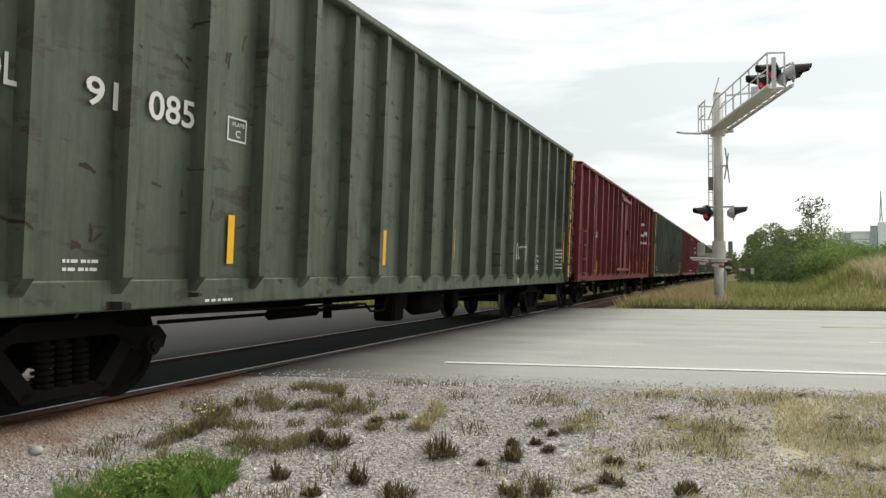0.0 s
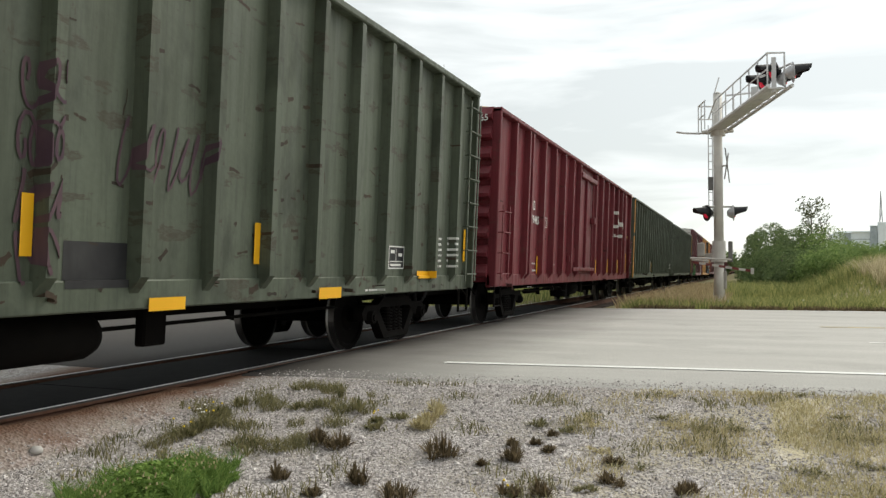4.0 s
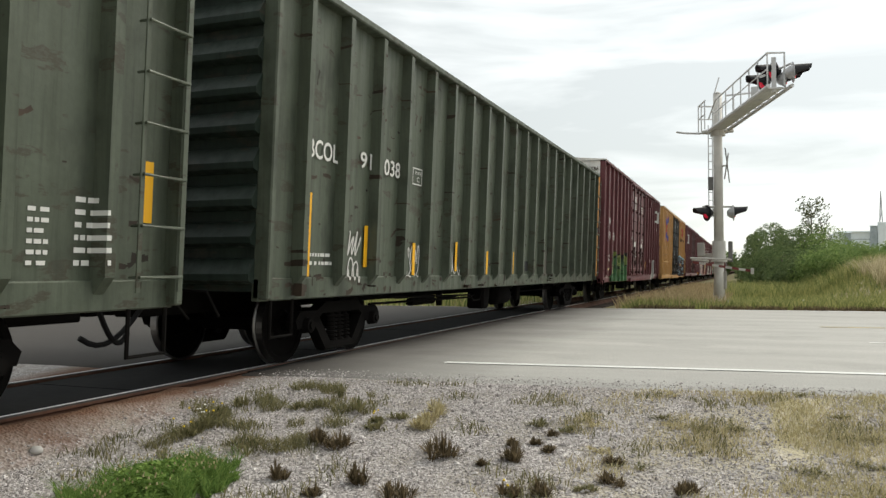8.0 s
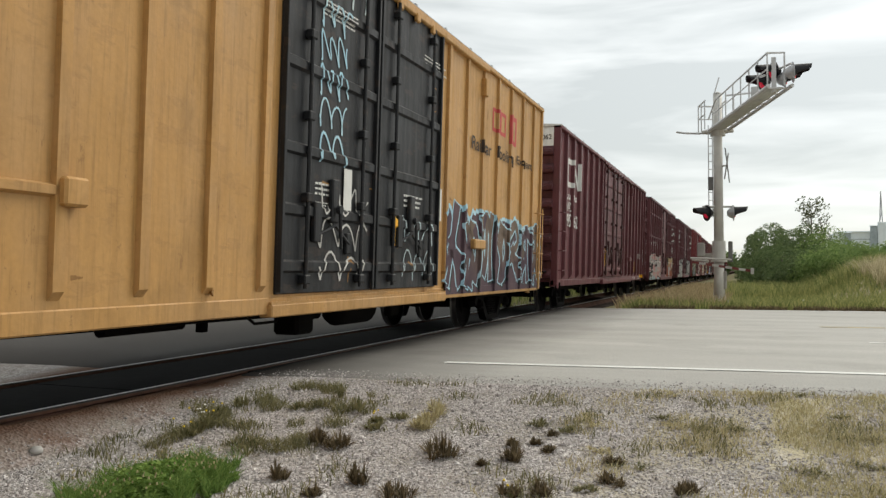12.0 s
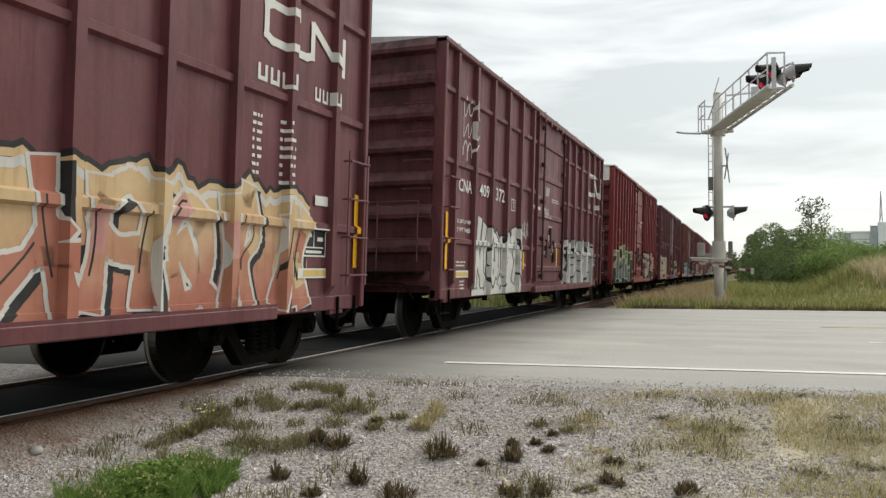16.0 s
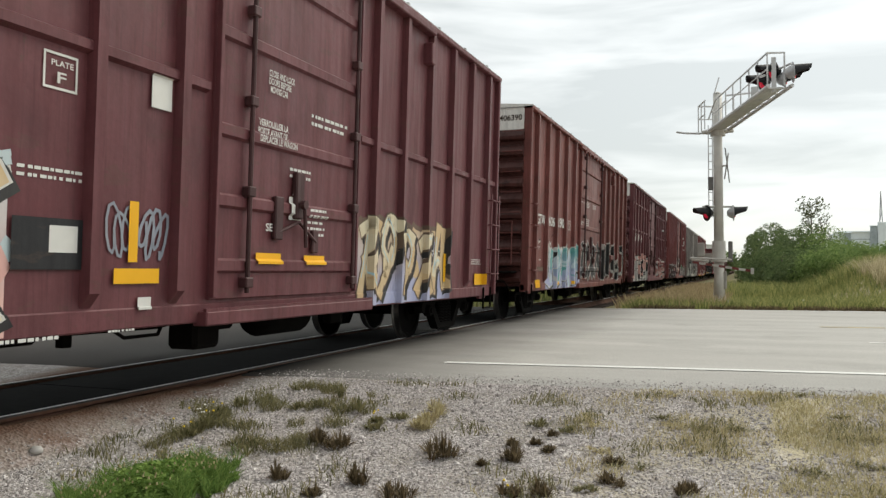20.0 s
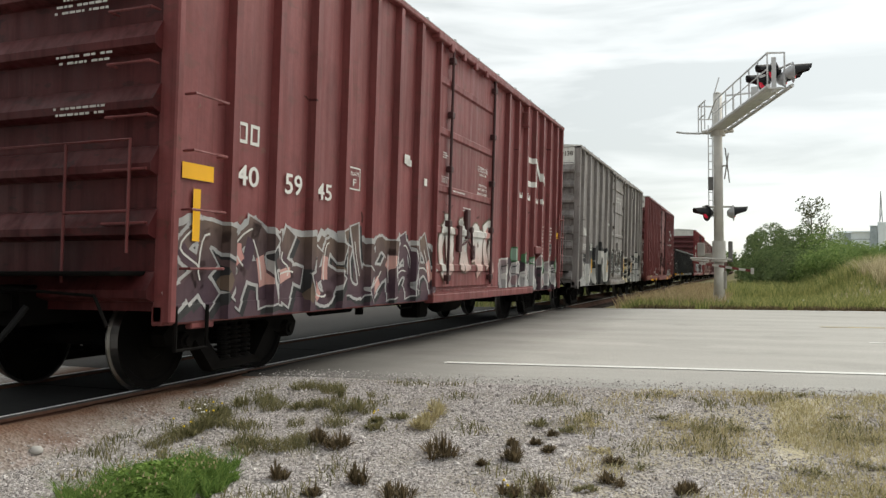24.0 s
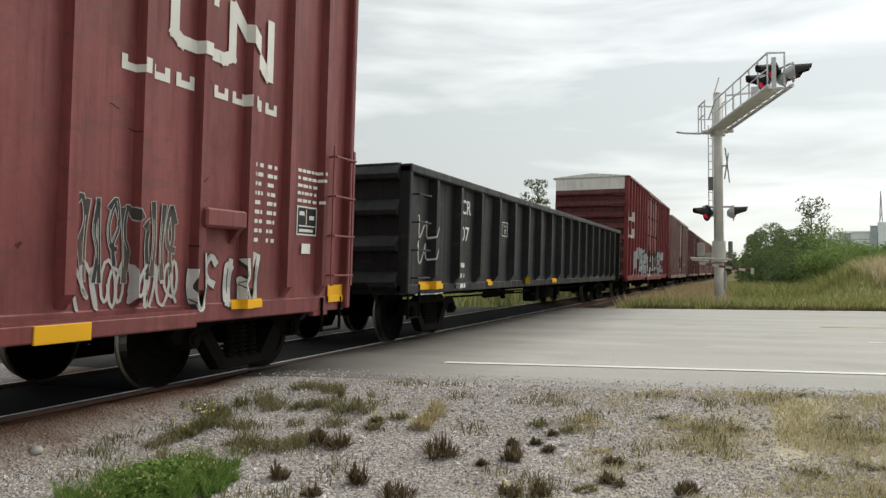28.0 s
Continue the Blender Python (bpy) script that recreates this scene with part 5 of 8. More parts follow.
def leaves(rnd, blobs, n, size):
    """Leaf clumps scattered over lumpy blobs (centre, radii)."""
    g = G()
    tot = sum(b[1][0] * b[1][2] for b in blobs)
    for c, r in blobs:
        for _ in range(int(n * r[0] * r[2] / tot)):
            v = Vector((rnd.gauss(0, 1), rnd.gauss(0, 1), rnd.gauss(0, 1))).normalized()
            k = 0.72 + 0.4 * rnd.random() ** 0.7
            p = Vector((c[0] + v.x * r[0] * k, c[1] + v.y * r[1] * k, c[2] + v.z * r[2] * k))
            a = Vector((rnd.gauss(0, 1), rnd.gauss(0, 1), rnd.gauss(0, 1))).normalized()
            b = a.orthogonal().normalized()
            s = size * (0.5 + rnd.random())
            m = p + b * s * 0.5
            q = a.cross(b) * s * 0.3
            g.add([p, m + q, p + b * s, m - q], [(0, 1, 2, 3)])
    return g


def tree(kind, x, y, h, w, label, rnd, mat=None, n=1500, size=0.3, trunk=0.12, bare=0.3):
    z0 = ground_z(x, y) - 0.05
    t = thing(kind, label, kind, (x, y, z0))
    g = G()
    g.ring((0, 0, 0), (0.04 * h * (rnd.random() - 0.5), 0, h * 0.55), trunk, trunk * 0.55, 8)
    g.ring((0, 0, h * 0.52), (0.03 * h * (rnd.random() - 0.5), 0.02, h * 0.96), trunk * 0.55, 0.015, 7)
    blobs = []
    k_n = 9 if kind == "bush" else 24
    for k in range(k_n):
        a = k * 2.4 + rnd.random()
        zz = h * (bare + (0.95 - bare) * (k + 0.5) / k_n)
        rr = w * 0.5 * (1.0 - 0.55 * abs((k + 0.5) / k_n - 0.4)) * (0.45 + 0.55 * rnd.random() if kind == "bush" else 0.15 + 0.9 * rnd.random())
        tip = Vector((math.cos(a) * rr, math.sin(a) * rr, min(h * 0.97, zz + 0.08 * h)))
        g.ring((0, 0, zz * 0.8), tip, trunk * (0.35 if kind == "bush" else 0.22), 0.008, 6)
        r = w * (0.13 + 0.13 * rnd.random()) * (1.15 if kind == "bush" else 0.5)
        blobs.append(((tip.x, tip.y, tip.z), (r * 1.1, r * 1.1, r * 0.85)))
        if kind == "bush":
            blobs.append(((tip.x * 0.6, tip.y * 0.6, tip.z * 0.5 + 0.1), (r * 1.2, r * 1.2, r)))
    part("trunk", g, BARK, t)
    part("crown", leaves(rnd, blobs, n, size), mat or LEAF, t, "uneven leafy crown")
    return t


def build_background():
    rnd = random.Random(11)
    spots = [(0.011, 76, 4.9, 2.0), (0.014, 72, 4.5, 2.2), (0.022, 68, 5.1, 3.0), (0.033, 62, 4.3, 3.4), (0.046, 60, 4.0, 3.4), (0.058, 58, 4.2, 3.6), (0.072, 61, 4.3, 3.6), (0.084, 57, 3.9, 3.4), (0.092, 52, 2.9, 3.0), (0.108, 50, 2.6, 3.0), (0.124, 50, 2.7, 3.0), (0.14, 52, 2.6, 3.0), (0.165, 54, 2.8, 3.4), (0.018, 54, 2.6, 3.0), (0.040, 51, 2.7, 3.2), (0.062, 48, 2.6, 3.2), (0.085, 46, 2.4, 3.0), (0.10, 44, 2.2, 2.8), (0.19, 56, 2.9, 3.4)]
    for k, y, top, w in spots:
        z = ground_z(k * y, y)
        tree("bush", k * y, y, max(0.9, (top - z - 0.17 * w) / 0.97), w, "dense dark green roadside bush", rnd, LEAF if k < 0.08 else LEAF_BRIGHT, 11000, 0.11, 0.07, 0.03)
    tree("tree", 4.75, 66, 5.7, 3.3, "slender thin-leaved young tree above the bushes", rnd, LEAF_PALE, 1300, 0.15, 0.06, 0.34)
    tree("tree", 2.6, 69, 4.6, 1.5, "slender thin-leaved young tree above the bushes", rnd, LEAF_PALE, 700, 0.15, 0.06, 0.4)
    for x, y, h in ((-18.5, 74, 10.2), (-16.2, 78, 10.0), (-14.3, 76, 9.8), (-20.5, 82, 9.2), (-13.2, 80, 9.0)):
        tree("tree", x, y, h, 3.4, "slender birch-like tree beyond the train", rnd, LEAF_PALE, 1700, 0.2, 0.12, 0.22)
    for k in range(16):
        tree("bush", -24 + 0.7 * k + rnd.random(), 95 + 8 * rnd.random(), 4.5 + 2 * rnd.random(), 6.0, "scrub along the railway fence", rnd, LEAF, 900, 0.5, 0.1, 0.05)
    for x, y, h in ((-1.6, 210, 5.0), (-4.5, 230, 6.0), (1.5, 190, 5.0), (4, 200, 5.5)):
        tree("tree", x, y, h, 7, "distant dark tree on the horizon", rnd, LEAF, 500, 0.8, 0.15, 0.1)

    def patch(n, fx, fy, h0, h1, w, lean):
        pts = []
        for _ in range(n):
            x, y = fx(), fy()
            pts.append((x, y, ground_z(x, y)))
        return blades(pts, h0, h1, w, lean, rnd)
    u = rnd.uniform
    def verge_pts(n, xa, xb, da, db):
        out = []
        for _ in range(n):
            x = u(xa, xb)
            y = road_far(max(-20, min(20, x))) + 0.3 + da + (db - da) * rnd.random() ** 1.3
            out.append((x, y, ground_z(x, y)))
        return out
    stuff("verge_grass", blades(verge_pts(30000, -3.6, 12, 0.0, 22), 0.12, 0.42, 0.013, 0.7, rnd), VERGE, "rough green and tan grass along the far verge", "grass")
    stuff("reeds", blades(verge_pts(8200, -3.9, -0.6, 1.2, 40), 0.2, 0.62, 0.014, 0.5, rnd), REED, "tall tan reeds beside the track", "reeds")
    bank = [(x, y, ground_z(x, y)) for x, y in ((u(4.4, 10.5), u(31, 42)) for _ in range(14000))]
    stuff("bank_grass", blades(bank, 0.25, 0.75, 0.013, 0.6, rnd), BANK_REED, "dry pale tan grass on the bank", "grass")
    weeds = [(x, y, ground_z(x, y)) for x, y in ((u(-1.0, 10), u(36, 54)) for _ in range(15000))]
    stuff("tall_weeds", blades(weeds, 0.3, 0.9, 0.016, 0.6, rnd), VERGE, "tall green weeds before the bushes", "weeds")
    fl = thing("white_litter", "small white scraps lying in the verge grass", "litter", (2.0, 31.5, ground_z(2.0, 31.5) + 0.2))
    part("scrap", G().cbox((-0.12, -0.05, 0), (0.05, 0.05, 0.05), 0.01), WHITE_FLOWER, fl)
    far_l = [(x, y, ground_z(x, y)) for x, y in ((u(-30, -8), u(25.5, 60)) for _ in range(9000))]
    stuff("field_grass", blades(far_l, 0.2, 0.6, 0.03, 0.5, rnd), VERGE, "rough grass beyond the track", "grass")


build_background()


def build_verge_edge():
    rnd = random.Random(31)
    pts = []
    for _ in range(4200):
        x = rnd.uniform(-3.4, 12)
        y = road_far(x) + 0.02 + 0.4 * rnd.random() ** 1.5
        if noise.noise((x * 1.3, 0, 8)) > -0.25:
            pts.append((x, y, ground_z(x, y)))
    stuff("edge_weeds", blades(pts, 0.04, 0.16, 0.012, 0.8, rnd), WEED, "dark low weeds along the road edge", "weeds")


build_verge_edge()


def build_shed():
    """A pale industrial building far behind the bushes."""
    CLAD = plain("pale_cladding", (0.80, 0.88, 0.94), 0.6, 0, 0.08, 3, 0.05)
    DARKW = plain("dark_shed_glass", (0.36, 0.42, 0.46), 0.3, 0, 0.15)
    b = thing("industrial_building", "pale flat-roofed industrial building behind bushes", "building", (13.5, 150, -0.3))
    part("wall", G().cbox((1.6, 0, 0), (34, 18, 7.9), 0.05), CLAD, b)
    part("roof_edge", G().cbox((1.4, -0.3, 7.9), (34.3, 18.3, 8.15), 0.05), CLAD, b)
    part("tall_bay", G().cbox((7.4, -0.5, 0), (34.0, -0.02, 9.6), 0.05), CLAD, b)
    for x, top in ((2.3, 7.8), (6.3, 8.9)):
        w = part("stair_bay", G().cbox((x, -0.4, 0), (x + 1.05, -0.02, top), 0.05), DARKW, b, "blue-grey glazed bay")
        part("bay_cap", G().cbox((x - 0.1, -0.5, top), (x + 1.15, -0.02, top + 0.15), 0.02), CLAD, w)
    for z in (5.4, 6.7):
        part("cladding_joint", G().box((3.4, -0.05, z), (6.3, -0.005, z + 0.12)), DARKW, b)
    p = thing("lattice_pylon", "thin grey pylon on the skyline", "pylon", (22.6, 158, -0.3))
    for a, c in ((-0.6, 0.0), (0.6, 0.0)):
        part("pylon_leg", G().pipe([(a, 0, 0), (c, 0, 15.5)], 0.09), SILVER, p)
    part("pylon_brace", G().pipe([(-0.35, 0, 6), (0.3, 0, 8), (-0.2, 0, 10), (0.12, 0, 12)], 0.05), SILVER, p)


build_shed()


def build_foreground():
    rnd = random.Random(23)
    u = rnd.uniform
    # loose stones
    g = G()
    vs, fs = g.v, g.f
    octa = [(1, 0, 0), (-1, 0, 0), (0, 1, 0), (0, -1, 0), (0, 0, 1), (0, 0, -0.6)]
    of = [(0, 2, 4), (2, 1, 4), (1, 3, 4), (3, 0, 4), (2, 0, 5), (1, 2, 5), (3, 1, 5), (0, 3, 5)]
    count = 0
    while count < 95000:
        y = 3.3 + 5.6 * rnd.random() ** 1.02
        x = u(-5.0, 2.9)
        if x < -1.22 * y - 0.1 or x > 0.22 * y + 0.5 or y > road_near(x) - 0.1 + 0.75 * rnd.random() ** 3 or x < -4.95 + 0.3 * rnd.random():
            continue
        if x > 0.2 and noise.noise((x * 0.9, y * 0.9, 7)) > 0.05 and rnd.random() < 0.75:
            continue
        count += 1
        s = 0.004 + 0.008 * rnd.random() ** 2 + (0.012 if rnd.random() < 0.015 else 0)
        z = (ground_z(x, y) if y < road_near(x) + 0.03 else -0.02) + s * 0.25
        c, d = math.cos(rnd.random() * 6.28), math.sin(rnd.random() * 6.28)
        k = [s * (0.7 + 0.6 * rnd.random()) for _ in range(6)]
        n = len(vs)
        for (a, b, e), q in zip(octa, k):
            vs.append((x + (a * c - b * d) * q, y + (a * d + b * c) * q, z + e * q * 0.75))
        fs += [(n + i, n + j, n + l) for i, j, l in of]
    stone = leaf_mat("pale_gravel_stone", (0.17, 0.150, 0.142), (0.66, 0.618, 0.598), False)
    stuff("loose_gravel", g, stone, "loose pale grey gravel stones", "gravel")
    rock = thing("white_stone", "single white stone lying on the gravel", "stone", (-4.82, 4.35, ground_z(-4.82, 4.35)))
    part("stone_body", G().lathe([(-0.02, 0.0), (0.0, 0.045), (0.025, 0.05), (0.045, 0.03), (0.05, 0.0)], 9, "z"), STRIPE_WHITE, rock, smooth=True)

    # bright grass patch
    pts = []
    while len(pts) < 11000:
        x, y = u(-4.7, -2.8), u(3.2, 5.0)
        if ((x + 3.42) / 0.36) ** 2 + ((y - 3.95) / 0.60) ** 2 + 1.3 * noise.noise((x * 3.4, y * 3.4, 1)) + 0.9 * noise.noise((x * 11, y * 11, 4)) + 0.9 * rnd.random() ** 3 < 1:
            pts.append((x, y, ground_z(x, y)))
    tall = [p for p in pts if noise.noise((p[0] * 6, p[1] * 6, 3)) > 0.0]
    low = [p for p in pts if noise.noise((p[0] * 6, p[1] * 6, 3)) <= 0.0]
    g = blades(low, 0.02, 0.10, 0.0032, 1.2, rnd)
    h = blades(tall, 0.05, 0.19, 0.0034, 1.0, rnd)
    g.add(h.v, h.f)
    stuff("grass_patch", g, GRASS, "bright green patch of fresh grass", "grass")

    # broad clover-like leaves in the patch, with pale heads
    g = G()
    for _ in range(7500):
        x, y, z = pts[rnd.randrange(len(pts))]
        d = ((x + 3.42) / 0.36) ** 2 + ((y - 3.95) / 0.60) ** 2
        c = Vector((x, y, z + max(0.03, 0.17 * (1.1 - d)) * (0.55 + 0.5 * rnd.random())))
        a = Vector((rnd.gauss(0, 1), rnd.gauss(0, 1), rnd.gauss(0, 0.5))).normalized() * u(0.008, 0.022)
        b = a.cross(Vector((rnd.gauss(0, 0.4), rnd.gauss(0, 0.4), 1))).normalized() * a.length * 0.6
        g.add([c - a, c + b, c + a, c - b], [(0, 1, 2, 3)])
    CLOVER = leaf_mat("clover_leaf", (0.09, 0.18, 0.035), (0.28, 0.40, 0.10))
    stuff("clover_leaves", g, CLOVER, "small bright clover leaves in the grass", "grass")
    g = G()
    for _ in range(150):
        x, y, z = pts[rnd.randrange(len(pts))]
        z += u(0.12, 0.2)
        g.ring((x, y, z), (x, y, z + 0.014), 0.006, 0.004, 5)
    stuff("pale_seed_heads", g, STRAW, "pale seed heads among the grass", "grass")
    turf = []
    while len(turf) < 15000:
        x, y = u(0.2, 3.4), u(5.2, 8.3)
        k = noise.noise((x * 1.1, y * 1.6, 12)) + 0.35 * noise.noise((x * 6, y * 6, 3)) + 0.18 * (x - 1.2) + 0.12 * (y - 7)
        if k > -0.25 + 0.85 * rnd.random() and y < road_near(x) - 0.1:
            turf.append((x, y, ground_z(x, y)))
    stuff("olive_turf", blades(turf, 0.012, 0.06, 0.0035, 1.1, rnd), OLIVE, "thin yellow-olive turf by the road", "grass")

    # sparse dry turf on the right
    pts = []
    while len(pts) < 34000:
        x, y = u(-1.6, 4.0), 3.6 + 4.8 * rnd.random()
        k = noise.noise((x * 1.5, y * 1.5, 2)) + 0.5 * noise.noise((x * 5, y * 5, 3)) + 0.3 * (x - 0.1)
        if k > -0.35 + 1.0 * rnd.random() and y < road_near(x) - 0.05:
            pts.append((x, y, ground_z(x, y)))
    stuff("dry_turf", blades(pts, 0.015, 0.07, 0.0035, 1.0, rnd), STRAW, "sparse dry straw-coloured turf", "grass")
    pts = []
    while len(pts) < 4200:
        x, y = u(-4.8, 2.9), 3.6 + 4.4 * rnd.random()
        k = noise.noise((x * 2.1, y * 2.1, 5))
        if k > 0.22 + 0.2 * rnd.random() and y < road_near(x) - 0.1 and x > -1.1 * y:
            pts.append((x, y, ground_z(x, y)))
    patch = []
    while len(patch) < 4200:
        x, y = u(-4.9, -2.6), u(4.5, 7.0)
        k = noise.noise((x * 4.2, y * 3.0, 9))
        if ((x + 3.8) / 0.85) ** 2 + ((y - 5.8) / 1.2) ** 2 < 1.0 and k > 0.12 + 0.15 * rnd.random():
            patch.append((x, y, ground_z(x, y)))
    stuff("brown_weeds", blades(patch, 0.02, 0.10, 0.003, 1.2, rnd), WEED_GREEN, "tangled olive-brown weeds by the rail", "weeds")
    stuff("thin_weeds", blades(pts, 0.02, 0.08, 0.004, 0.8, rnd), WEED_GREEN, "thin olive weeds in the gravel", "weeds")

    # single weeds
    def weed(x, y, h, w, n, mat, kind="weed", label="dark brown dock weed standing in gravel", flowers=None, upright=0.5):
        t = thing(kind, label, "plant", (x, y, ground_z(x, y)))
        r2 = random.Random(int((x + 9) * 1000 + y * 77))
        g = G()
        crowns = [(r2.gauss(0, 0.16) * w, r2.gauss(0, 0.16) * w, 0.55 + 0.45 * r2.random()) for _ in range(max(2, int(w / 0.05)))]
        for _ in range(int(n * 2.2)):
            ox, oy, k = crowns[r2.randrange(len(crowns))]
            a, rr = r2.random() * 6.283, w * 0.42 * r2.random() ** 0.9
            hh = h * k * (0.3 + 0.7 * r2.random()) * (1 - 0.6 * rr / (w * 0.5))
            bx, by = ox + math.cos(a) * rr * 0.25, oy + math.sin(a) * rr * 0.25
            tx, ty = ox + math.cos(a) * rr, oy + math.sin(a) * rr
            wd = 0.0025 + 0.006 * r2.random() ** 2
            z0 = hh * 0.35 * r2.random() - 0.01
            c, d = math.cos(a + 1.5), math.sin(a + 1.5)
            g.add([(bx - c * wd * 0.4, by - d * wd * 0.4, z0), (bx + c * wd * 0.4, by + d * wd * 0.4, z0), (bx * 0.5 + tx * 0.5 + c * wd, by * 0.5 + ty * 0.5 + d * wd, hh * 0.65), (tx, ty, hh), (bx * 0.5 + tx * 0.5 - c * wd, by * 0.5 + ty * 0.5 - d * wd, hh * 0.65)], [(0, 1, 2, 3, 4)])
        part("leaves", g, mat, t)
        if flowers:
            for _ in range(flowers[1]):
                f = G()
                a, rr = r2.random() * 6.283, w * 0.5 * r2.random() ** 0.5
                hz = h * (0.6 + 0.4 * r2.random())
                f.ring((math.cos(a) * rr, math.sin(a) * rr, hz), (math.cos(a) * rr, math.sin(a) * rr + 0.006, hz + 0.01), 0.01, 0.005, 6)
                part("blossom", f, flowers[0], t)

    for a, b, h, w in ((-2.01, 5.25, 0.2, 0.28), (-3.07, 5.34, 0.14, 0.22), (-2.84, 5.27, 0.16, 0.3), (-1.52, 5.33, 0.14, 0.2), (-1.62, 5.67, 0.08, 0.14), (-2.33, 4.57, 0.15, 0.16), (-2.86, 4.51, 0.12, 0.16), (-2.03, 4.41, 0.12, 0.24), (-1.16, 4.76, 0.1, 0.2), (-0.81, 5.08, 0.1, 0.18), (-0.34, 5.06, 0.11, 0.16), (-1.31, 5.65, 0.07, 0.15), (-1.69, 5.2, 0.05, 0.12), (-1.4, 5.99, 0.06, 0.13), (-1.46, 5.79, 0.06, 0.1), (-0.82, 5.5, 0.06, 0.16), (-1.32, 4.68, 0.1, 0.16), (-2.45, 4.26, 0.08, 0.14)):
        weed(a, b, h * 1.3, w * 1.25, 110, WEED)
    for a, b, h, w in ((-3.47, 4.96, 0.14, 0.4), (-3.39, 5.13, 0.1, 0.3), (-3.15, 6.26, 0.2, 0.36), (-3.51, 6.57, 0.24, 0.14), (-3.54, 6.25, 0.14, 0.3), (-3.73, 6.09, 0.12, 0.3), (-4.23, 6.05, 0.16, 0.3), (-1.55, 6.25, 0.08, 0.3), (-2.8, 5.76, 0.12, 0.3), (-0.95, 4.9, 0.06, 0.2), (-2.75, 6.1, 0.1, 0.3)):
        weed(a, b, h, w, 70, WEED_GREEN, "weed", "olive-green straggling weed on the gravel")
    for a, b, h, w, k in ((-4.13, 5.2, 0.14, 0.34, 3), (-4.17, 5.43, 0.17, 0.36, 3), (-4.2, 5.74, 0.14, 0.3, 2), (-2.88, 5.98, 0.1, 0.2, 3)):
        weed(a, b, h, w, 110, WEED_GREEN, "wildflower", "olive-green wildflower clump with yellow blossoms", (FLOWER, k))
    weed(-4.2, 5.51, 0.17, 0.3, 20, WEED_GREEN, "wildflower", "weed with small white blossoms", (WHITE_FLOWER, 5))
    weed(-1.33, 4.66, 0.1, 0.12, 12, WEED_GREEN, "wildflower", "tiny weed with a yellow blossom", (FLOWER, 2))
    for a, b in ((-2.44, 6.16), (-2.43, 5.87), (-2.47, 6.36)):
        weed(a, b, 0.17, 0.3, 90, STRAW, "grass_tuft", "tuft of straw-coloured dry grass")
    for a, b in ((-1.22, 6.55), (-1.1, 6.38), (-1.33, 6.19), (-0.61, 6.73), (-0.5, 6.51), (-0.68, 5.45), (-0.09, 6.56), (-0.99, 5.73), (0.1, 7.83), (0.48, 7.96), (-0.63, 7.58), (-0.33, 6.48), (0.72, 7.12), (0.84, 6.54), (0.4, 5.67), (0.72, 5.88)):
        weed(a, b, 0.055, 0.32, 55, STRAW if int(a * 50) % 2 else WEED_GREEN, "grass_tuft", "low tuft of dry grass and weed")


build_foreground()


# ---- paint, stencils and graffiti on the cars ----
TONES, FADES = {}, {}


def spray(name, a, b):
    """Sprayed paint: two tones, clouded and streaked."""
    m, t, bs = shader(name, 0.6)
    TONES[name] = (a, b)
    v = coords(t, spread=False)
    col = blend(t, ramp(t, noise_tex(t, v, 1.3, 4), [(0.35, 0.0), (0.65, 1.0)]), a, b)
    col = blend(t, ramp(t, noise_tex(t, coords(t, (6, 6, 0.6), spread=False), 2.0, 5), [(0.5, 0.0), (0.8, 0.45)]), col, tuple(c * 0.6 for c in a))
    t.links.new(col, bs.inputs["Base Color"])
    return m


WHITE_SPRAY = spray("white_spray", (0.50, 0.49, 0.46), (0.64, 0.63, 0.60))
SILVER_SPRAY = spray("silver_spray", (0.33, 0.33, 0.33), (0.48, 0.47, 0.46))
DARK_SPRAY = spray("black_spray", (0.018, 0.018, 0.02), (0.05, 0.05, 0.05))
PINK_SPRAY = spray("pink_spray", (0.62, 0.36, 0.33), (0.70, 0.46, 0.42))
ROSE_SPRAY = spray("rose_spray", (0.45, 0.22, 0.20), (0.58, 0.36, 0.32))
MAROON_SPRAY = spray("wine_spray", (0.16, 0.03, 0.04), (0.24, 0.05, 0.06))
RED_SPRAY = spray("red_spray", (0.45, 0.06, 0.06), (0.55, 0.10, 0.09))
BRICK_SPRAY = spray("rust_spray", (0.36, 0.13, 0.09), (0.46, 0.21, 0.15))
TAN_SPRAY = spray("tan_spray", (0.52, 0.37, 0.20), (0.60, 0.46, 0.28))
CREAM_SPRAY = spray("cream_spray", (0.62, 0.55, 0.38), (0.68, 0.62, 0.48))
OCHRE_SPRAY = spray("ochre_label", (0.55, 0.38, 0.10), (0.62, 0.46, 0.18))
YELLOW_SPRAY = spray("sand_yellow_spray", (0.62, 0.46, 0.20), (0.68, 0.54, 0.28))
PALE_LIME = spray("pale_lime_spray", (0.56, 0.55, 0.22), (0.62, 0.62, 0.34))
LIME_SPRAY = spray("moss_spray", (0.16, 0.20, 0.05), (0.24, 0.27, 0.08))
LEAF_SPRAY = spray("green_spray", (0.05, 0.14, 0.06), (0.09, 0.20, 0.09))
PALE_GREEN = spray("pale_green_spray", (0.26, 0.30, 0.19), (0.36, 0.39, 0.27))
DUSK_GREEN = spray("dusky_green_spray", (0.045, 0.095, 0.055), (0.075, 0.14, 0.085))
SLATE_SPRAY = spray("slate_spray", (0.22, 0.24, 0.29), (0.30, 0.32, 0.36))
TEAL_SPRAY = spray("teal_spray", (0.08, 0.28, 0.28), (0.16, 0.38, 0.35))
CYAN_SPRAY = spray("sky_blue_spray", (0.32, 0.55, 0.68), (0.45, 0.64, 0.72))
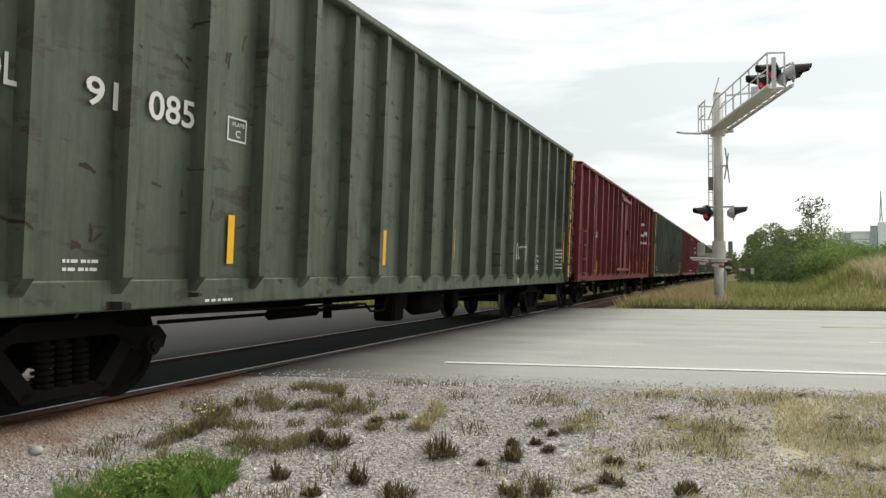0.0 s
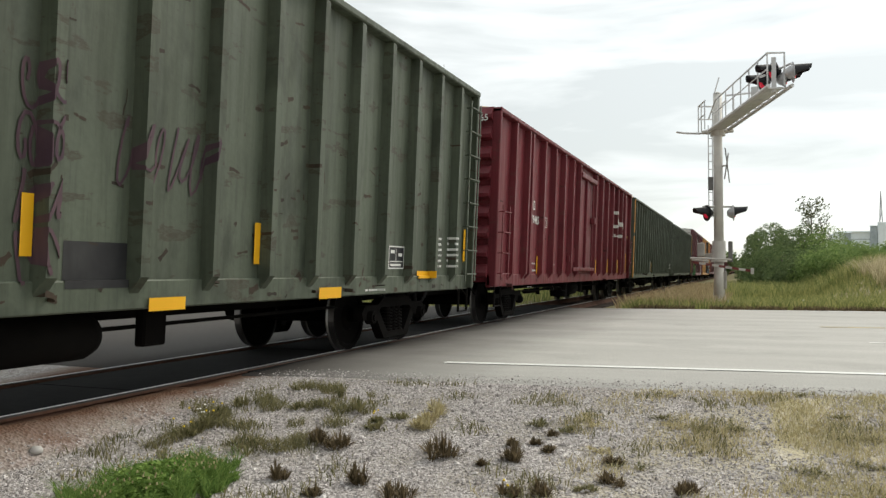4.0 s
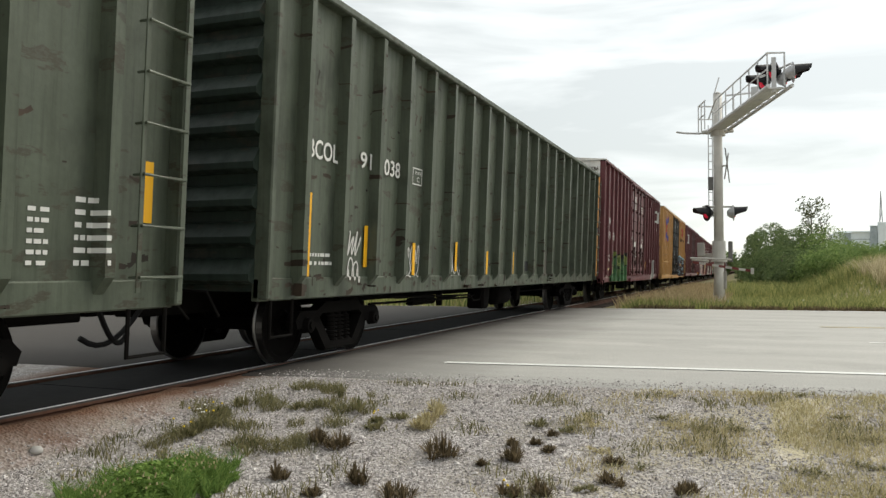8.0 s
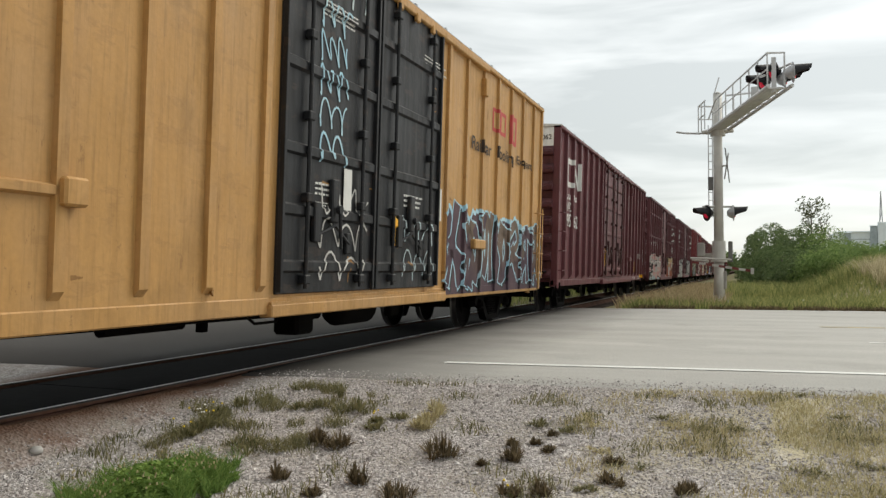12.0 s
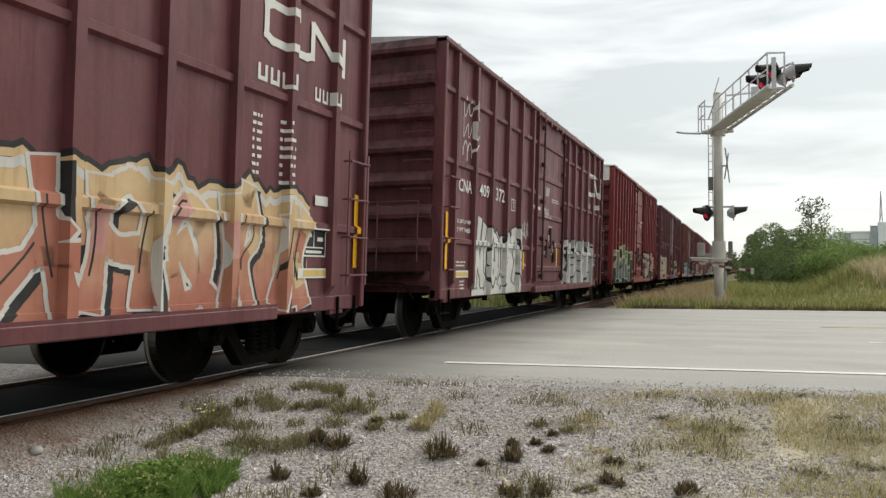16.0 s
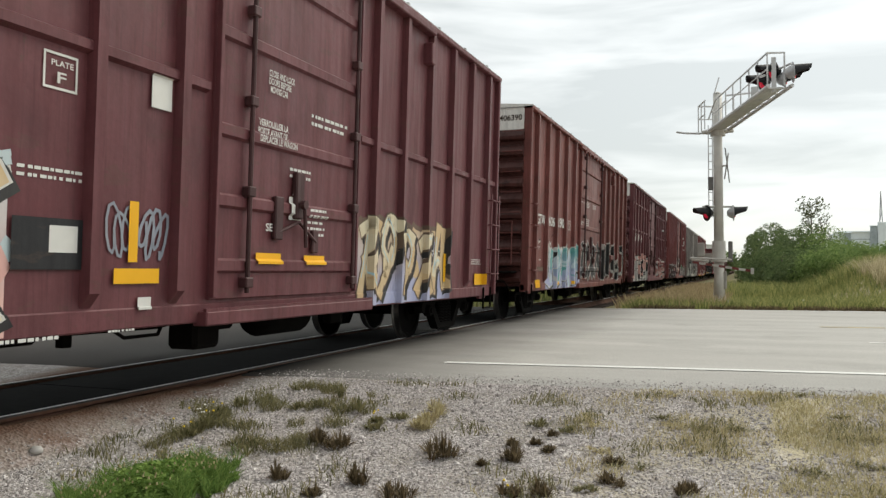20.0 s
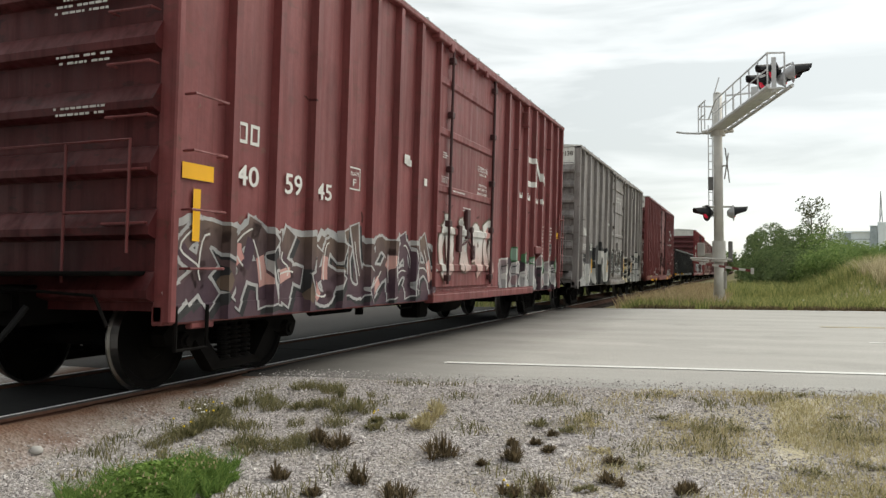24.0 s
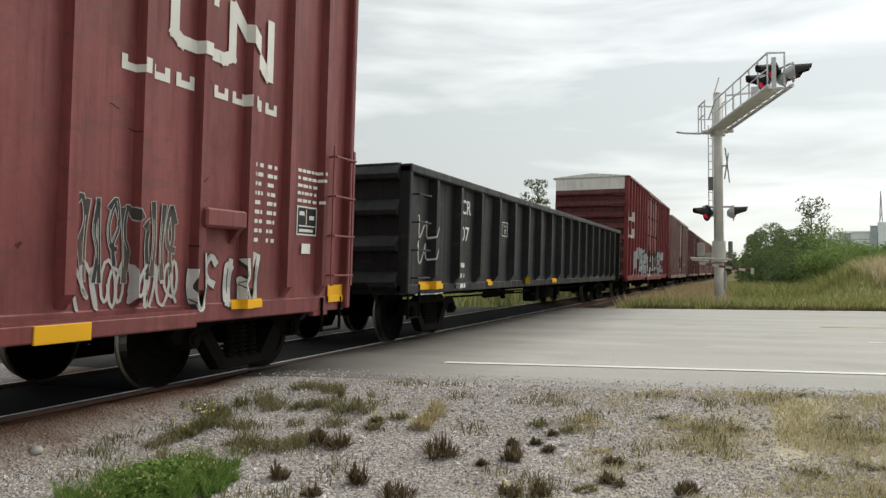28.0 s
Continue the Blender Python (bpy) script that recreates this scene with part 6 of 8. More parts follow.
ICE_SPRAY = spray("ice_blue_spray", (0.42, 0.52, 0.55), (0.52, 0.60, 0.62))
LILAC_SPRAY = spray("lilac_spray", (0.32, 0.34, 0.52), (0.44, 0.45, 0.58))
MAUVE_SPRAY = spray("mauve_spray", (0.25, 0.17, 0.18), (0.36, 0.27, 0.27))
MINT_SPRAY = spray("mint_spray", (0.24, 0.34, 0.27), (0.34, 0.44, 0.36))
PLUM_SPRAY = spray("plum_spray", (0.055, 0.03, 0.045), (0.10, 0.06, 0.07))
UMBER_SPRAY = spray("umber_spray", (0.10, 0.07, 0.05), (0.17, 0.12, 0.09))
BLUE_SPRAY = spray("blue_spray", (0.07, 0.09, 0.36), (0.10, 0.13, 0.42))
PALE_GREEN_PATCH = spray("rubbed_green_patch", (0.10, 0.105, 0.085), (0.14, 0.13, 0.11))
SCRAPE = spray("brown_scrape", (0.022, 0.018, 0.013), (0.062, 0.042, 0.028))
DARK_RUST = spray("dark_rust_scrape", (0.05, 0.012, 0.012), (0.08, 0.022, 0.018))
OCHRE_STAIN = spray("brown_stain", (0.26, 0.13, 0.045), (0.34, 0.19, 0.07))
PALE_PATCH = spray("pale_grey_patch", (0.42, 0.41, 0.39), (0.46, 0.45, 0.43))


def patch_paint(car, skin, y, z, w, h, mat):
    g = G()
    lift = {DARK_SPRAY: 0.0030, PALE_PATCH: 0.0026, PALE_GREEN_PATCH: 0.0026, DOOR_BLACK: 0.0195, LETTER: 0.0205}.get(mat, 0.0215)
    span = skin.panel(y + w / 2)
    if span and w < span[1] - span[0] and abs(y + w / 2 - (span[0] + span[1]) / 2) < (span[1] - span[0]):
        y = min(max(y, span[0]), span[1] - w)
    skin.lay(g, [(y, z), (y + w, z), (y + w, z + h), (y, z + h)], lift)
    part("painted_panel", g, mat, car, "small painted panel or notice")


def bar_poly(p, q, w0, w1):
    (y0, z0), (y1, z1) = p, q
    d = max(1e-6, math.hypot(y1 - y0, z1 - z0))
    ny, nz, ey, ez = -(z1 - z0) / d, (y1 - y0) / d, (y1 - y0) / d, (z1 - z0) / d
    return [(y0 + ny * w0 - ey * w0 * 0.6, z0 + nz * w0 - ez * w0 * 0.6), (y0 - ny * w0 - ey * w0 * 0.6, z0 - nz * w0 - ez * w0 * 0.6), (y1 - ny * w1 + ey * w1 * 0.6, z1 - nz * w1 + ez * w1 * 0.6), (y1 + ny * w1 + ey * w1 * 0.6, z1 + nz * w1 + ez * w1 * 0.6)]


def scrapes(car, skin, seed, L, n, mat=None):
    """Scratches and rubbed spots along a car's side."""
    rnd = random.Random(seed)
    g = G(True)
    for _ in range(n):
        y, z = rnd.uniform(0.3, L), 0.82 + 3.3 * rnd.random() ** 1.4
        a = rnd.choice((0.0, 0.0, 0.1, -0.15, 1.5, 0.7)) + rnd.uniform(-0.15, 0.15)
        step, wd = rnd.uniform(0.02, 0.055), rnd.uniform(0.005, 0.022) * (1.6 if z < 1.3 else 1.0)
        for k in range(rnd.randrange(1, 5)):
            y2, z2 = y + math.cos(a) * step, z + math.sin(a) * step
            skin.lay(g, bar_poly((y, z), (y2, z2), wd * rnd.uniform(0.5, 1.4), wd * rnd.uniform(0.3, 1.2)), 0.0016 + 0.00013 * (k + 3 * (_ % 4)))
            y, z, a = y2, z2, a + rnd.uniform(-0.35, 0.35)
    tagged(part("scrape", g, mat or SCRAPE, car, "rusty scratches"), kind="stuff")


def fade(low, high):
    """Sprayed paint that passes from one colour at the sill to another higher up."""
    if low is high:
        return low
    key = (low.name, high.name)
    if key not in FADES:
        (a, b), (c, d) = TONES[low.name], TONES[high.name]
        m, t, bs = shader(low.name + "_fading", 0.6)
        v = coords(t, spread=False)
        sep = t.nodes.new("ShaderNodeSeparateXYZ")
        t.links.new(v, sep.inputs[0])
        wob = t.nodes.new("ShaderNodeMath")
        wob.operation = "MULTIPLY_ADD"
        wob.inputs[1].default_value = 1.1
        t.links.new(noise_tex(t, v, 1.1, 4), wob.inputs[0])
        t.links.new(sep.outputs[2], wob.inputs[2])
        r = t.nodes.new("ShaderNodeMapRange")
        for k, q in (("From Min", 1.45), ("From Max", 2.25)):
            r.inputs[k].default_value = q
        t.links.new(wob.outputs[0], r.inputs["Value"])
        n = ramp(t, noise_tex(t, v, 2.6, 5), [(0.35, 0.0), (0.65, 1.0)])
        col = blend(t, r.outputs["Result"], blend(t, n, a, b), blend(t, n, c, d))
        col = blend(t, ramp(t, noise_tex(t, coords(t, (6, 6, 0.6), spread=False), 2.0, 5), [(0.52, 0.0), (0.8, 0.4)]), col, tuple(x * 0.5 for x in a))
        t.links.new(col, bs.inputs["Base Color"])
        FADES[key] = m
    return FADES[key]


# stroke forms for the sprayed pieces, in a unit cell; they stand for no letters
STROKES = (((-0.05, 0.0), (0.1, 0.45), (0.0, 1.0)), ((0.0, 0.95), (0.6, 1.05), (0.95, 0.7), (0.5, 0.45), (0.75, 0.2)), ((0.3, 0.6), (0.7, 0.25), (1.1, 0.0)),
           ((0.95, 0.85), (0.5, 1.02), (0.05, 0.75), (0.3, 0.45), (0.8, 0.4)), ((0.0, 0.3), (0.25, 0.0), (0.7, 0.02), (0.95, 0.4), (0.85, 0.75)), ((0.1, 0.0), (0.35, 0.55), (0.55, 1.1)),
           ((0.45, 1.05), (0.75, 0.55), (1.05, -0.05)), ((0.05, 0.35), (0.5, 0.42), (1.0, 0.25)), ((0.9, 0.0), (0.85, 0.5), (1.05, 1.0)), ((0.2, 0.1), (0.0, 0.55), (0.35, 0.95), (0.8, 0.8)),
           ((-0.1, 0.85), (0.4, 0.9), (0.5, 0.4), (0.2, 0.05)), ((0.55, 0.0), (0.4, 0.4), (0.75, 0.65), (0.6, 1.05)))


def graffiti(car, skin, y0, y1, z0, z1, clouds, fills, edge, accent, seed, n):
    """A sprayed piece: scalloped ground, fat outlined forms and highlights; without fills, thin scribbles. It spells nothing."""
    rnd = random.Random(seed)
    w, h = y1 - y0, z1 - z0
    layers = {}

    def put(mat, poly, lift):
        g = layers.setdefault(mat.name, (mat, G(True)))[1]
        poly = [(max(y0 - 0.1, min(y1 + 0.1, a)), max(z0, min(z1 + 0.25, b))) for a, b in poly]
        if max(p[0] for p in poly) - min(p[0] for p in poly) > 0.004 and max(p[1] for p in poly) - min(p[1] for p in poly) > 0.004:
            skin.lay(g, poly, lift + seed % 9 * 0.0004)

    def stroke(pts, widths, mat, lift):
        for k, (a, b, u, v) in enumerate(zip(pts, pts[1:], widths, widths[1:])):
            put(mat, bar_poly(a, b, u, v), lift + 0.0001 * (k % 4))

    def curve(pts, k=3):
        """Rounds a stroke's corners."""
        out = [pts[0]]
        for i in range(len(pts) - 1):
            p0, p1, p2, p3 = pts[max(0, i - 1)], pts[i], pts[i + 1], pts[min(len(pts) - 1, i + 2)]
            for j in range(1, k + 1):
                t = j / k
                out.append(tuple(0.5 * (2 * b + (c - a) * t + (2 * a - 5 * b + 4 * c - d) * t * t + (3 * b - a - 3 * c + d) * t ** 3) for a, b, c, d in zip(p0, p1, p2, p3)))
        return out
    if not fills and not clouds:
        rows = max(1, min(6, round(h / 0.42)))
        for r in range(rows):
            zc, hh = z0 + h * (r + 0.5) / rows, 0.5 * h / rows
            for c in range(max(1, n // 2)):
                a0, ww = y0 + w * c / max(1, n // 2), w / max(1, n // 2)
                f1, f2 = rnd.uniform(14, 22), rnd.uniform(0, 6.28)
                pts = []
                for k in range(34):
                    t = k / 33
                    amp = hh * (0.45 + 0.5 * abs(math.sin(5.1 * t + f2)))
                    pts.append((a0 + ww * (0.06 + 0.85 * t) + 0.28 * hh * math.sin(f1 * t * 1.03 + 1.3), zc + amp * math.sin(f1 * t + f2)))
                stroke(pts, [0.011 + 0.005 * rnd.random()] * len(pts), edge, 0.008 + 0.0006 * r)
        for mat, g in layers.values():
            tagged(part("graffiti", g, mat, car, "thin sprayed scribble"), kind="stuff")
        return
    # ground with a scalloped, pointed upper edge
    lumps = [(y0 + w * (i + 0.5) / (n * 2) + rnd.uniform(-0.15, 0.15) * w / n, rnd.uniform(0.72, 1.0)) for i in range(n * 2)]

    def top(y):
        reach = 0.75 * w / n
        k = max(q * max(0.0, 1 - (abs(y - c) / reach) ** 2) for c, q in lumps)
        return z0 + h * (0.42 + 0.54 * k + 0.09 * noise.noise((y * 7.0, seed, 0)) + 0.05 * noise.noise((y * 21.0, seed, 4)))
    if clouds:
        m = max(10, int(w / 0.07))
        ys = [y0 + w * i / m for i in range(m + 1)]
        for i, (a, b) in enumerate(zip(ys, ys[1:])):
            put(fade(clouds[-1], clouds[0]), [(a, z0), (b, z0), (b, top(b)), (a, top(a))], 0.0030)
        for off, wd, mat in ((0.0, 0.035, edge), (0.07, 0.03, clouds[0]), (0.12, 0.022, accent or edge)):
            if h > 0.8 and (off == 0 or len(clouds) == 3):
                stroke([(y, top(y) + off) for y in ys], [wd] * len(ys), mat, 0.0046 + off * 0.01)
        for i in range(n * 3):
            mat = clouds[rnd.randrange(len(clouds))]
            cy, cz, rr = y0 + w * rnd.random(), z0 + h * rnd.uniform(0.1, 0.6), h * rnd.uniform(0.08, 0.2)
            put(mat, [(cy + rr * rnd.uniform(0.5, 1.1) * math.cos(0.785 * a), cz + rr * rnd.uniform(0.5, 1.1) * math.sin(0.785 * a)) for a in range(8)], 0.0034 + 0.00003 * i)
    if not fills:
        for i in range(n * 3):
            cy, cz = y0 + w * rnd.random(), z0 + h * rnd.uniform(0.1, 0.8)
            stroke(curve([(cy, cz), (cy + 0.1 * rnd.uniform(-1, 1), cz + 0.1), (cy + 0.14 * rnd.uniform(-1, 1), cz + 0.2)]), [0.015] * 7, DARK_SPRAY, 0.009)
    n = int(n * 1.3 + 0.5)
    cell = w / n
    body = fade(fills[0], fills[-1]) if fills else None
    if fills:
        rim = min(0.036, cell * 0.045)
        for i in range(n):
            base, tall = z0 + h * rnd.uniform(0.03, 0.12), h * rnd.uniform(0.68, 0.84)
            skew, left, wide = rnd.uniform(-0.12, 0.22), y0 + cell * (i + 0.02), cell * rnd.uniform(0.9, 1.06)
            fat = min(cell * 0.13, h * 0.12) * rnd.uniform(0.8, 1.15)
            flip = rnd.random() < 0.5
            stems = []
            for form in rnd.sample(STROKES, 3 if cell > 0.55 else 2):
                pts = [(left + wide * (0.14 + 0.72 * ((1 - a if flip else a) + rnd.uniform(-0.05, 0.05))) + skew * tall * (b - 0.5) * 0.5, base + fat + (tall - fat) * (b + rnd.uniform(-0.04, 0.04))) for a, b in form]
                pts = curve(pts, 4)
                stems.append((pts, [fat * (1.15 - 0.4 * math.sin(math.pi * k / (len(pts) - 1)) + 0.12 * (rnd.random() - 0.5)) for k in range(len(pts))]))
            lift = 0.0064 + 0.003 * (i % 2)
            tone = body if rnd.random() < 0.8 else fills[rnd.randrange(len(fills))]
            for pts, prof in stems:
                if clouds:
                    stroke([(a + 0.06, b - 0.05) for a, b in pts], [q + rim for q in prof], DARK_SPRAY if edge is not DARK_SPRAY else clouds[-1], 0.0052)
            for pts, prof in stems:
                stroke(pts, [q + rim for q in prof], edge, lift)
            for pts, prof in stems:
                stroke(pts, prof, tone, lift + 0.0008)
            # second tone low in the letter, and shine lines
            for pts, prof in stems:
                k = len(pts) // 2
                if len(fills) > 1 and rnd.random() < 0.6:
                    stroke(pts[k:k + 3], [q * 0.9 for q in prof[k:k + 3]], fills[rnd.randrange(len(fills))], lift + 0.0014)
                if accent and rnd.random() < 0.75:
                    stroke([(a - 0.45 * q, b + 0.25 * q) for (a, b), q in zip(pts, prof)][k - k // 2:k + k // 2 + 1], [fat * 0.1] * (2 * (k // 2) + 1), accent, lift + 0.002)
    for mat, g in layers.values():
        tagged(part("graffiti", g, mat, car, "sprayed graffiti colour"), kind="stuff")


def bubble(car, skin, y, z, ry, rz, fill, edge, seed, marks=3):
    """One sprayed bubble with a dark outline and a few loose lines in it."""
    rnd = random.Random(seed)
    g, e = G(True), G(True)
    rim = []
    for i in range(24):
        a = 2 * math.pi * i / 24
        c, d = math.cos(a), math.sin(a)
        rim.append((y + ry * math.copysign(abs(c) ** 0.75, c), z + rz * math.copysign(abs(d) ** 0.75, d)))
    lift = 0.0068 + 0.0007 * (seed % 4)
    skin.lay(g, rim, lift)
    lines = [(p, q, 0.016) for p, q in zip(rim, rim[1:] + rim[:1])]
    for _ in range(marks):
        cy, cz, f = y + ry * rnd.uniform(-0.4, 0.4), z + rz * rnd.uniform(-0.5, 0.4), rnd.uniform(0, 6.28)
        arc = [(cy + 0.42 * ry * math.cos(f + 0.6 * i), cz + 0.36 * rz * math.sin(f + 0.55 * i)) for i in range(7)]
        lines += [(p, q, 0.010) for p, q in zip(arc, arc[1:])]
    for i, (p, q, w) in enumerate(lines):
        skin.lay(e, bar_poly(p, q, w, w), lift + 0.0022 + 0.00008 * (i % 5))
    for mat, geo in ((fill, g), (edge, e)):
        tagged(part("graffiti", geo, mat, car, "sprayed bubble form"), kind="stuff")


def cross_emblem(car, skin, ya, za, yb, zb):
    """A crossed-rails emblem in red and blue strips."""
    for mat, dy in ((RED_SPRAY, 0.0), (BLUE_SPRAY, 0.22)):
        g = G()
        m = ((ya + yb) / 2, (za + zb) / 2)
        skin.lay(g, bar_poly((ya + dy, za), (yb - 0.25 + dy * 0.6, zb), 0.11, 0.11), 0.006 + 0.002 * (dy > 0))
        skin.lay(g, bar_poly((ya + dy, zb), (yb - 0.25 + dy * 0.6, za), 0.11, 0.11), 0.007 + 0.002 * (dy > 0))
        part("emblem", g, mat, car, "coloured crossed strips")


c, _, k = TRAIN[0]
lettering(c, k, "OL", 1.45, 2.32, 0.22, 0.3)
lettering(c, k, "91", 2.27, 2.33, 0.22, 0.32)
lettering(c, k, "085", 2.82, 2.34, 0.24, 0.57)
frame_box(c, k, 3.85, 2.33, 0.3, 0.23, letter="C")
bars(c, k, 2.0, 1.1, 0.38, 0.12, 2, None, 4)
bars(c, k, 3.59, 0.82, 0.47, 0.06, 1, None, 5)
for r in [(3.88, 1.17, 0.14, 0.46), (7.26, 1.18, 0.22, 0.47), (9.97, 1.31, 0.22, 0.48), (12.71, 1.27, 0.24, 0.5)]:
    reflector(c, k, *r)
for r in [(16.16, 1.21, 0.09, 0.44), (18.52, 1.32, 0.26, 0.83)]:
    reflector(c, k, *r)
frame_box(c, k, 15.62, 1.13, 0.53, 0.33, grid=True)
bars(c, k, 17.38, 1.15, 0.21, 0.45, 6, None, 9)
bars(c, k, 17.75, 1.16, 0.24, 0.55, 6, None, 10)
graffiti(c, k, 13.99, 14.45, 1.3, 1.7, (), (), WHITE_SPRAY, None, 11, 2)
patch_paint(c, k, 14.19, 0.84, 0.13, 0.12, PALE_PATCH)
scrapes(c, k, 301, 18.6, 210)
c, _, k = TRAIN[1]
reflector(c, k, 18.27, 0.97, 0.1, 0.85)
patch_paint(c, k, 18.45, 2.44, 0.4, 0.08, OCHRE_SPRAY)
scrapes(c, k, 305, 18.6, 60, DARK_RUST)
block_marks(c, k, 2, 2.98, 2.51, 0.2, 0.4)
lettering(c, k, "879267", 2.83, 2.19, 0.19, 0.88)
frame_box(c, k, 4.28, 2.16, 0.28, 0.24, letter="C")
for r in [(1.2, 1.01, 0.1, 0.86), (3.7, 0.97, 0.1, 0.48), (5.93, 0.96, 0.1, 0.43), (10.62, 1.0, 0.1, 0.44), (12.91, 0.98, 0.1, 0.51), (15.19, 1.01, 0.1, 0.49)]:
    reflector(c, k, *r)
bars(c, k, 2.75, 1.26, 0.3, 0.07, 1, None, 71)
bars(c, k, 3.25, 1.26, 0.32, 0.06, 1, None, 72)
bars(c, k, 2.75, 1.09, 0.23, 0.09, 1, None, 73)
bars(c, k, 3.25, 1.1, 0.32, 0.08, 1, None, 74)
bars(c, k, 5.11, 1.25, 0.48, 0.07, 2, None, 75)
bars(c, k, 2.75, 0.74, 0.6, 0.02, 1, None, 76)
worm(c, k, 14.75, 2.7, 0.6, 1.86)
block_marks(c, k, 3, 14.64, 2.36, 0.14, 0.74)
block_marks(c, k, 4, 15.73, 2.37, 0.15, 0.84)
frame_box(c, k, 15.77, 1.17, 0.49, 0.31, grid=True)
bars(c, k, 8.99, 1.26, 0.48, 0.1, 2, None, 81)
bars(c, k, 17.42, 1.76, 0.42, 0.36, 5, None, 82)
bars(c, k, 15.61, 0.74, 0.66, 0.04, 1, None, 83)
c, _, k = TRAIN[2]
lettering(c, k, "BCOL", 1.0, 2.34, 0.24, 0.65)
lettering(c, k, "91", 2.16, 2.37, 0.2, 0.33)
lettering(c, k, "078", 2.82, 2.36, 0.2, 0.51)
frame_box(c, k, 3.82, 2.33, 0.31, 0.27, letter="C")
for r in [(2.14, 1.26, 0.18, 0.46), (9.54, 1.2, 0.22, 0.43), (12.26, 1.17, 0.28, 0.41), (2.71, 0.98, 0.51, 0.12), (5.36, 0.77, 0.51, 0.11), (8.08, 0.76, 0.52, 0.13), (10.82, 0.77, 0.45, 0.11), (13.58, 0.78, 0.53, 0.13)]:
    reflector(c, k, *r)
bars(c, k, 1.01, 1.3, 0.57, 0.08, 1, None, 16)
bars(c, k, 1.01, 1.15, 0.57, 0.09, 1, None, 17)
bars(c, k, 1.89, 1.13, 0.4, 0.12, 2, None, 18)
for r in [(15.19, 1.13, 0.14, 0.45), (16.51, 0.99, 0.46, 0.11), (18.5, 1.27, 0.16, 0.55)]:
    reflector(c, k, *r)
frame_box(c, k, 15.66, 1.13, 0.52, 0.32, grid=True)
bars(c, k, 17.37, 1.16, 0.17, 0.52, 6, None, 21)
bars(c, k, 17.79, 1.16, 0.2, 0.55, 6, None, 22)
bars(c, k, 14.79, 0.84, 0.45, 0.06, 1, None, 23)
patch_paint(c, k, 10.19, 0.97, 0.63, 0.35, DARK_SPRAY)
graffiti(c, k, 9.53, 9.92, 1.0, 2.6, (), (), PLUM_SPRAY, None, 21, 1)
graffiti(c, k, 10.43, 11.6, 1.75, 2.35, (), (), PLUM_SPRAY, None, 22, 4)
scrapes(c, k, 302, 18.6, 210)
c, _, k = TRAIN[3]
reflector(c, k, 18.27, 0.97, 0.1, 0.85)
patch_paint(c, k, 18.45, 2.44, 0.4, 0.08, OCHRE_SPRAY)
scrapes(c, k, 306, 18.6, 60, DARK_RUST)
scrapes(c, k, 305, 18.6, 60, DARK_RUST)
block_marks(c, k, 2, 2.98, 2.51, 0.2, 0.4)
lettering(c, k, "879465", 2.83, 2.19, 0.19, 0.88)
frame_box(c, k, 4.28, 2.16, 0.28, 0.24, letter="C")
for r in [(1.2, 1.01, 0.1, 0.86), (3.7, 0.97, 0.1, 0.48), (5.93, 0.96, 0.1, 0.43), (10.62, 1.0, 0.1, 0.44), (12.91, 0.98, 0.1, 0.51), (15.19, 1.01, 0.1, 0.49)]:
    reflector(c, k, *r)
bars(c, k, 2.75, 1.26, 0.3, 0.07, 1, None, 71)
bars(c, k, 3.25, 1.26, 0.32, 0.06, 1, None, 72)
bars(c, k, 2.75, 1.09, 0.23, 0.09, 1, None, 73)
bars(c, k, 3.25, 1.1, 0.32, 0.08, 1, None, 74)
bars(c, k, 5.11, 1.25, 0.48, 0.07, 2, None, 75)
bars(c, k, 2.75, 0.74, 0.6, 0.02, 1, None, 76)
worm(c, k, 14.75, 2.7, 0.6, 1.86)
block_marks(c, k, 3, 14.64, 2.36, 0.14, 0.74)
block_marks(c, k, 4, 15.73, 2.37, 0.15, 0.84)
frame_box(c, k, 15.77, 1.17, 0.49, 0.31, grid=True)
bars(c, k, 8.99, 1.26, 0.48, 0.1, 2, None, 81)
bars(c, k, 17.42, 1.76, 0.42, 0.36, 5, None, 82)
bars(c, k, 15.61, 0.74, 0.66, 0.04, 1, None, 83)
c, _, k = TRAIN[4]
# a post cut short over a rubbed repair plate
for p in c.children:
    if p.name.startswith("side_post") and abs(p.location.y - 7.04) < 0.2:
        p.data = rib_mesh(1.55, 4.15, GREEN)
        p.data.materials.append(GREEN)
part("repair_plate", G().cbox((SKIN - 0.01, 6.55, 1.04), (SKIN + 0.03, 7.62, 1.54), 0.01), PALE_PLATE, c, "rubbed grey-green repair plate")
reflector(c, k, 11.9, 1.08, 0.1, 0.47)
patch_paint(c, k, 10.2, 1.11, 0.5, 0.25, DUSK_GREEN)
lettering(c, k, "BCOL", 1.28, 2.33, 0.22, 0.65)
lettering(c, k, "91", 2.45, 2.34, 0.22, 0.3)
lettering(c, k, "059", 3.03, 2.36, 0.22, 0.53)
frame_box(c, k, 4.07, 2.33, 0.28, 0.24, letter="C")
lettering(c, k, "D LMT 162200", 1.23, 1.27, 0.08, 0.66)
lettering(c, k, "T. WT. 57300", 1.23, 1.13, 0.09, 0.65)
bars(c, k, 2.16, 1.18, 0.23, 0.07, 1, None, 30)
for r in [(3.89, 1.12, 0.14, 0.46), (5.78, 0.99, 0.16, 0.46), (7.78, 1.08, 0.21, 0.47), (9.44, 1.02, 0.21, 0.42)]:
    reflector(c, k, *r)
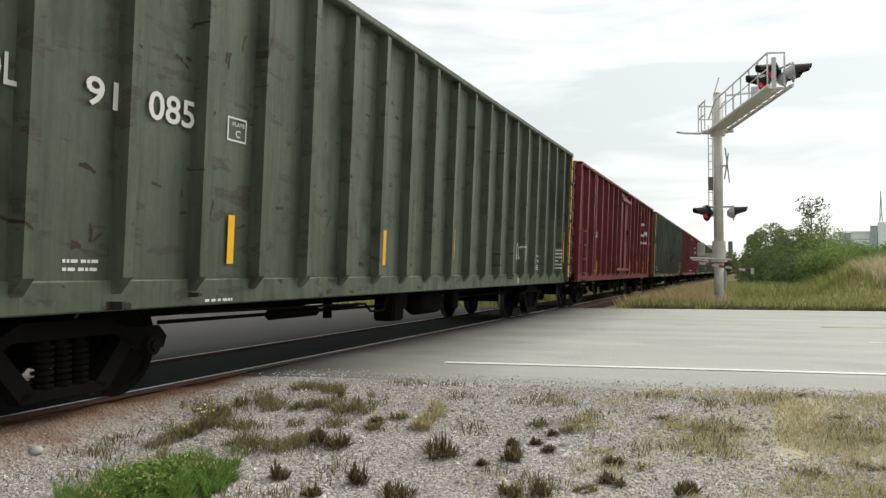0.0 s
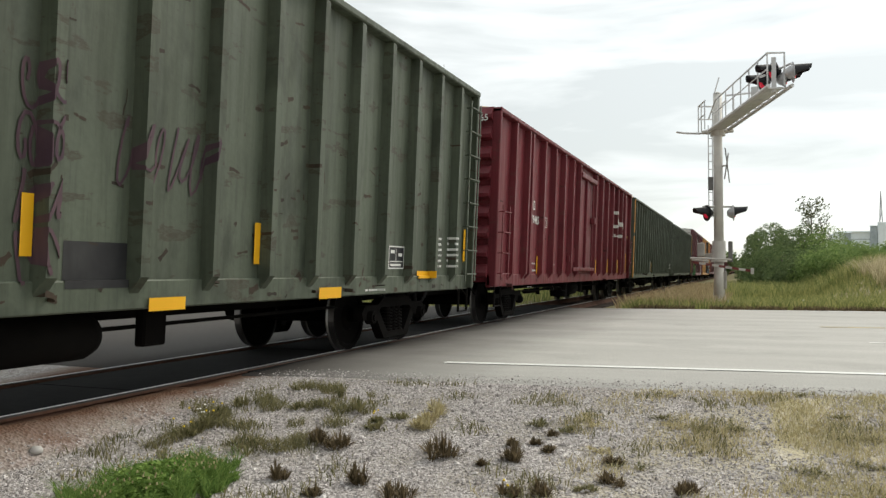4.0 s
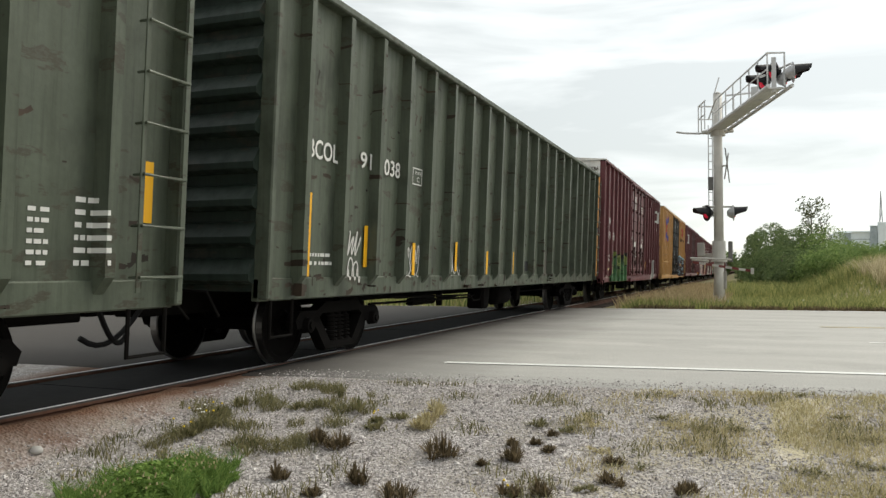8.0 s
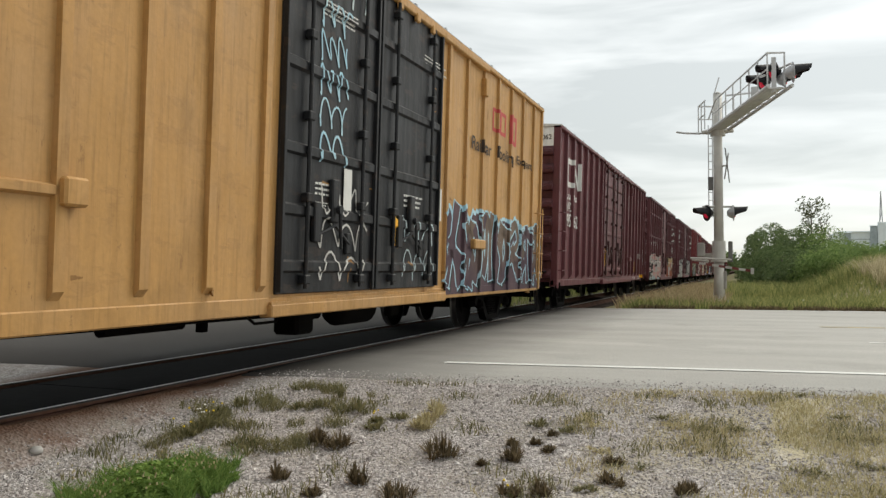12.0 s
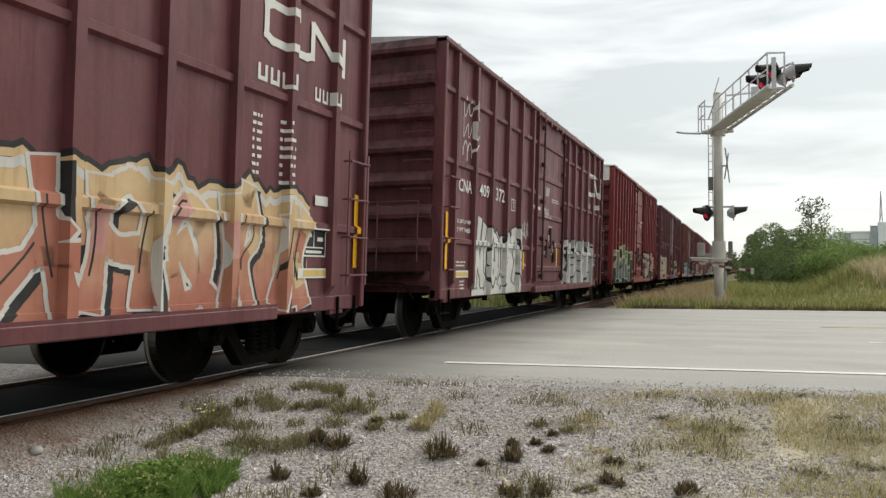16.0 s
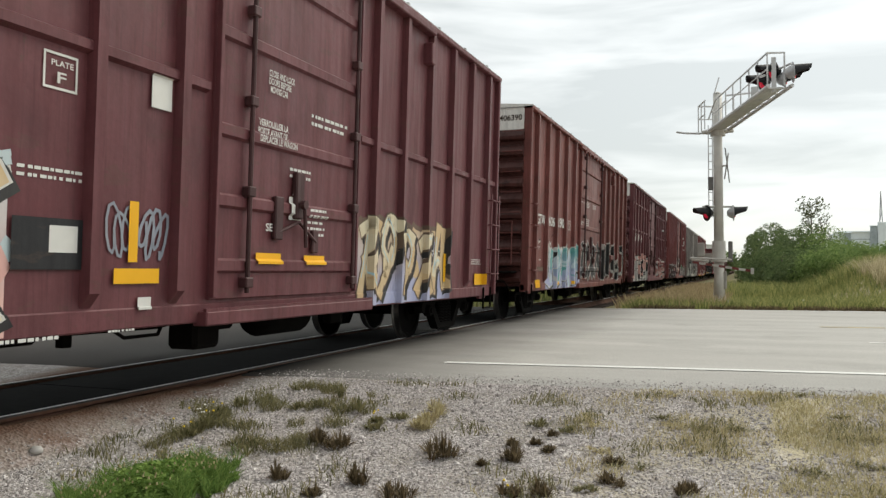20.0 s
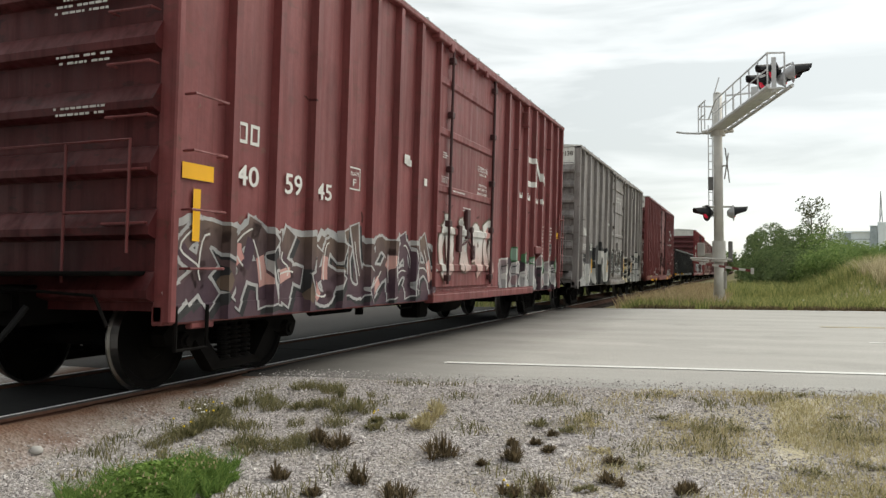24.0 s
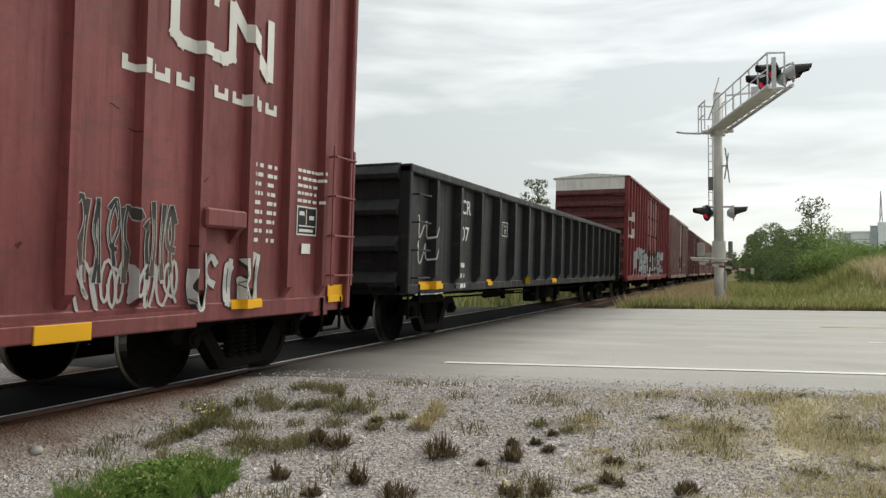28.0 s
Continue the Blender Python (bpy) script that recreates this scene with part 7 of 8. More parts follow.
for r in [(15.12, 1.15, 0.14, 0.45), (16.55, 1.0, 0.16, 0.46), (18.32, 1.49, 0.19, 0.5)]:
    reflector(c, k, *r)
frame_box(c, k, 15.52, 1.13, 0.51, 0.32, grid=True)
bars(c, k, 17.28, 1.14, 0.18, 0.45, 6, None, 34)
bars(c, k, 17.69, 1.14, 0.23, 0.56, 6, None, 35)
bars(c, k, 14.65, 0.85, 0.43, 0.06, 1, None, 36)
scrapes(c, k, 303, 18.6, 140)
c, _, k = TRAIN[5]
lettering(c, k, "BCOL", 0.94, 2.37, 0.22, 0.68)
lettering(c, k, "91", 2.19, 2.4, 0.21, 0.32)
lettering(c, k, "038", 2.84, 2.39, 0.22, 0.52)
frame_box(c, k, 3.84, 2.37, 0.35, 0.25, letter="C")
for r in [(0.85, 1.04, 0.16, 0.94), (2.29, 1.15, 0.15, 0.53), (3.85, 1.02, 0.21, 0.49), (5.67, 1.1, 0.22, 0.49), (7.36, 0.99, 0.29, 0.48)]:
    reflector(c, k, *r)
for r in [(9.23, 1.05, 0.14, 0.45), (11.01, 1.0, 0.14, 0.44), (12.68, 1.07, 0.17, 0.47), (14.53, 1.01, 0.19, 0.45), (16.57, 1.12, 0.17, 0.44)]:
    reflector(c, k, *r)
frame_box(c, k, 15.3, 1.13, 0.52, 0.35, grid=True)
bars(c, k, 17.34, 1.1, 0.33, 0.66, 7, None, 44)
bars(c, k, 0.97, 1.17, 0.55, 0.19, 2, None, 45)
patch_paint(c, k, 9.96, 1.1, 0.64, 0.22, DARK_SPRAY)
patch_paint(c, k, 11.71, 0.99, 0.76, 0.6, PALE_GREEN_PATCH)
graffiti(c, k, 1.88, 2.26, 0.95, 1.6, (), (), WHITE_SPRAY, None, 51, 1)
graffiti(c, k, 3.7, 4.23, 1.0, 1.5, (), (), WHITE_SPRAY, None, 52, 1)
graffiti(c, k, 5.32, 6.01, 1.0, 1.5, (), (), WHITE_SPRAY, None, 53, 1)
scrapes(c, k, 304, 18.6, 420)
c, _, k = TRAIN[6]
lettering(c, k, "DW", 1.23, 2.74, 0.25, 0.6)
lettering(c, k, "C", 2.13, 2.74, 0.25, 0.27)
lettering(c, k, "793", 1.19, 2.24, 0.26, 0.63)
lettering(c, k, "586", 2.07, 2.23, 0.28, 0.65)
frame_box(c, k, 4.12, 2.25, 0.28, 0.24, letter="F")
lettering(c, k, "LD LMT 207600", 1.13, 1.59, 0.08, 0.62)
lettering(c, k, "LT WT 78400", 1.12, 1.44, 0.09, 0.64)
patch_paint(c, k, 1.12, 1.12, 0.59, 0.09, LETTER)
patch_paint(c, k, 1.14, 1.14, 0.54, 0.06, OCHRE_SPRAY)
bars(c, k, 1.12, 0.86, 0.29, 0.1, 2, None, 111)
bars(c, k, 1.52, 0.84, 0.16, 0.11, 2, None, 112)
bars(c, k, 7.83, 3.76, 0.97, 0.61, 6, None, 113)
bars(c, k, 10.32, 3.76, 0.66, 0.31, 3, None, 114)
bars(c, k, 7.26, 2.45, 0.42, 0.16, 2, None, 115)
patch_paint(c, k, 8.0, 1.73, 0.57, 0.63, LETTER)
patch_paint(c, k, 10.47, 1.78, 0.33, 0.56, LETTER)
bars(c, k, 10.7, 2.41, 0.78, 0.21, 2, None, 118)
for r in [(3.19, 1.16, 0.1, 0.43), (5.99, 1.15, 0.15, 0.44)]:
    reflector(c, k, *r)
for r in [(12.48, 1.14, 0.11, 0.43)]:
    reflector(c, k, *r)
worm(c, k, 16.12, 3.67, 0.6, 1.58)
block_marks(c, k, 3, 16.04, 3.27, 0.17, 0.63)
block_marks(c, k, 4, 16.98, 3.28, 0.17, 0.68)
bars(c, k, 16.02, 1.67, 0.18, 0.73, 8, None, 124)
bars(c, k, 16.36, 1.69, 0.19, 0.72, 8, None, 125)
bars(c, k, 16.94, 2.22, 0.52, 0.17, 3, None, 126)
frame_box(c, k, 16.95, 1.3, 0.45, 0.31, grid=True)
patch_paint(c, k, 16.85, 1.14, 0.62, 0.12, LETTER)
patch_paint(c, k, 16.91, 1.16, 0.49, 0.07, OCHRE_SPRAY)
bars(c, k, 16.85, 0.86, 0.62, 0.13, 2, None, 130)
graffiti(c, k, 1.9, 6.19, 0.72, 1.85, (DARK_SPRAY, LEAF_SPRAY), (LEAF_SPRAY, PALE_LIME, LIME_SPRAY), DARK_SPRAY, PALE_LIME, 61, 6)
bubble(c, k, 15.76, 1.22, 0.27, 0.44, SILVER_SPRAY, WHITE_SPRAY, 62, 1)
bubble(c, k, 15.18, 0.87, 0.36, 0.22, WHITE_SPRAY, DARK_SPRAY, 65, 3)
bubble(c, k, 15.20, 1.38, 0.33, 0.31, WHITE_SPRAY, DARK_SPRAY, 67, 3)
patch_paint(c, k, 15.17, 1.17, 0.09, 0.42, REFLECT)
c, _, k = TRAIN[7]
scrapes(c, k, 307, 17.6, 40, OCHRE_STAIN)
lettering(c, k, "TB", 1.08, 2.41, 0.2, 0.47, DARK_LETTER)
lettering(c, k, "OX", 1.86, 2.41, 0.22, 0.45, DARK_LETTER)
lettering(c, k, "66", 1.04, 1.96, 0.21, 0.48, DARK_LETTER)
lettering(c, k, "23", 1.82, 1.98, 0.19, 0.42, DARK_LETTER)
lettering(c, k, "97", 2.71, 1.98, 0.21, 0.46, DARK_LETTER)
lettering(c, k, "any", 3.66, 3.84, 0.12, 0.48, DARK_LETTER)
lettering(c, k, "road", 3.63, 3.64, 0.11, 0.59, DARK_LETTER)
lettering(c, k, "LD LMT", 1.1, 1.53, 0.07, 0.38, DARK_LETTER)
lettering(c, k, "LT WT", 1.1, 1.37, 0.08, 0.34, DARK_LETTER)
bars(c, k, 1.82, 1.39, 0.38, 0.21, 2, DARK_LETTER, 142)
patch_paint(c, k, 0.98, 0.86, 0.45, 0.16, DARK_LETTER)
patch_paint(c, k, 1.0, 0.87, 0.41, 0.13, REFLECT)
bars(c, k, 1.57, 0.88, 0.36, 0.05, 1, DARK_LETTER, 145)
frame_box(c, k, 2.81, 2.43, 0.23, 0.2, letter="F")
lettering(c, k, "Railcar", 12.89, 3.23, 0.24, 1.13, DARK_LETTER)
lettering(c, k, "Pooling", 14.34, 3.19, 0.3, 1.14, DARK_LETTER)
lettering(c, k, "Expert", 15.76, 3.27, 0.23, 1.26, DARK_LETTER)
block_marks(c, k, 2, 14.09, 3.74, 0.45, 1.0, RED_SPRAY)
block_marks(c, k, 1, 15.23, 3.66, 0.59, 0.68, RED_SPRAY)
cross_emblem(c, k, 1.9, 2.9699999999999998, 3.45, 4.35)
for r in [(9.59, 1.44, 0.12, 0.43)]:
    reflector(c, k, *r)
bars(c, k, 7.64, 3.98, 0.86, 0.18, 4, None, 154)
bars(c, k, 10.59, 4.15, 1.04, 0.16, 3, None, 155)
bars(c, k, 7.56, 1.95, 0.44, 0.17, 3, None, 156)
bars(c, k, 7.56, 1.83, 0.79, 0.06, 2, None, 157)
patch_paint(c, k, 8.2, 1.82, 0.2, 0.49, LETTER)
patch_paint(c, k, 11.31, 1.88, 0.19, 0.5, LETTER)
bars(c, k, 9.99, 2.0, 0.71, 0.21, 3, None, 160)
graffiti(c, k, 7.51, 8.95, 0.95, 2.1, (), (), WHITE_SPRAY, None, 73, 2)
graffiti(c, k, 9.81, 11.27, 0.95, 1.9, (), (), ICE_SPRAY, None, 74, 2)
graffiti(c, k, 7.82, 8.95, 4.2, 4.75, (), (), ICE_SPRAY, None, 75, 1)
graffiti(c, k, 11.68, 18.05, 0.72, 2.25, (PLUM_SPRAY,), (PLUM_SPRAY, UMBER_SPRAY), CYAN_SPRAY, None, 71, 5)
graffiti(c, k, 7.51, 8.32, 2.3, 4.2, (), (), CYAN_SPRAY, None, 72, 2)
c, _, k = TRAIN[8]
lettering(c, k, "795", 1.25, 2.3, 0.36, 0.8)
lettering(c, k, "062", 2.15, 2.3, 0.36, 0.8)
worm(c, k, 1.3, 3.4, 0.75, 1.5)
block_marks(c, k, 5, 1.3, 3.05, 0.18, 1.4)
lettering(c, k, "WC", 1.3, 2.72, 0.26, 0.55)
frame_box(c, k, 16.5, 1.15, 0.41, 0.31, grid=True)
bars(c, k, 17.28, 1.37, 0.19, 0.74, 8, None, 172)
bars(c, k, 17.65, 1.38, 0.21, 0.74, 8, None, 173)
for r in [(15.35, 1.06, 0.12, 0.46), (17.28, 0.79, 0.44, 0.14)]:
    reflector(c, k, *r)
bars(c, k, 16.61, 0.76, 0.39, 0.14, 2, None, 175)
lettering(c, k, "ID. 24 BRAKE BEAMS", 14.86, 0.77, 0.06, 0.74)
bars(c, k, 16.53, 1.67, 0.5, 0.21, 4, None, 177)
for r in [(7.27, 1.26, 0.29, 0.61)]:
    reflector(c, k, *r)
c, _, k = TRAIN[9]
lettering(c, k, "CNA", 1.21, 2.43, 0.23, 0.65)
lettering(c, k, "409", 2.35, 2.44, 0.23, 0.58)
lettering(c, k, "285", 3.3, 2.47, 0.25, 0.56)
frame_box(c, k, 4.37, 2.32, 0.3, 0.25, letter="F")
worm(c, k, 12.64, 3.4, 0.45, 1.76)
block_marks(c, k, 3, 12.59, 3.0, 0.21, 0.66)
block_marks(c, k, 4, 13.7, 3.01, 0.19, 0.66)
bars(c, k, 12.53, 2.06, 0.16, 0.65, 8, None, 186)
bars(c, k, 13.02, 1.91, 0.17, 0.81, 9, None, 187)
for r in [(14.66, 1.14, 0.17, 0.9)]:
    reflector(c, k, *r)
frame_box(c, k, 13.67, 1.26, 0.5, 0.32, grid=True)
patch_paint(c, k, 13.7, 1.02, 0.61, 0.11, LETTER)
patch_paint(c, k, 13.75, 1.04, 0.5, 0.07, OCHRE_SPRAY)
for r in [(0.62, 1.33, 0.11, 0.66)]:
    reflector(c, k, *r)
patch_paint(c, k, 13.81, 1.84, 0.29, 0.11, LETTER)
graffiti(c, k, 0.3, 6.3, 0.66, 2.0, (PINK_SPRAY, WHITE_SPRAY, ICE_SPRAY), (PINK_SPRAY, MAROON_SPRAY, WHITE_SPRAY), WHITE_SPRAY, DARK_SPRAY, 91, 7)
graffiti(c, k, 9.63, 13.64, 0.66, 1.95, (TAN_SPRAY, ICE_SPRAY, BRICK_SPRAY), (BRICK_SPRAY, ROSE_SPRAY, TAN_SPRAY), WHITE_SPRAY, DARK_SPRAY, 92, 4)
lettering(c, k, "CLOSE AND LOCK", 6.91, 3.051, 0.068, 0.48)
lettering(c, k, "DOORS BEFORE", 6.91, 2.971, 0.068, 0.41)
lettering(c, k, "MOVING CAR", 6.94, 2.891, 0.068, 0.32)
lettering(c, k, "VERROUILLER LA", 6.76, 2.536, 0.068, 0.53)
lettering(c, k, "PORTE AVANT DE", 6.75, 2.451, 0.068, 0.53)
lettering(c, k, "DEPLACER LE WAGON", 6.74, 2.371, 0.068, 0.68)
lettering(c, k, "ASD", 7.41, 1.895, 0.1, 0.2)
c, _, k = TRAIN[10]
lettering(c, k, "CNA", 0.94, 2.45, 0.22, 0.67)
lettering(c, k, "409", 2.1, 2.46, 0.23, 0.58)
lettering(c, k, "372", 3.06, 2.46, 0.25, 0.59)
frame_box(c, k, 4.17, 2.35, 0.3, 0.24, letter="F")
lettering(c, k, "LD LMT 211400", 0.84, 1.91, 0.07, 0.74)
lettering(c, k, "LT WT 74600", 0.82, 1.76, 0.08, 0.75)
for r in [(0.32, 1.13, 0.14, 0.93), (5.1, 1.14, 0.13, 0.38)]:
    reflector(c, k, *r)
patch_paint(c, k, 0.78, 0.99, 0.75, 0.12, LETTER)
patch_paint(c, k, 0.8, 1.01, 0.7, 0.07, OCHRE_SPRAY)
bars(c, k, 0.84, 1.18, 0.63, 0.12, 2, None, 205)
bars(c, k, 1.13, 0.79, 0.24, 0.18, 3, None, 206)
worm(c, k, 12.4, 3.41, 0.67, 1.84)
block_marks(c, k, 3, 12.4, 3.03, 0.17, 0.66)
block_marks(c, k, 4, 13.56, 3.06, 0.18, 0.72)
lettering(c, k, "60K", 5.22, 1.2, 0.07, 0.18)
frame_box(c, k, 13.59, 1.25, 0.5, 0.31, grid=True)
bars(c, k, 7.65, 2.8, 0.84, 0.11, 2, None, 212)
bars(c, k, 6.24, 2.8, 0.24, 0.08, 2, None, 213)
patch_paint(c, k, 5.8, 2.52, 0.23, 0.08, LETTER)
patch_paint(c, k, 6.24, 2.51, 0.21, 0.08, LETTER)
bars(c, k, 7.36, 2.11, 0.39, 0.12, 2, None, 216)
patch_paint(c, k, 7.33, 1.81, 0.16, 0.17, LETTER)
lettering(c, k, "SEAL", 6.91, 1.5, 0.08, 0.28)
bars(c, k, 7.7, 1.5, 0.44, 0.31, 5, None, 219)
for r in [(8.19, 1.22, 0.13, 0.47)]:
    reflector(c, k, *r)
graffiti(c, k, 1.72, 5.01, 0.66, 2.0, (WHITE_SPRAY,), (WHITE_SPRAY,), DARK_SPRAY, None, 101, 3)
graffiti(c, k, 9.07, 13.18, 0.66, 2.0, (SILVER_SPRAY,), (SILVER_SPRAY, WHITE_SPRAY), DARK_SPRAY, WHITE_SPRAY, 102, 4)
graffiti(c, k, 0.99, 1.92, 3.0, 4.1, (), (), WHITE_SPRAY, None, 103, 2)
graffiti(c, k, 5.03, 5.61, 1.8, 2.2, (), (), WHITE_SPRAY, None, 104, 2)
lettering(c, k, "CLOSE AND LOCK", 6.91, 3.051, 0.068, 0.48)
lettering(c, k, "DOORS BEFORE", 6.91, 2.971, 0.068, 0.41)
lettering(c, k, "MOVING CAR", 6.94, 2.891, 0.068, 0.32)
lettering(c, k, "VERROUILLER LA", 6.76, 2.536, 0.068, 0.53)
lettering(c, k, "PORTE AVANT DE", 6.75, 2.451, 0.068, 0.53)
lettering(c, k, "DEPLACER LE WAGON", 6.74, 2.371, 0.068, 0.68)
lettering(c, k, "ASD", 7.41, 1.895, 0.1, 0.2)
c, _, k = TRAIN[11]
scrapes(c, k, 311, 14.5, 30, DARK_RUST)
block_marks(c, k, 2, 1.01, 2.5, 0.22, 0.38)
lettering(c, k, "40", 1.83, 2.51, 0.19, 0.36)
lettering(c, k, "77", 2.55, 2.51, 0.22, 0.3)
lettering(c, k, "01", 3.29, 2.52, 0.23, 0.29)
lettering(c, k, "LD LMT", 1.02, 2.33, 0.06, 0.32)
lettering(c, k, "LT WT", 1.02, 2.18, 0.06, 0.27)
lettering(c, k, "214300", 1.82, 2.34, 0.05, 0.36)
lettering(c, k, "71700", 1.86, 2.19, 0.05, 0.31)
frame_box(c, k, 2.52, 2.17, 0.28, 0.26, letter="F")
lettering(c, k, "CLOSE AND LOCK", 7.75, 3.22, 0.1, 0.73)
lettering(c, k, "DOORS BEFORE", 7.78, 3.13, 0.11, 0.69)
lettering(c, k, "MOVING CAR", 7.84, 3.04, 0.09, 0.55)
for r in [(5.32, 1.02, 0.4, 0.11), (9.33, 1.02, 0.39, 0.13), (11.4, 1.02, 0.52, 0.14)]:
    reflector(c, k, *r)
for r in [(14.73, 1.07, 0.14, 0.88)]:
    reflector(c, k, *r)
frame_box(c, k, 13.63, 1.26, 0.46, 0.33, grid=True)
patch_paint(c, k, 7.41, 1.64, 0.19, 0.17, LETTER)
patch_paint(c, k, 5.88, 1.07, 0.14, 0.12, LETTER)
patch_paint(c, k, 6.04, 2.61, 0.12, 0.08, LETTER)
bars(c, k, 7.42, 2.18, 0.43, 0.14, 2, None, 243)
bars(c, k, 12.17, 1.11, 0.39, 0.17, 2, None, 244)
graffiti(c, k, 0.77, 5.23, 0.66, 2.1, (DUSK_GREEN,), (SLATE_SPRAY, PALE_GREEN), CREAM_SPRAY, DUSK_GREEN, 111, 4)
graffiti(c, k, 9.18, 13.64, 0.66, 2.1, (WHITE_SPRAY, UMBER_SPRAY), (WHITE_SPRAY, UMBER_SPRAY, PINK_SPRAY), DARK_SPRAY, WHITE_SPRAY, 112, 5)
c, _, k = TRAIN[12]
lettering(c, k, "CNA", 0.93, 2.41, 0.24, 0.65)
lettering(c, k, "405", 2.14, 2.41, 0.24, 0.61)
lettering(c, k, "533", 3.11, 2.42, 0.25, 0.61)
frame_box(c, k, 4.25, 2.37, 0.3, 0.26, letter="F")
patch_paint(c, k, 5.30, 2.43, 0.24, 0.27, LETTER)
for r in [(0.19, 1.04, 0.14, 0.89), (2.87, 1.09, 0.12, 0.52), (5.06, 1.17, 0.17, 0.48), (4.95, 1.0, 0.5, 0.12)]:
    reflector(c, k, *r)
for r in [(6.77, 1.17, 0.45, 0.11), (7.68, 1.17, 0.44, 0.1)]:
    reflector(c, k, *r)
patch_paint(c, k, 4.07, 1.11, 0.6, 0.36, DOOR_BLACK)
patch_paint(c, k, 4.34, 1.23, 0.25, 0.19, LETTER)
frame_box(c, k, 11.37, 1.13, 0.56, 0.29, grid=True)
for r in [(12.09, 0.93, 0.15, 0.45), (13.6, 0.85, 0.46, 0.2), (14.57, 1.04, 0.18, 0.87)]:
    reflector(c, k, *r)
bars(c, k, 7.78, 2.71, 0.83, 0.17, 2, None, 258)
bars(c, k, 7.37, 2.09, 0.42, 0.14, 2, None, 259)
patch_paint(c, k, 7.35, 1.64, 0.24, 0.24, LETTER)
bars(c, k, 7.76, 1.49, 0.4, 0.33, 5, None, 261)
lettering(c, k, "SEAL", 6.93, 1.5, 0.08, 0.28)
bars(c, k, 4.07, 1.74, 0.65, 0.11, 2, None, 263)
bars(c, k, 13.34, 1.22, 0.71, 0.11, 3, None, 264)
graffiti(c, k, 0.21, 4.01, 0.66, 1.95, (ICE_SPRAY, CREAM_SPRAY, PINK_SPRAY), (CREAM_SPRAY, ICE_SPRAY, TAN_SPRAY), WHITE_SPRAY, ICE_SPRAY, 121, 5)
graffiti(c, k, 9.03, 12.15, 0.66, 1.9, (TAN_SPRAY, LILAC_SPRAY), (TAN_SPRAY, CREAM_SPRAY), UMBER_SPRAY, CYAN_SPRAY, 122, 4)
graffiti(c, k, 0.17, 0.75, 2.9, 3.8, (), (), PALE_LIME, None, 123, 1)
graffiti(c, k, 4.87, 5.56, 1.18, 1.64, (), (), SLATE_SPRAY, None, 124, 4)
patch_paint(c, k, 5.22, 0.79, 0.15, 0.1, LETTER)
bars(c, k, 4.92, 0.63, 0.28, 0.04, 1, None, 265)
bars(c, k, 3.96, 0.62, 0.52, 0.06, 1, None, 266)
lettering(c, k, "LD LMT", 0.87, 1.9, 0.05, 0.35)
lettering(c, k, "CLOSE AND LOCK", 6.91, 3.051, 0.068, 0.48)
lettering(c, k, "DOORS BEFORE", 6.91, 2.971, 0.068, 0.41)
lettering(c, k, "MOVING CAR", 6.94, 2.891, 0.068, 0.32)
lettering(c, k, "VERROUILLER LA", 6.76, 2.536, 0.068, 0.53)
lettering(c, k, "PORTE AVANT DE", 6.75, 2.451, 0.068, 0.53)
lettering(c, k, "DEPLACER LE WAGON", 6.74, 2.371, 0.068, 0.68)
lettering(c, k, "ASD", 7.41, 1.895, 0.1, 0.2)
c, _, k = TRAIN[13]
scrapes(c, k, 308, 14.5, 30, DARK_RUST)
lettering(c, k, "GTW", 0.99, 2.2, 0.24, 0.76)
lettering(c, k, "406", 2.03, 2.21, 0.24, 0.75)
lettering(c, k, "390", 3.12, 2.22, 0.26, 0.78)
frame_box(c, k, 4.47, 2.22, 0.27, 0.26, letter="F")
lettering(c, k, "LD LMT", 0.95, 1.75, 0.07, 0.36)
lettering(c, k, "LT WT", 0.94, 1.6, 0.08, 0.32)
lettering(c, k, "211300", 1.98, 1.73, 0.09, 0.43)
lettering(c, k, "74700", 2.03, 1.59, 0.1, 0.38)
for r in [(0.89, 0.71, 0.44, 0.19), (2.93, 0.75, 0.44, 0.09), (4.9, 0.74, 0.43, 0.09)]:
    reflector(c, k, *r)
patch_paint(c, k, 0.93, 1.1, 0.73, 0.1, UMBER_SPRAY)
bars(c, k, 1.27, 1.35, 0.19, 0.06, 1, None, 278)
bars(c, k, 6.78, 3.02, 0.58, 0.19, 4, None, 279)
bars(c, k, 7.83, 3.04, 0.65, 0.15, 3, None, 280)
bars(c, k, 6.78, 2.47, 0.59, 0.23, 4, None, 281)
bars(c, k, 6.11, 3.11, 0.4, 0.05, 2, None, 282)
bars(c, k, 6.08, 2.47, 0.38, 0.11, 2, None, 283)
graffiti(c, k, 1.94, 6.06, 0.66, 1.8, (ICE_SPRAY, LILAC_SPRAY), (LILAC_SPRAY, ICE_SPRAY, TEAL_SPRAY), WHITE_SPRAY, TEAL_SPRAY, 131, 4)
graffiti(c, k, 6.12, 15.0, 0.74, 2.1, (), (DARK_SPRAY,), WHITE_SPRAY, None, 132, 6)
c, _, k = TRAIN[14]
lettering(c, k, "2008...", 13.44, 1.77, 0.09, 0.54, WHITE_SPRAY)
lettering(c, k, "CLOSE AND LOCK", 6.91, 3.051, 0.068, 0.48)
lettering(c, k, "DOORS BEFORE", 6.91, 2.971, 0.068, 0.41)
lettering(c, k, "MOVING CAR", 6.94, 2.891, 0.068, 0.32)
lettering(c, k, "VERROUILLER LA", 6.76, 2.536, 0.068, 0.53)
lettering(c, k, "PORTE AVANT DE", 6.75, 2.451, 0.068, 0.53)
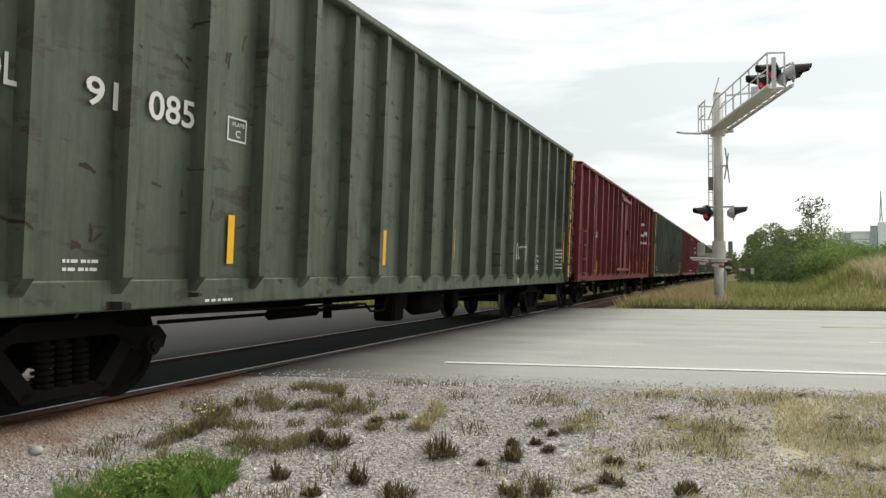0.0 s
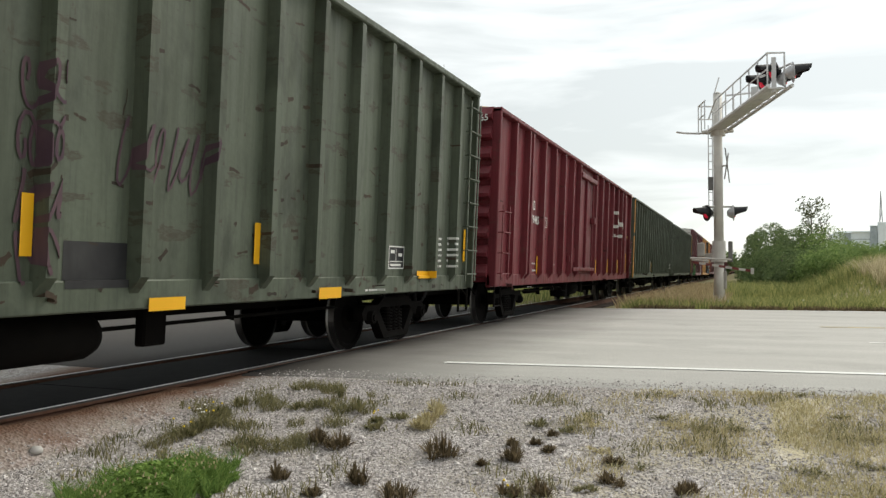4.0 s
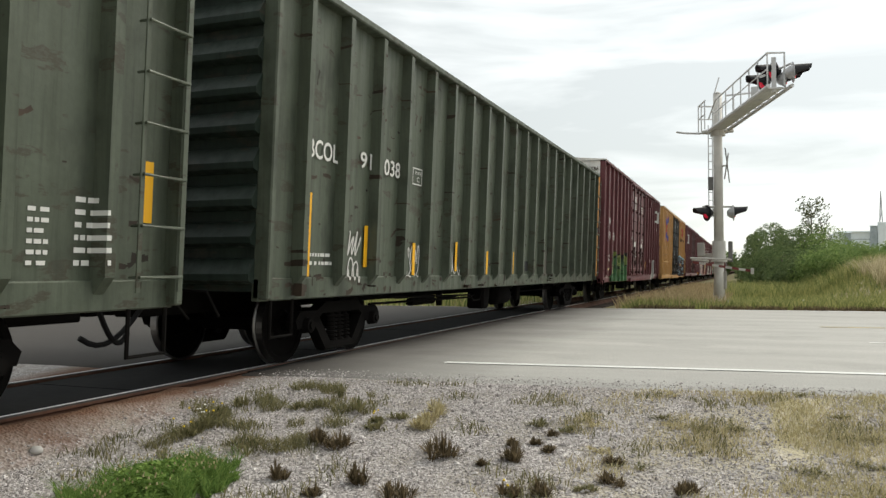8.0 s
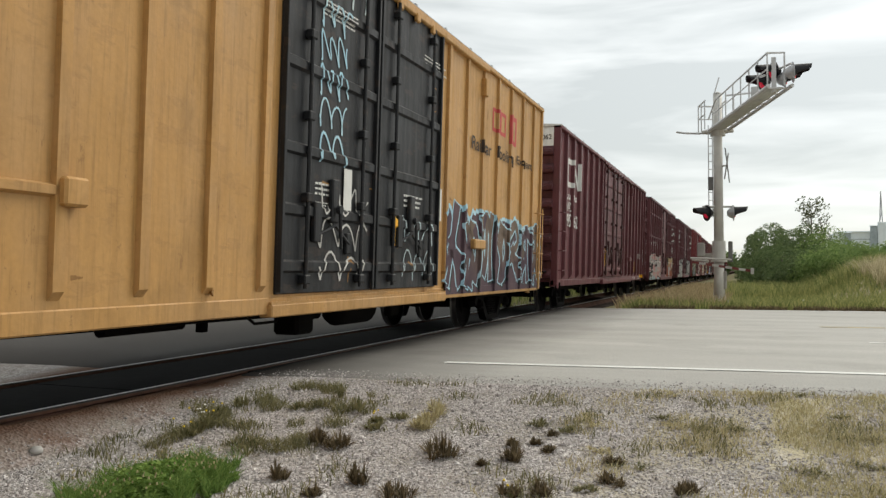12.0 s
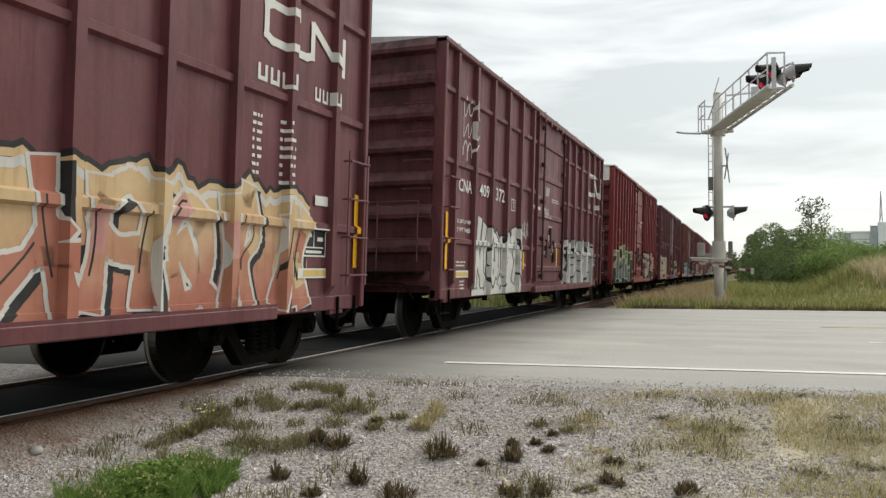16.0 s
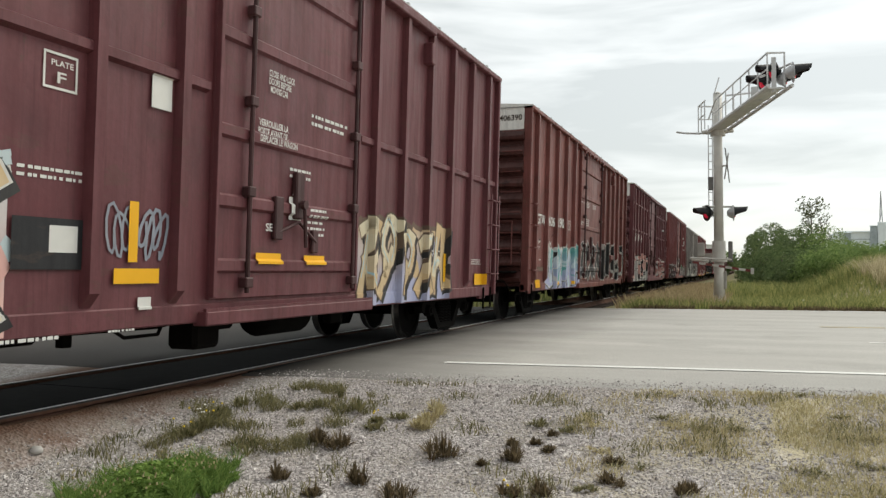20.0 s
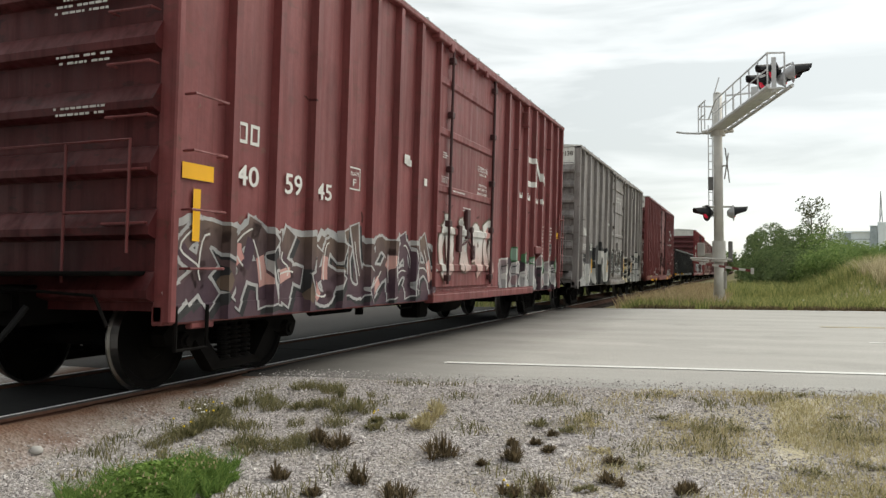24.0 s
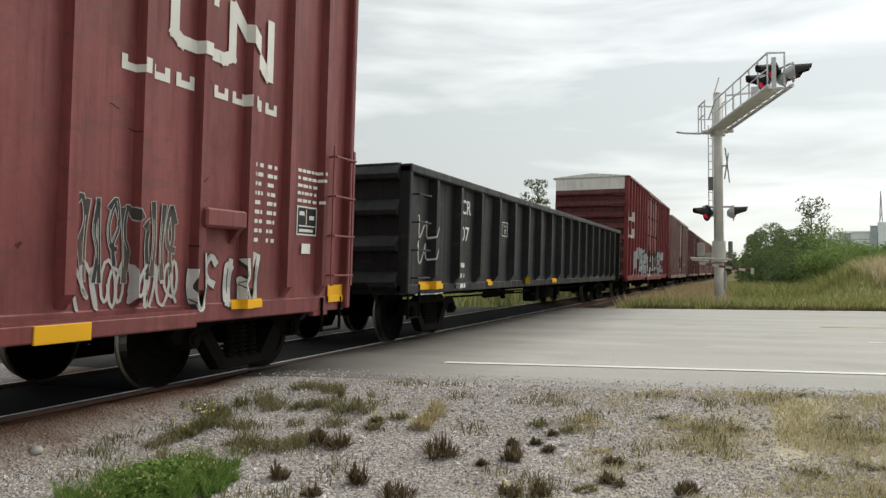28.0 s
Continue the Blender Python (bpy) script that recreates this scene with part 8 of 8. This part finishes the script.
lettering(c, k, "DEPLACER LE WAGON", 6.74, 2.371, 0.068, 0.68)
lettering(c, k, "ASD", 7.41, 1.895, 0.1, 0.2)
lettering(c, k, "CNA", 0.85, 2.42, 0.34, 0.75)
lettering(c, k, "409", 1.85, 2.42, 0.34, 0.8)
lettering(c, k, "434", 2.85, 2.42, 0.34, 0.75)
worm(c, k, 12.28, 3.39, 0.43, 1.8)
block_marks(c, k, 3, 12.24, 2.99, 0.19, 0.66)
block_marks(c, k, 4, 13.28, 2.99, 0.19, 0.75)
bars(c, k, 12.24, 2.03, 0.12, 0.45, 8, None, 334)
bars(c, k, 12.6, 2.01, 0.14, 0.48, 9, None, 335)
bars(c, k, 13.36, 2.33, 0.49, 0.17, 4, None, 336)
bars(c, k, 13.27, 1.79, 0.67, 0.18, 2, None, 337)
for r in [(14.65, 1.03, 0.15, 0.97)]:
    reflector(c, k, *r)
graffiti(c, k, 9.73, 14.28, 0.66, 1.8, (MAROON_SPRAY, ROSE_SPRAY), (ROSE_SPRAY, MAROON_SPRAY), WHITE_SPRAY, WHITE_SPRAY, 141, 6)
graffiti(c, k, 0.9, 5.6, 0.66, 1.9, (SILVER_SPRAY,), (WHITE_SPRAY, ROSE_SPRAY), DARK_SPRAY, WHITE_SPRAY, 142, 5)
c, _, k = TRAIN[15]
scrapes(c, k, 309, 14.5, 30, DARK_RUST)
lettering(c, k, "CLOSE AND LOCK", 8.03, 2.928, 0.044, 0.54)
lettering(c, k, "BOTH DOORS BEFORE", 8.02, 2.873, 0.044, 0.58)
lettering(c, k, "MOVING CAR", 8.13, 2.808, 0.044, 0.36)
lettering(c, k, "VERROUILLER LA", 8.08, 2.613, 0.044, 0.45)
lettering(c, k, "PORTE AVANT DE", 8.04, 2.543, 0.044, 0.49)
lettering(c, k, "DEPLACER LE WAGON", 7.99, 2.463, 0.044, 0.58)
block_marks(c, k, 2, 0.98, 2.33, 0.2, 0.4)
lettering(c, k, "40", 0.95, 1.92, 0.2, 0.37)
lettering(c, k, "59", 1.8, 1.91, 0.22, 0.34)
lettering(c, k, "45", 2.45, 1.91, 0.19, 0.35)
frame_box(c, k, 3.2, 2.1, 0.34, 0.28, letter="F")
patch_paint(c, k, 4.87, 2.62, 0.19, 0.13, LETTER)
for r in [(0.31, 1.36, 0.15, 0.46)]:
    reflector(c, k, *r)
patch_paint(c, k, 0.18, 1.9, 0.43, 0.14, REFLECT)
worm(c, k, 11.51, 2.99, 0.63, 1.56)
block_marks(c, k, 3, 11.01, 2.67, 0.15, 0.97)
block_marks(c, k, 4, 12.14, 2.66, 0.14, 1.12)
bars(c, k, 12.83, 1.42, 0.15, 0.79, 9, None, 352)
bars(c, k, 13.08, 1.43, 0.15, 0.79, 9, None, 353)
bars(c, k, 13.63, 1.83, 0.47, 0.39, 5, None, 354)
frame_box(c, k, 13.63, 1.48, 0.45, 0.3, grid=True)
for r in [(14.34, 1.93, 0.49, 0.15)]:
    reflector(c, k, *r)
bars(c, k, 6.27, 2.51, 0.31, 0.11, 4, None, 357)
bars(c, k, 6.31, 2.9, 0.23, 0.11, 3, None, 358)
bars(c, k, 6.73, 2.39, 0.61, 0.05, 1, None, 359)
bars(c, k, 7.33, 2.12, 0.44, 0.09, 2, None, 360)
patch_paint(c, k, 7.29, 1.63, 0.18, 0.24, LETTER)
patch_paint(c, k, 4.95, 2.6, 0.17, 0.09, LETTER)
patch_paint(c, k, 5.62, 2.38, 0.11, 0.11, LETTER)
graffiti(c, k, 0.09, 6.05, 0.66, 1.62, (UMBER_SPRAY, PLUM_SPRAY), (PLUM_SPRAY, ROSE_SPRAY, UMBER_SPRAY), SILVER_SPRAY, WHITE_SPRAY, 151, 6)
graffiti(c, k, 6.19, 9.16, 0.95, 2.0, (), (ROSE_SPRAY, WHITE_SPRAY), UMBER_SPRAY, None, 152, 3)
graffiti(c, k, 9.6, 14.75, 0.66, 1.42, (DARK_SPRAY, PLUM_SPRAY), (SILVER_SPRAY, MAUVE_SPRAY), WHITE_SPRAY, DARK_SPRAY, 153, 5)
for y, z, ry, rz in ((10.55, 1.45, 0.13, 0.14), (11.34, 1.38, 0.08, 0.11), (12.05, 1.33, 0.09, 0.09), (13.09, 1.22, 0.22, 0.18), (14.30, 1.24, 0.14, 0.2)):
    bubble(c, k, y, z, ry, rz, MINT_SPRAY, LEAF_SPRAY, 154, 0)
c, _, k = TRAIN[16]
patch_paint(c, k, 12.2, 3.2, 0.75, 0.85, PALE_PATCH)
patch_paint(c, k, 13.42, 3.3, 0.5, 0.6, PALE_PATCH)
patch_paint(c, k, 0.89, 2.16, 0.73, 0.2, PALE_PATCH)
lettering(c, k, "CNA", 0.92, 2.16, 0.25, 0.63)
lettering(c, k, "409", 0.93, 1.73, 0.2, 0.56)
patch_paint(c, k, 1.91, 1.73, 0.93, 0.25, DARK_SPRAY)
lettering(c, k, "138", 1.98, 1.74, 0.23, 0.56)
patch_paint(c, k, 0.8, 1.25, 0.81, 0.41, DARK_SPRAY)
lettering(c, k, "D LMT", 0.82, 1.48, 0.08, 0.31)
lettering(c, k, "T WT", 0.82, 1.33, 0.07, 0.28)
bars(c, k, 1.21, 1.49, 0.33, 0.05, 1, None, 375)
bars(c, k, 1.21, 1.34, 0.3, 0.04, 1, None, 376)
for r in [(0.19, 0.96, 0.14, 0.87), (2.38, 1.05, 0.24, 0.43)]:
    reflector(c, k, *r)
for r in [(9.49, 1.07, 0.21, 0.45), (11.68, 1.06, 0.16, 0.49), (14.53, 0.99, 0.18, 0.9)]:
    reflector(c, k, *r)
frame_box(c, k, 13.37, 1.41, 0.46, 0.3, grid=True)
lettering(c, k, "CLOSE AND LOCK DOORS", 7.01, 3.762, 0.075, 1.19)
lettering(c, k, "BEFORE MOVING CAR", 7.04, 3.632, 0.075, 1.07)
patch_paint(c, k, 5.58, 2.7, 0.22, 0.07, LETTER)
bars(c, k, 6.2, 2.39, 0.3, 0.17, 2, None, 383)
lettering(c, k, "SEAL", 7.84, 1.41, 0.07, 0.32)
for r in [(5.44, 1.06, 0.11, 0.42)]:
    reflector(c, k, *r)
graffiti(c, k, 1.64, 5.95, 0.66, 2.0, (DARK_SPRAY, DARK_SPRAY), (WHITE_SPRAY, DARK_SPRAY), DARK_SPRAY, None, 161, 4)
graffiti(c, k, 0.82, 1.64, 0.66, 1.4, (DARK_SPRAY, SILVER_SPRAY), (WHITE_SPRAY,), DARK_SPRAY, None, 165, 2)
graffiti(c, k, 5.95, 8.9, 0.95, 2.0, (DARK_SPRAY, SILVER_SPRAY), (DARK_SPRAY,), WHITE_SPRAY, None, 162, 4)
graffiti(c, k, 9.11, 11.26, 0.66, 1.8, (YELLOW_SPRAY, CREAM_SPRAY), (DARK_SPRAY,), WHITE_SPRAY, SILVER_SPRAY, 163, 3)
graffiti(c, k, 11.3, 14.75, 0.66, 1.9, (DARK_SPRAY, SILVER_SPRAY), (SILVER_SPRAY, WHITE_SPRAY), DARK_SPRAY, WHITE_SPRAY, 164, 4)
c, _, k = TRAIN[17]
scrapes(c, k, 310, 14.5, 30, DARK_RUST)
lettering(c, k, "CLOSE AND LOCK", 8.03, 2.928, 0.044, 0.54)
lettering(c, k, "BOTH DOORS BEFORE", 8.02, 2.873, 0.044, 0.58)
lettering(c, k, "MOVING CAR", 8.13, 2.808, 0.044, 0.36)
lettering(c, k, "VERROUILLER LA", 8.08, 2.613, 0.044, 0.45)
lettering(c, k, "PORTE AVANT DE", 8.04, 2.543, 0.044, 0.49)
lettering(c, k, "DEPLACER LE WAGON", 7.99, 2.463, 0.044, 0.58)
block_marks(c, k, 2, 0.98, 2.3, 0.2, 0.42)
lettering(c, k, "40", 0.97, 1.92, 0.22, 0.37)
lettering(c, k, "58", 1.82, 1.93, 0.22, 0.35)
lettering(c, k, "14", 2.53, 1.94, 0.21, 0.28)
frame_box(c, k, 3.27, 2.12, 0.37, 0.29, letter="F")
lettering(c, k, "LD LMT", 0.88, 1.48, 0.08, 0.34)
lettering(c, k, "LT WT", 0.88, 1.34, 0.07, 0.29)
bars(c, k, 1.82, 1.34, 0.37, 0.23, 2, None, 398)
for r in [(0.14, 0.71, 0.43, 0.19), (2.54, 0.6, 0.47, 0.09), (4.65, 0.6, 0.47, 0.1), (7.29, 0.58, 0.48, 0.11)]:
    reflector(c, k, *r)
part("reflector", G().cbox((SIDE + 0.01, 10.28, 0.60), (SIDE + 0.032, 10.78, 0.73), 0.004), REFLECT, c, "yellow reflector")
patch_paint(c, k, 0.29, 1.11, 0.29, 0.16, REFLECT)
lettering(c, k, "70K", 5.36, 1.14, 0.08, 0.17)
patch_paint(c, k, 5.62, 2.58, 0.24, 0.08, LETTER)
patch_paint(c, k, 5.57, 2.38, 0.17, 0.11, LETTER)
worm(c, k, 11.62, 3.01, 0.6, 1.56)
block_marks(c, k, 3, 11.1, 2.67, 0.15, 0.94)
block_marks(c, k, 4, 12.24, 2.68, 0.14, 1.09)
bars(c, k, 12.91, 1.39, 0.15, 0.84, 9, None, 407)
bars(c, k, 13.14, 1.39, 0.17, 0.84, 9, None, 408)
bars(c, k, 13.72, 1.85, 0.48, 0.41, 5, None, 409)
frame_box(c, k, 13.72, 1.49, 0.42, 0.32, grid=True)
for r in [(12.56, 0.74, 0.51, 0.09), (14.41, 0.74, 0.44, 0.2)]:
    reflector(c, k, *r)
patch_paint(c, k, 13.81, 1.29, 0.18, 0.11, LETTER)
bars(c, k, 6.35, 2.52, 0.28, 0.12, 4, None, 413)
bars(c, k, 6.33, 2.84, 0.26, 0.15, 3, None, 414)
bars(c, k, 6.73, 2.38, 0.59, 0.04, 1, None, 415)
patch_paint(c, k, 7.08, 1.59, 0.15, 0.25, LETTER)
bars(c, k, 7.82, 1.4, 0.41, 0.33, 5, None, 417)
graffiti(c, k, 2.38, 2.85, 0.8, 1.85, (PALE_LIME,), (), PALE_LIME, None, 171, 1)
graffiti(c, k, 3.21, 5.74, 0.85, 1.3, (), (), WHITE_SPRAY, None, 172, 6)
graffiti(c, k, 10.66, 11.80, 0.95, 1.74, (), (UMBER_SPRAY, DARK_SPRAY), SILVER_SPRAY, WHITE_SPRAY, 175, 5)
graffiti(c, k, 10.66, 11.85, 0.80, 1.20, (), (), SILVER_SPRAY, None, 173, 8)
graffiti(c, k, 11.92, 13.04, 0.74, 1.32, (), (WHITE_SPRAY, SILVER_SPRAY), DARK_SPRAY, DARK_SPRAY, 174, 4)
c, _, k = TRAIN[18]
lettering(c, k, "KCR", 2.25, 2.08, 0.25, 0.7)
lettering(c, k, "907", 2.19, 1.62, 0.25, 0.64)
frame_box(c, k, 4.97, 1.8, 0.4, 0.29, letter="F")
for r in [(0.66, 0.82, 0.95, 0.12), (3.99, 0.83, 0.29, 0.11), (6.7, 0.82, 0.39, 0.13), (9.33, 0.81, 0.51, 0.11)]:
    reflector(c, k, *r)
bars(c, k, 2.19, 0.81, 0.57, 0.53, 3, None, 426)
graffiti(c, k, 0.51, 1.48, 1.2, 1.95, (), (), WHITE_SPRAY, None, 181, 2)
bars(c, k, 0.51, 0.74, 1.35, 0.04, 1, None, 428)
c, _, k = TRAIN[19]
block_marks(c, k, 3, 0.6, 3.2, 0.5, 2.2)
block_marks(c, k, 3, 0.6, 2.5, 0.5, 2.2)
graffiti(c, k, 2.0, 15.5, 0.78, 2.1, (), (SILVER_SPRAY, ICE_SPRAY), ICE_SPRAY, DARK_SPRAY, 191, 9)


def end_figures(i, text, z, h, mat):
    """The number on a car's leading end."""
    car = TRAIN[i][0]
    tris, width = glyphs(text)
    g = G()
    for tr in tris:
        g.add([(1.33 - width * h + a * h, -0.106 if z < 4.2 else 0.008, z + b * h) for a, b in tr], [(0, 1, 2)])
    part("end_number", g, mat, car, "stencilled end number")


for i, text, z, mat in ((1, "879267", 3.98, LETTER), (3, "879465", 3.98, LETTER), (2, "91078", 3.72, LETTER), (5, "BCOL 91038", 3.95, LETTER), (6, "793586", 4.5, DARK_LETTER), (7, "662397", 4.5, DARK_LETTER), (8, "795062", 4.47, DARK_LETTER), (13, "406390", 4.45, DARK_LETTER), (15, "405945", 4.47, DARK_LETTER), (16, "409138", 4.42, DARK_LETTER), (17, "405814", 4.42, DARK_LETTER)):
    end_figures(i, text, z, 0.13, mat)
for i in (1, 3, 11, 12, 15, 17):
    g = G()
    rnd = random.Random(i)
    for z, n in ((3.45, 3), (2.95, 2), (2.5, 2)):
        for r in range(n):
            y = 0.3 + 0.1 * rnd.random()
            while y < 0.9:
                d = 0.02 + 0.05 * rnd.random()
                g.box((y, -0.108, z - 0.055 * r), (y + d, -0.102, z - 0.055 * r + 0.02))
                y += d + 0.018 + (0.04 if rnd.random() < 0.2 else 0)
    tagged(part("end_fine_print", g, LETTER, TRAIN[i][0], "small white end stencils"), kind="stuff")

# worn orange striping down the corner posts of the green cars
STRIPE = plain("worn_orange_stripe", (0.62, 0.30, 0.07), 0.6, 0, 0.35, 3, 0.1)
for i, at, spans in ((0, 18.9, ((0.95, 1.25), (1.3, 2.4), (2.5, 3.4), (3.5, 4.2))), (2, 0.0, ((0.85, 1.15), (1.2, 2.55), (2.95, 4.1))), (4, 0.0, ((0.85, 1.5), (1.55, 2.6), (2.75, 3.2), (3.25, 4.15))), (5, 18.71, ((0.95, 2.3), (2.5, 4.1)))):
    for a, b in spans:
        y = (-0.004, 0.1) if at == 0 else (at - 0.1, at + 0.004)
        part("corner_stripe", G().box((SIDE - 0.02, y[0], a), (SIDE + 0.006, y[1], b)), STRIPE, TRAIN[i][0], "worn orange reflective stripe")


# ---- motion ----
V0, A1, A2 = 11.888, -0.278, 0.419


def run(t):
    """How far the train has gone after t seconds, in metres."""
    return V0 * t + A1 * 0.05 * t * (t - 14) + A2 * 0.001 * t * (t - 14) * (t - 28)


def motions():
    for car, _, _ in TRAIN:
        lean_body(car, 0.042 if car.name.startswith("wood_chip") else 0.031)
    times = [0.0, 1 / 30] + [0.5 * k for k in range(1, 56)] + [28 - 1 / 30, 28.0]
    for car, y, _ in TRAIN:
        walk(car, [(t, pose(-6.0, y - run(t), 0)) for t in times])
    # wheels turn as they roll
    spins = [k / 30 for k in range(0, 841)]
    turn = [math.degrees(run(t) / 0.455) % 360 for t in spins]
    for car, y, _ in TRAIN[:20]:
        for b in car.children:
            for w in b.children:
                if w.name.startswith("wheelset"):
                    walk(w, [(t, pose(*w.location, a)) for t, a in zip(spins, turn)])


motions()
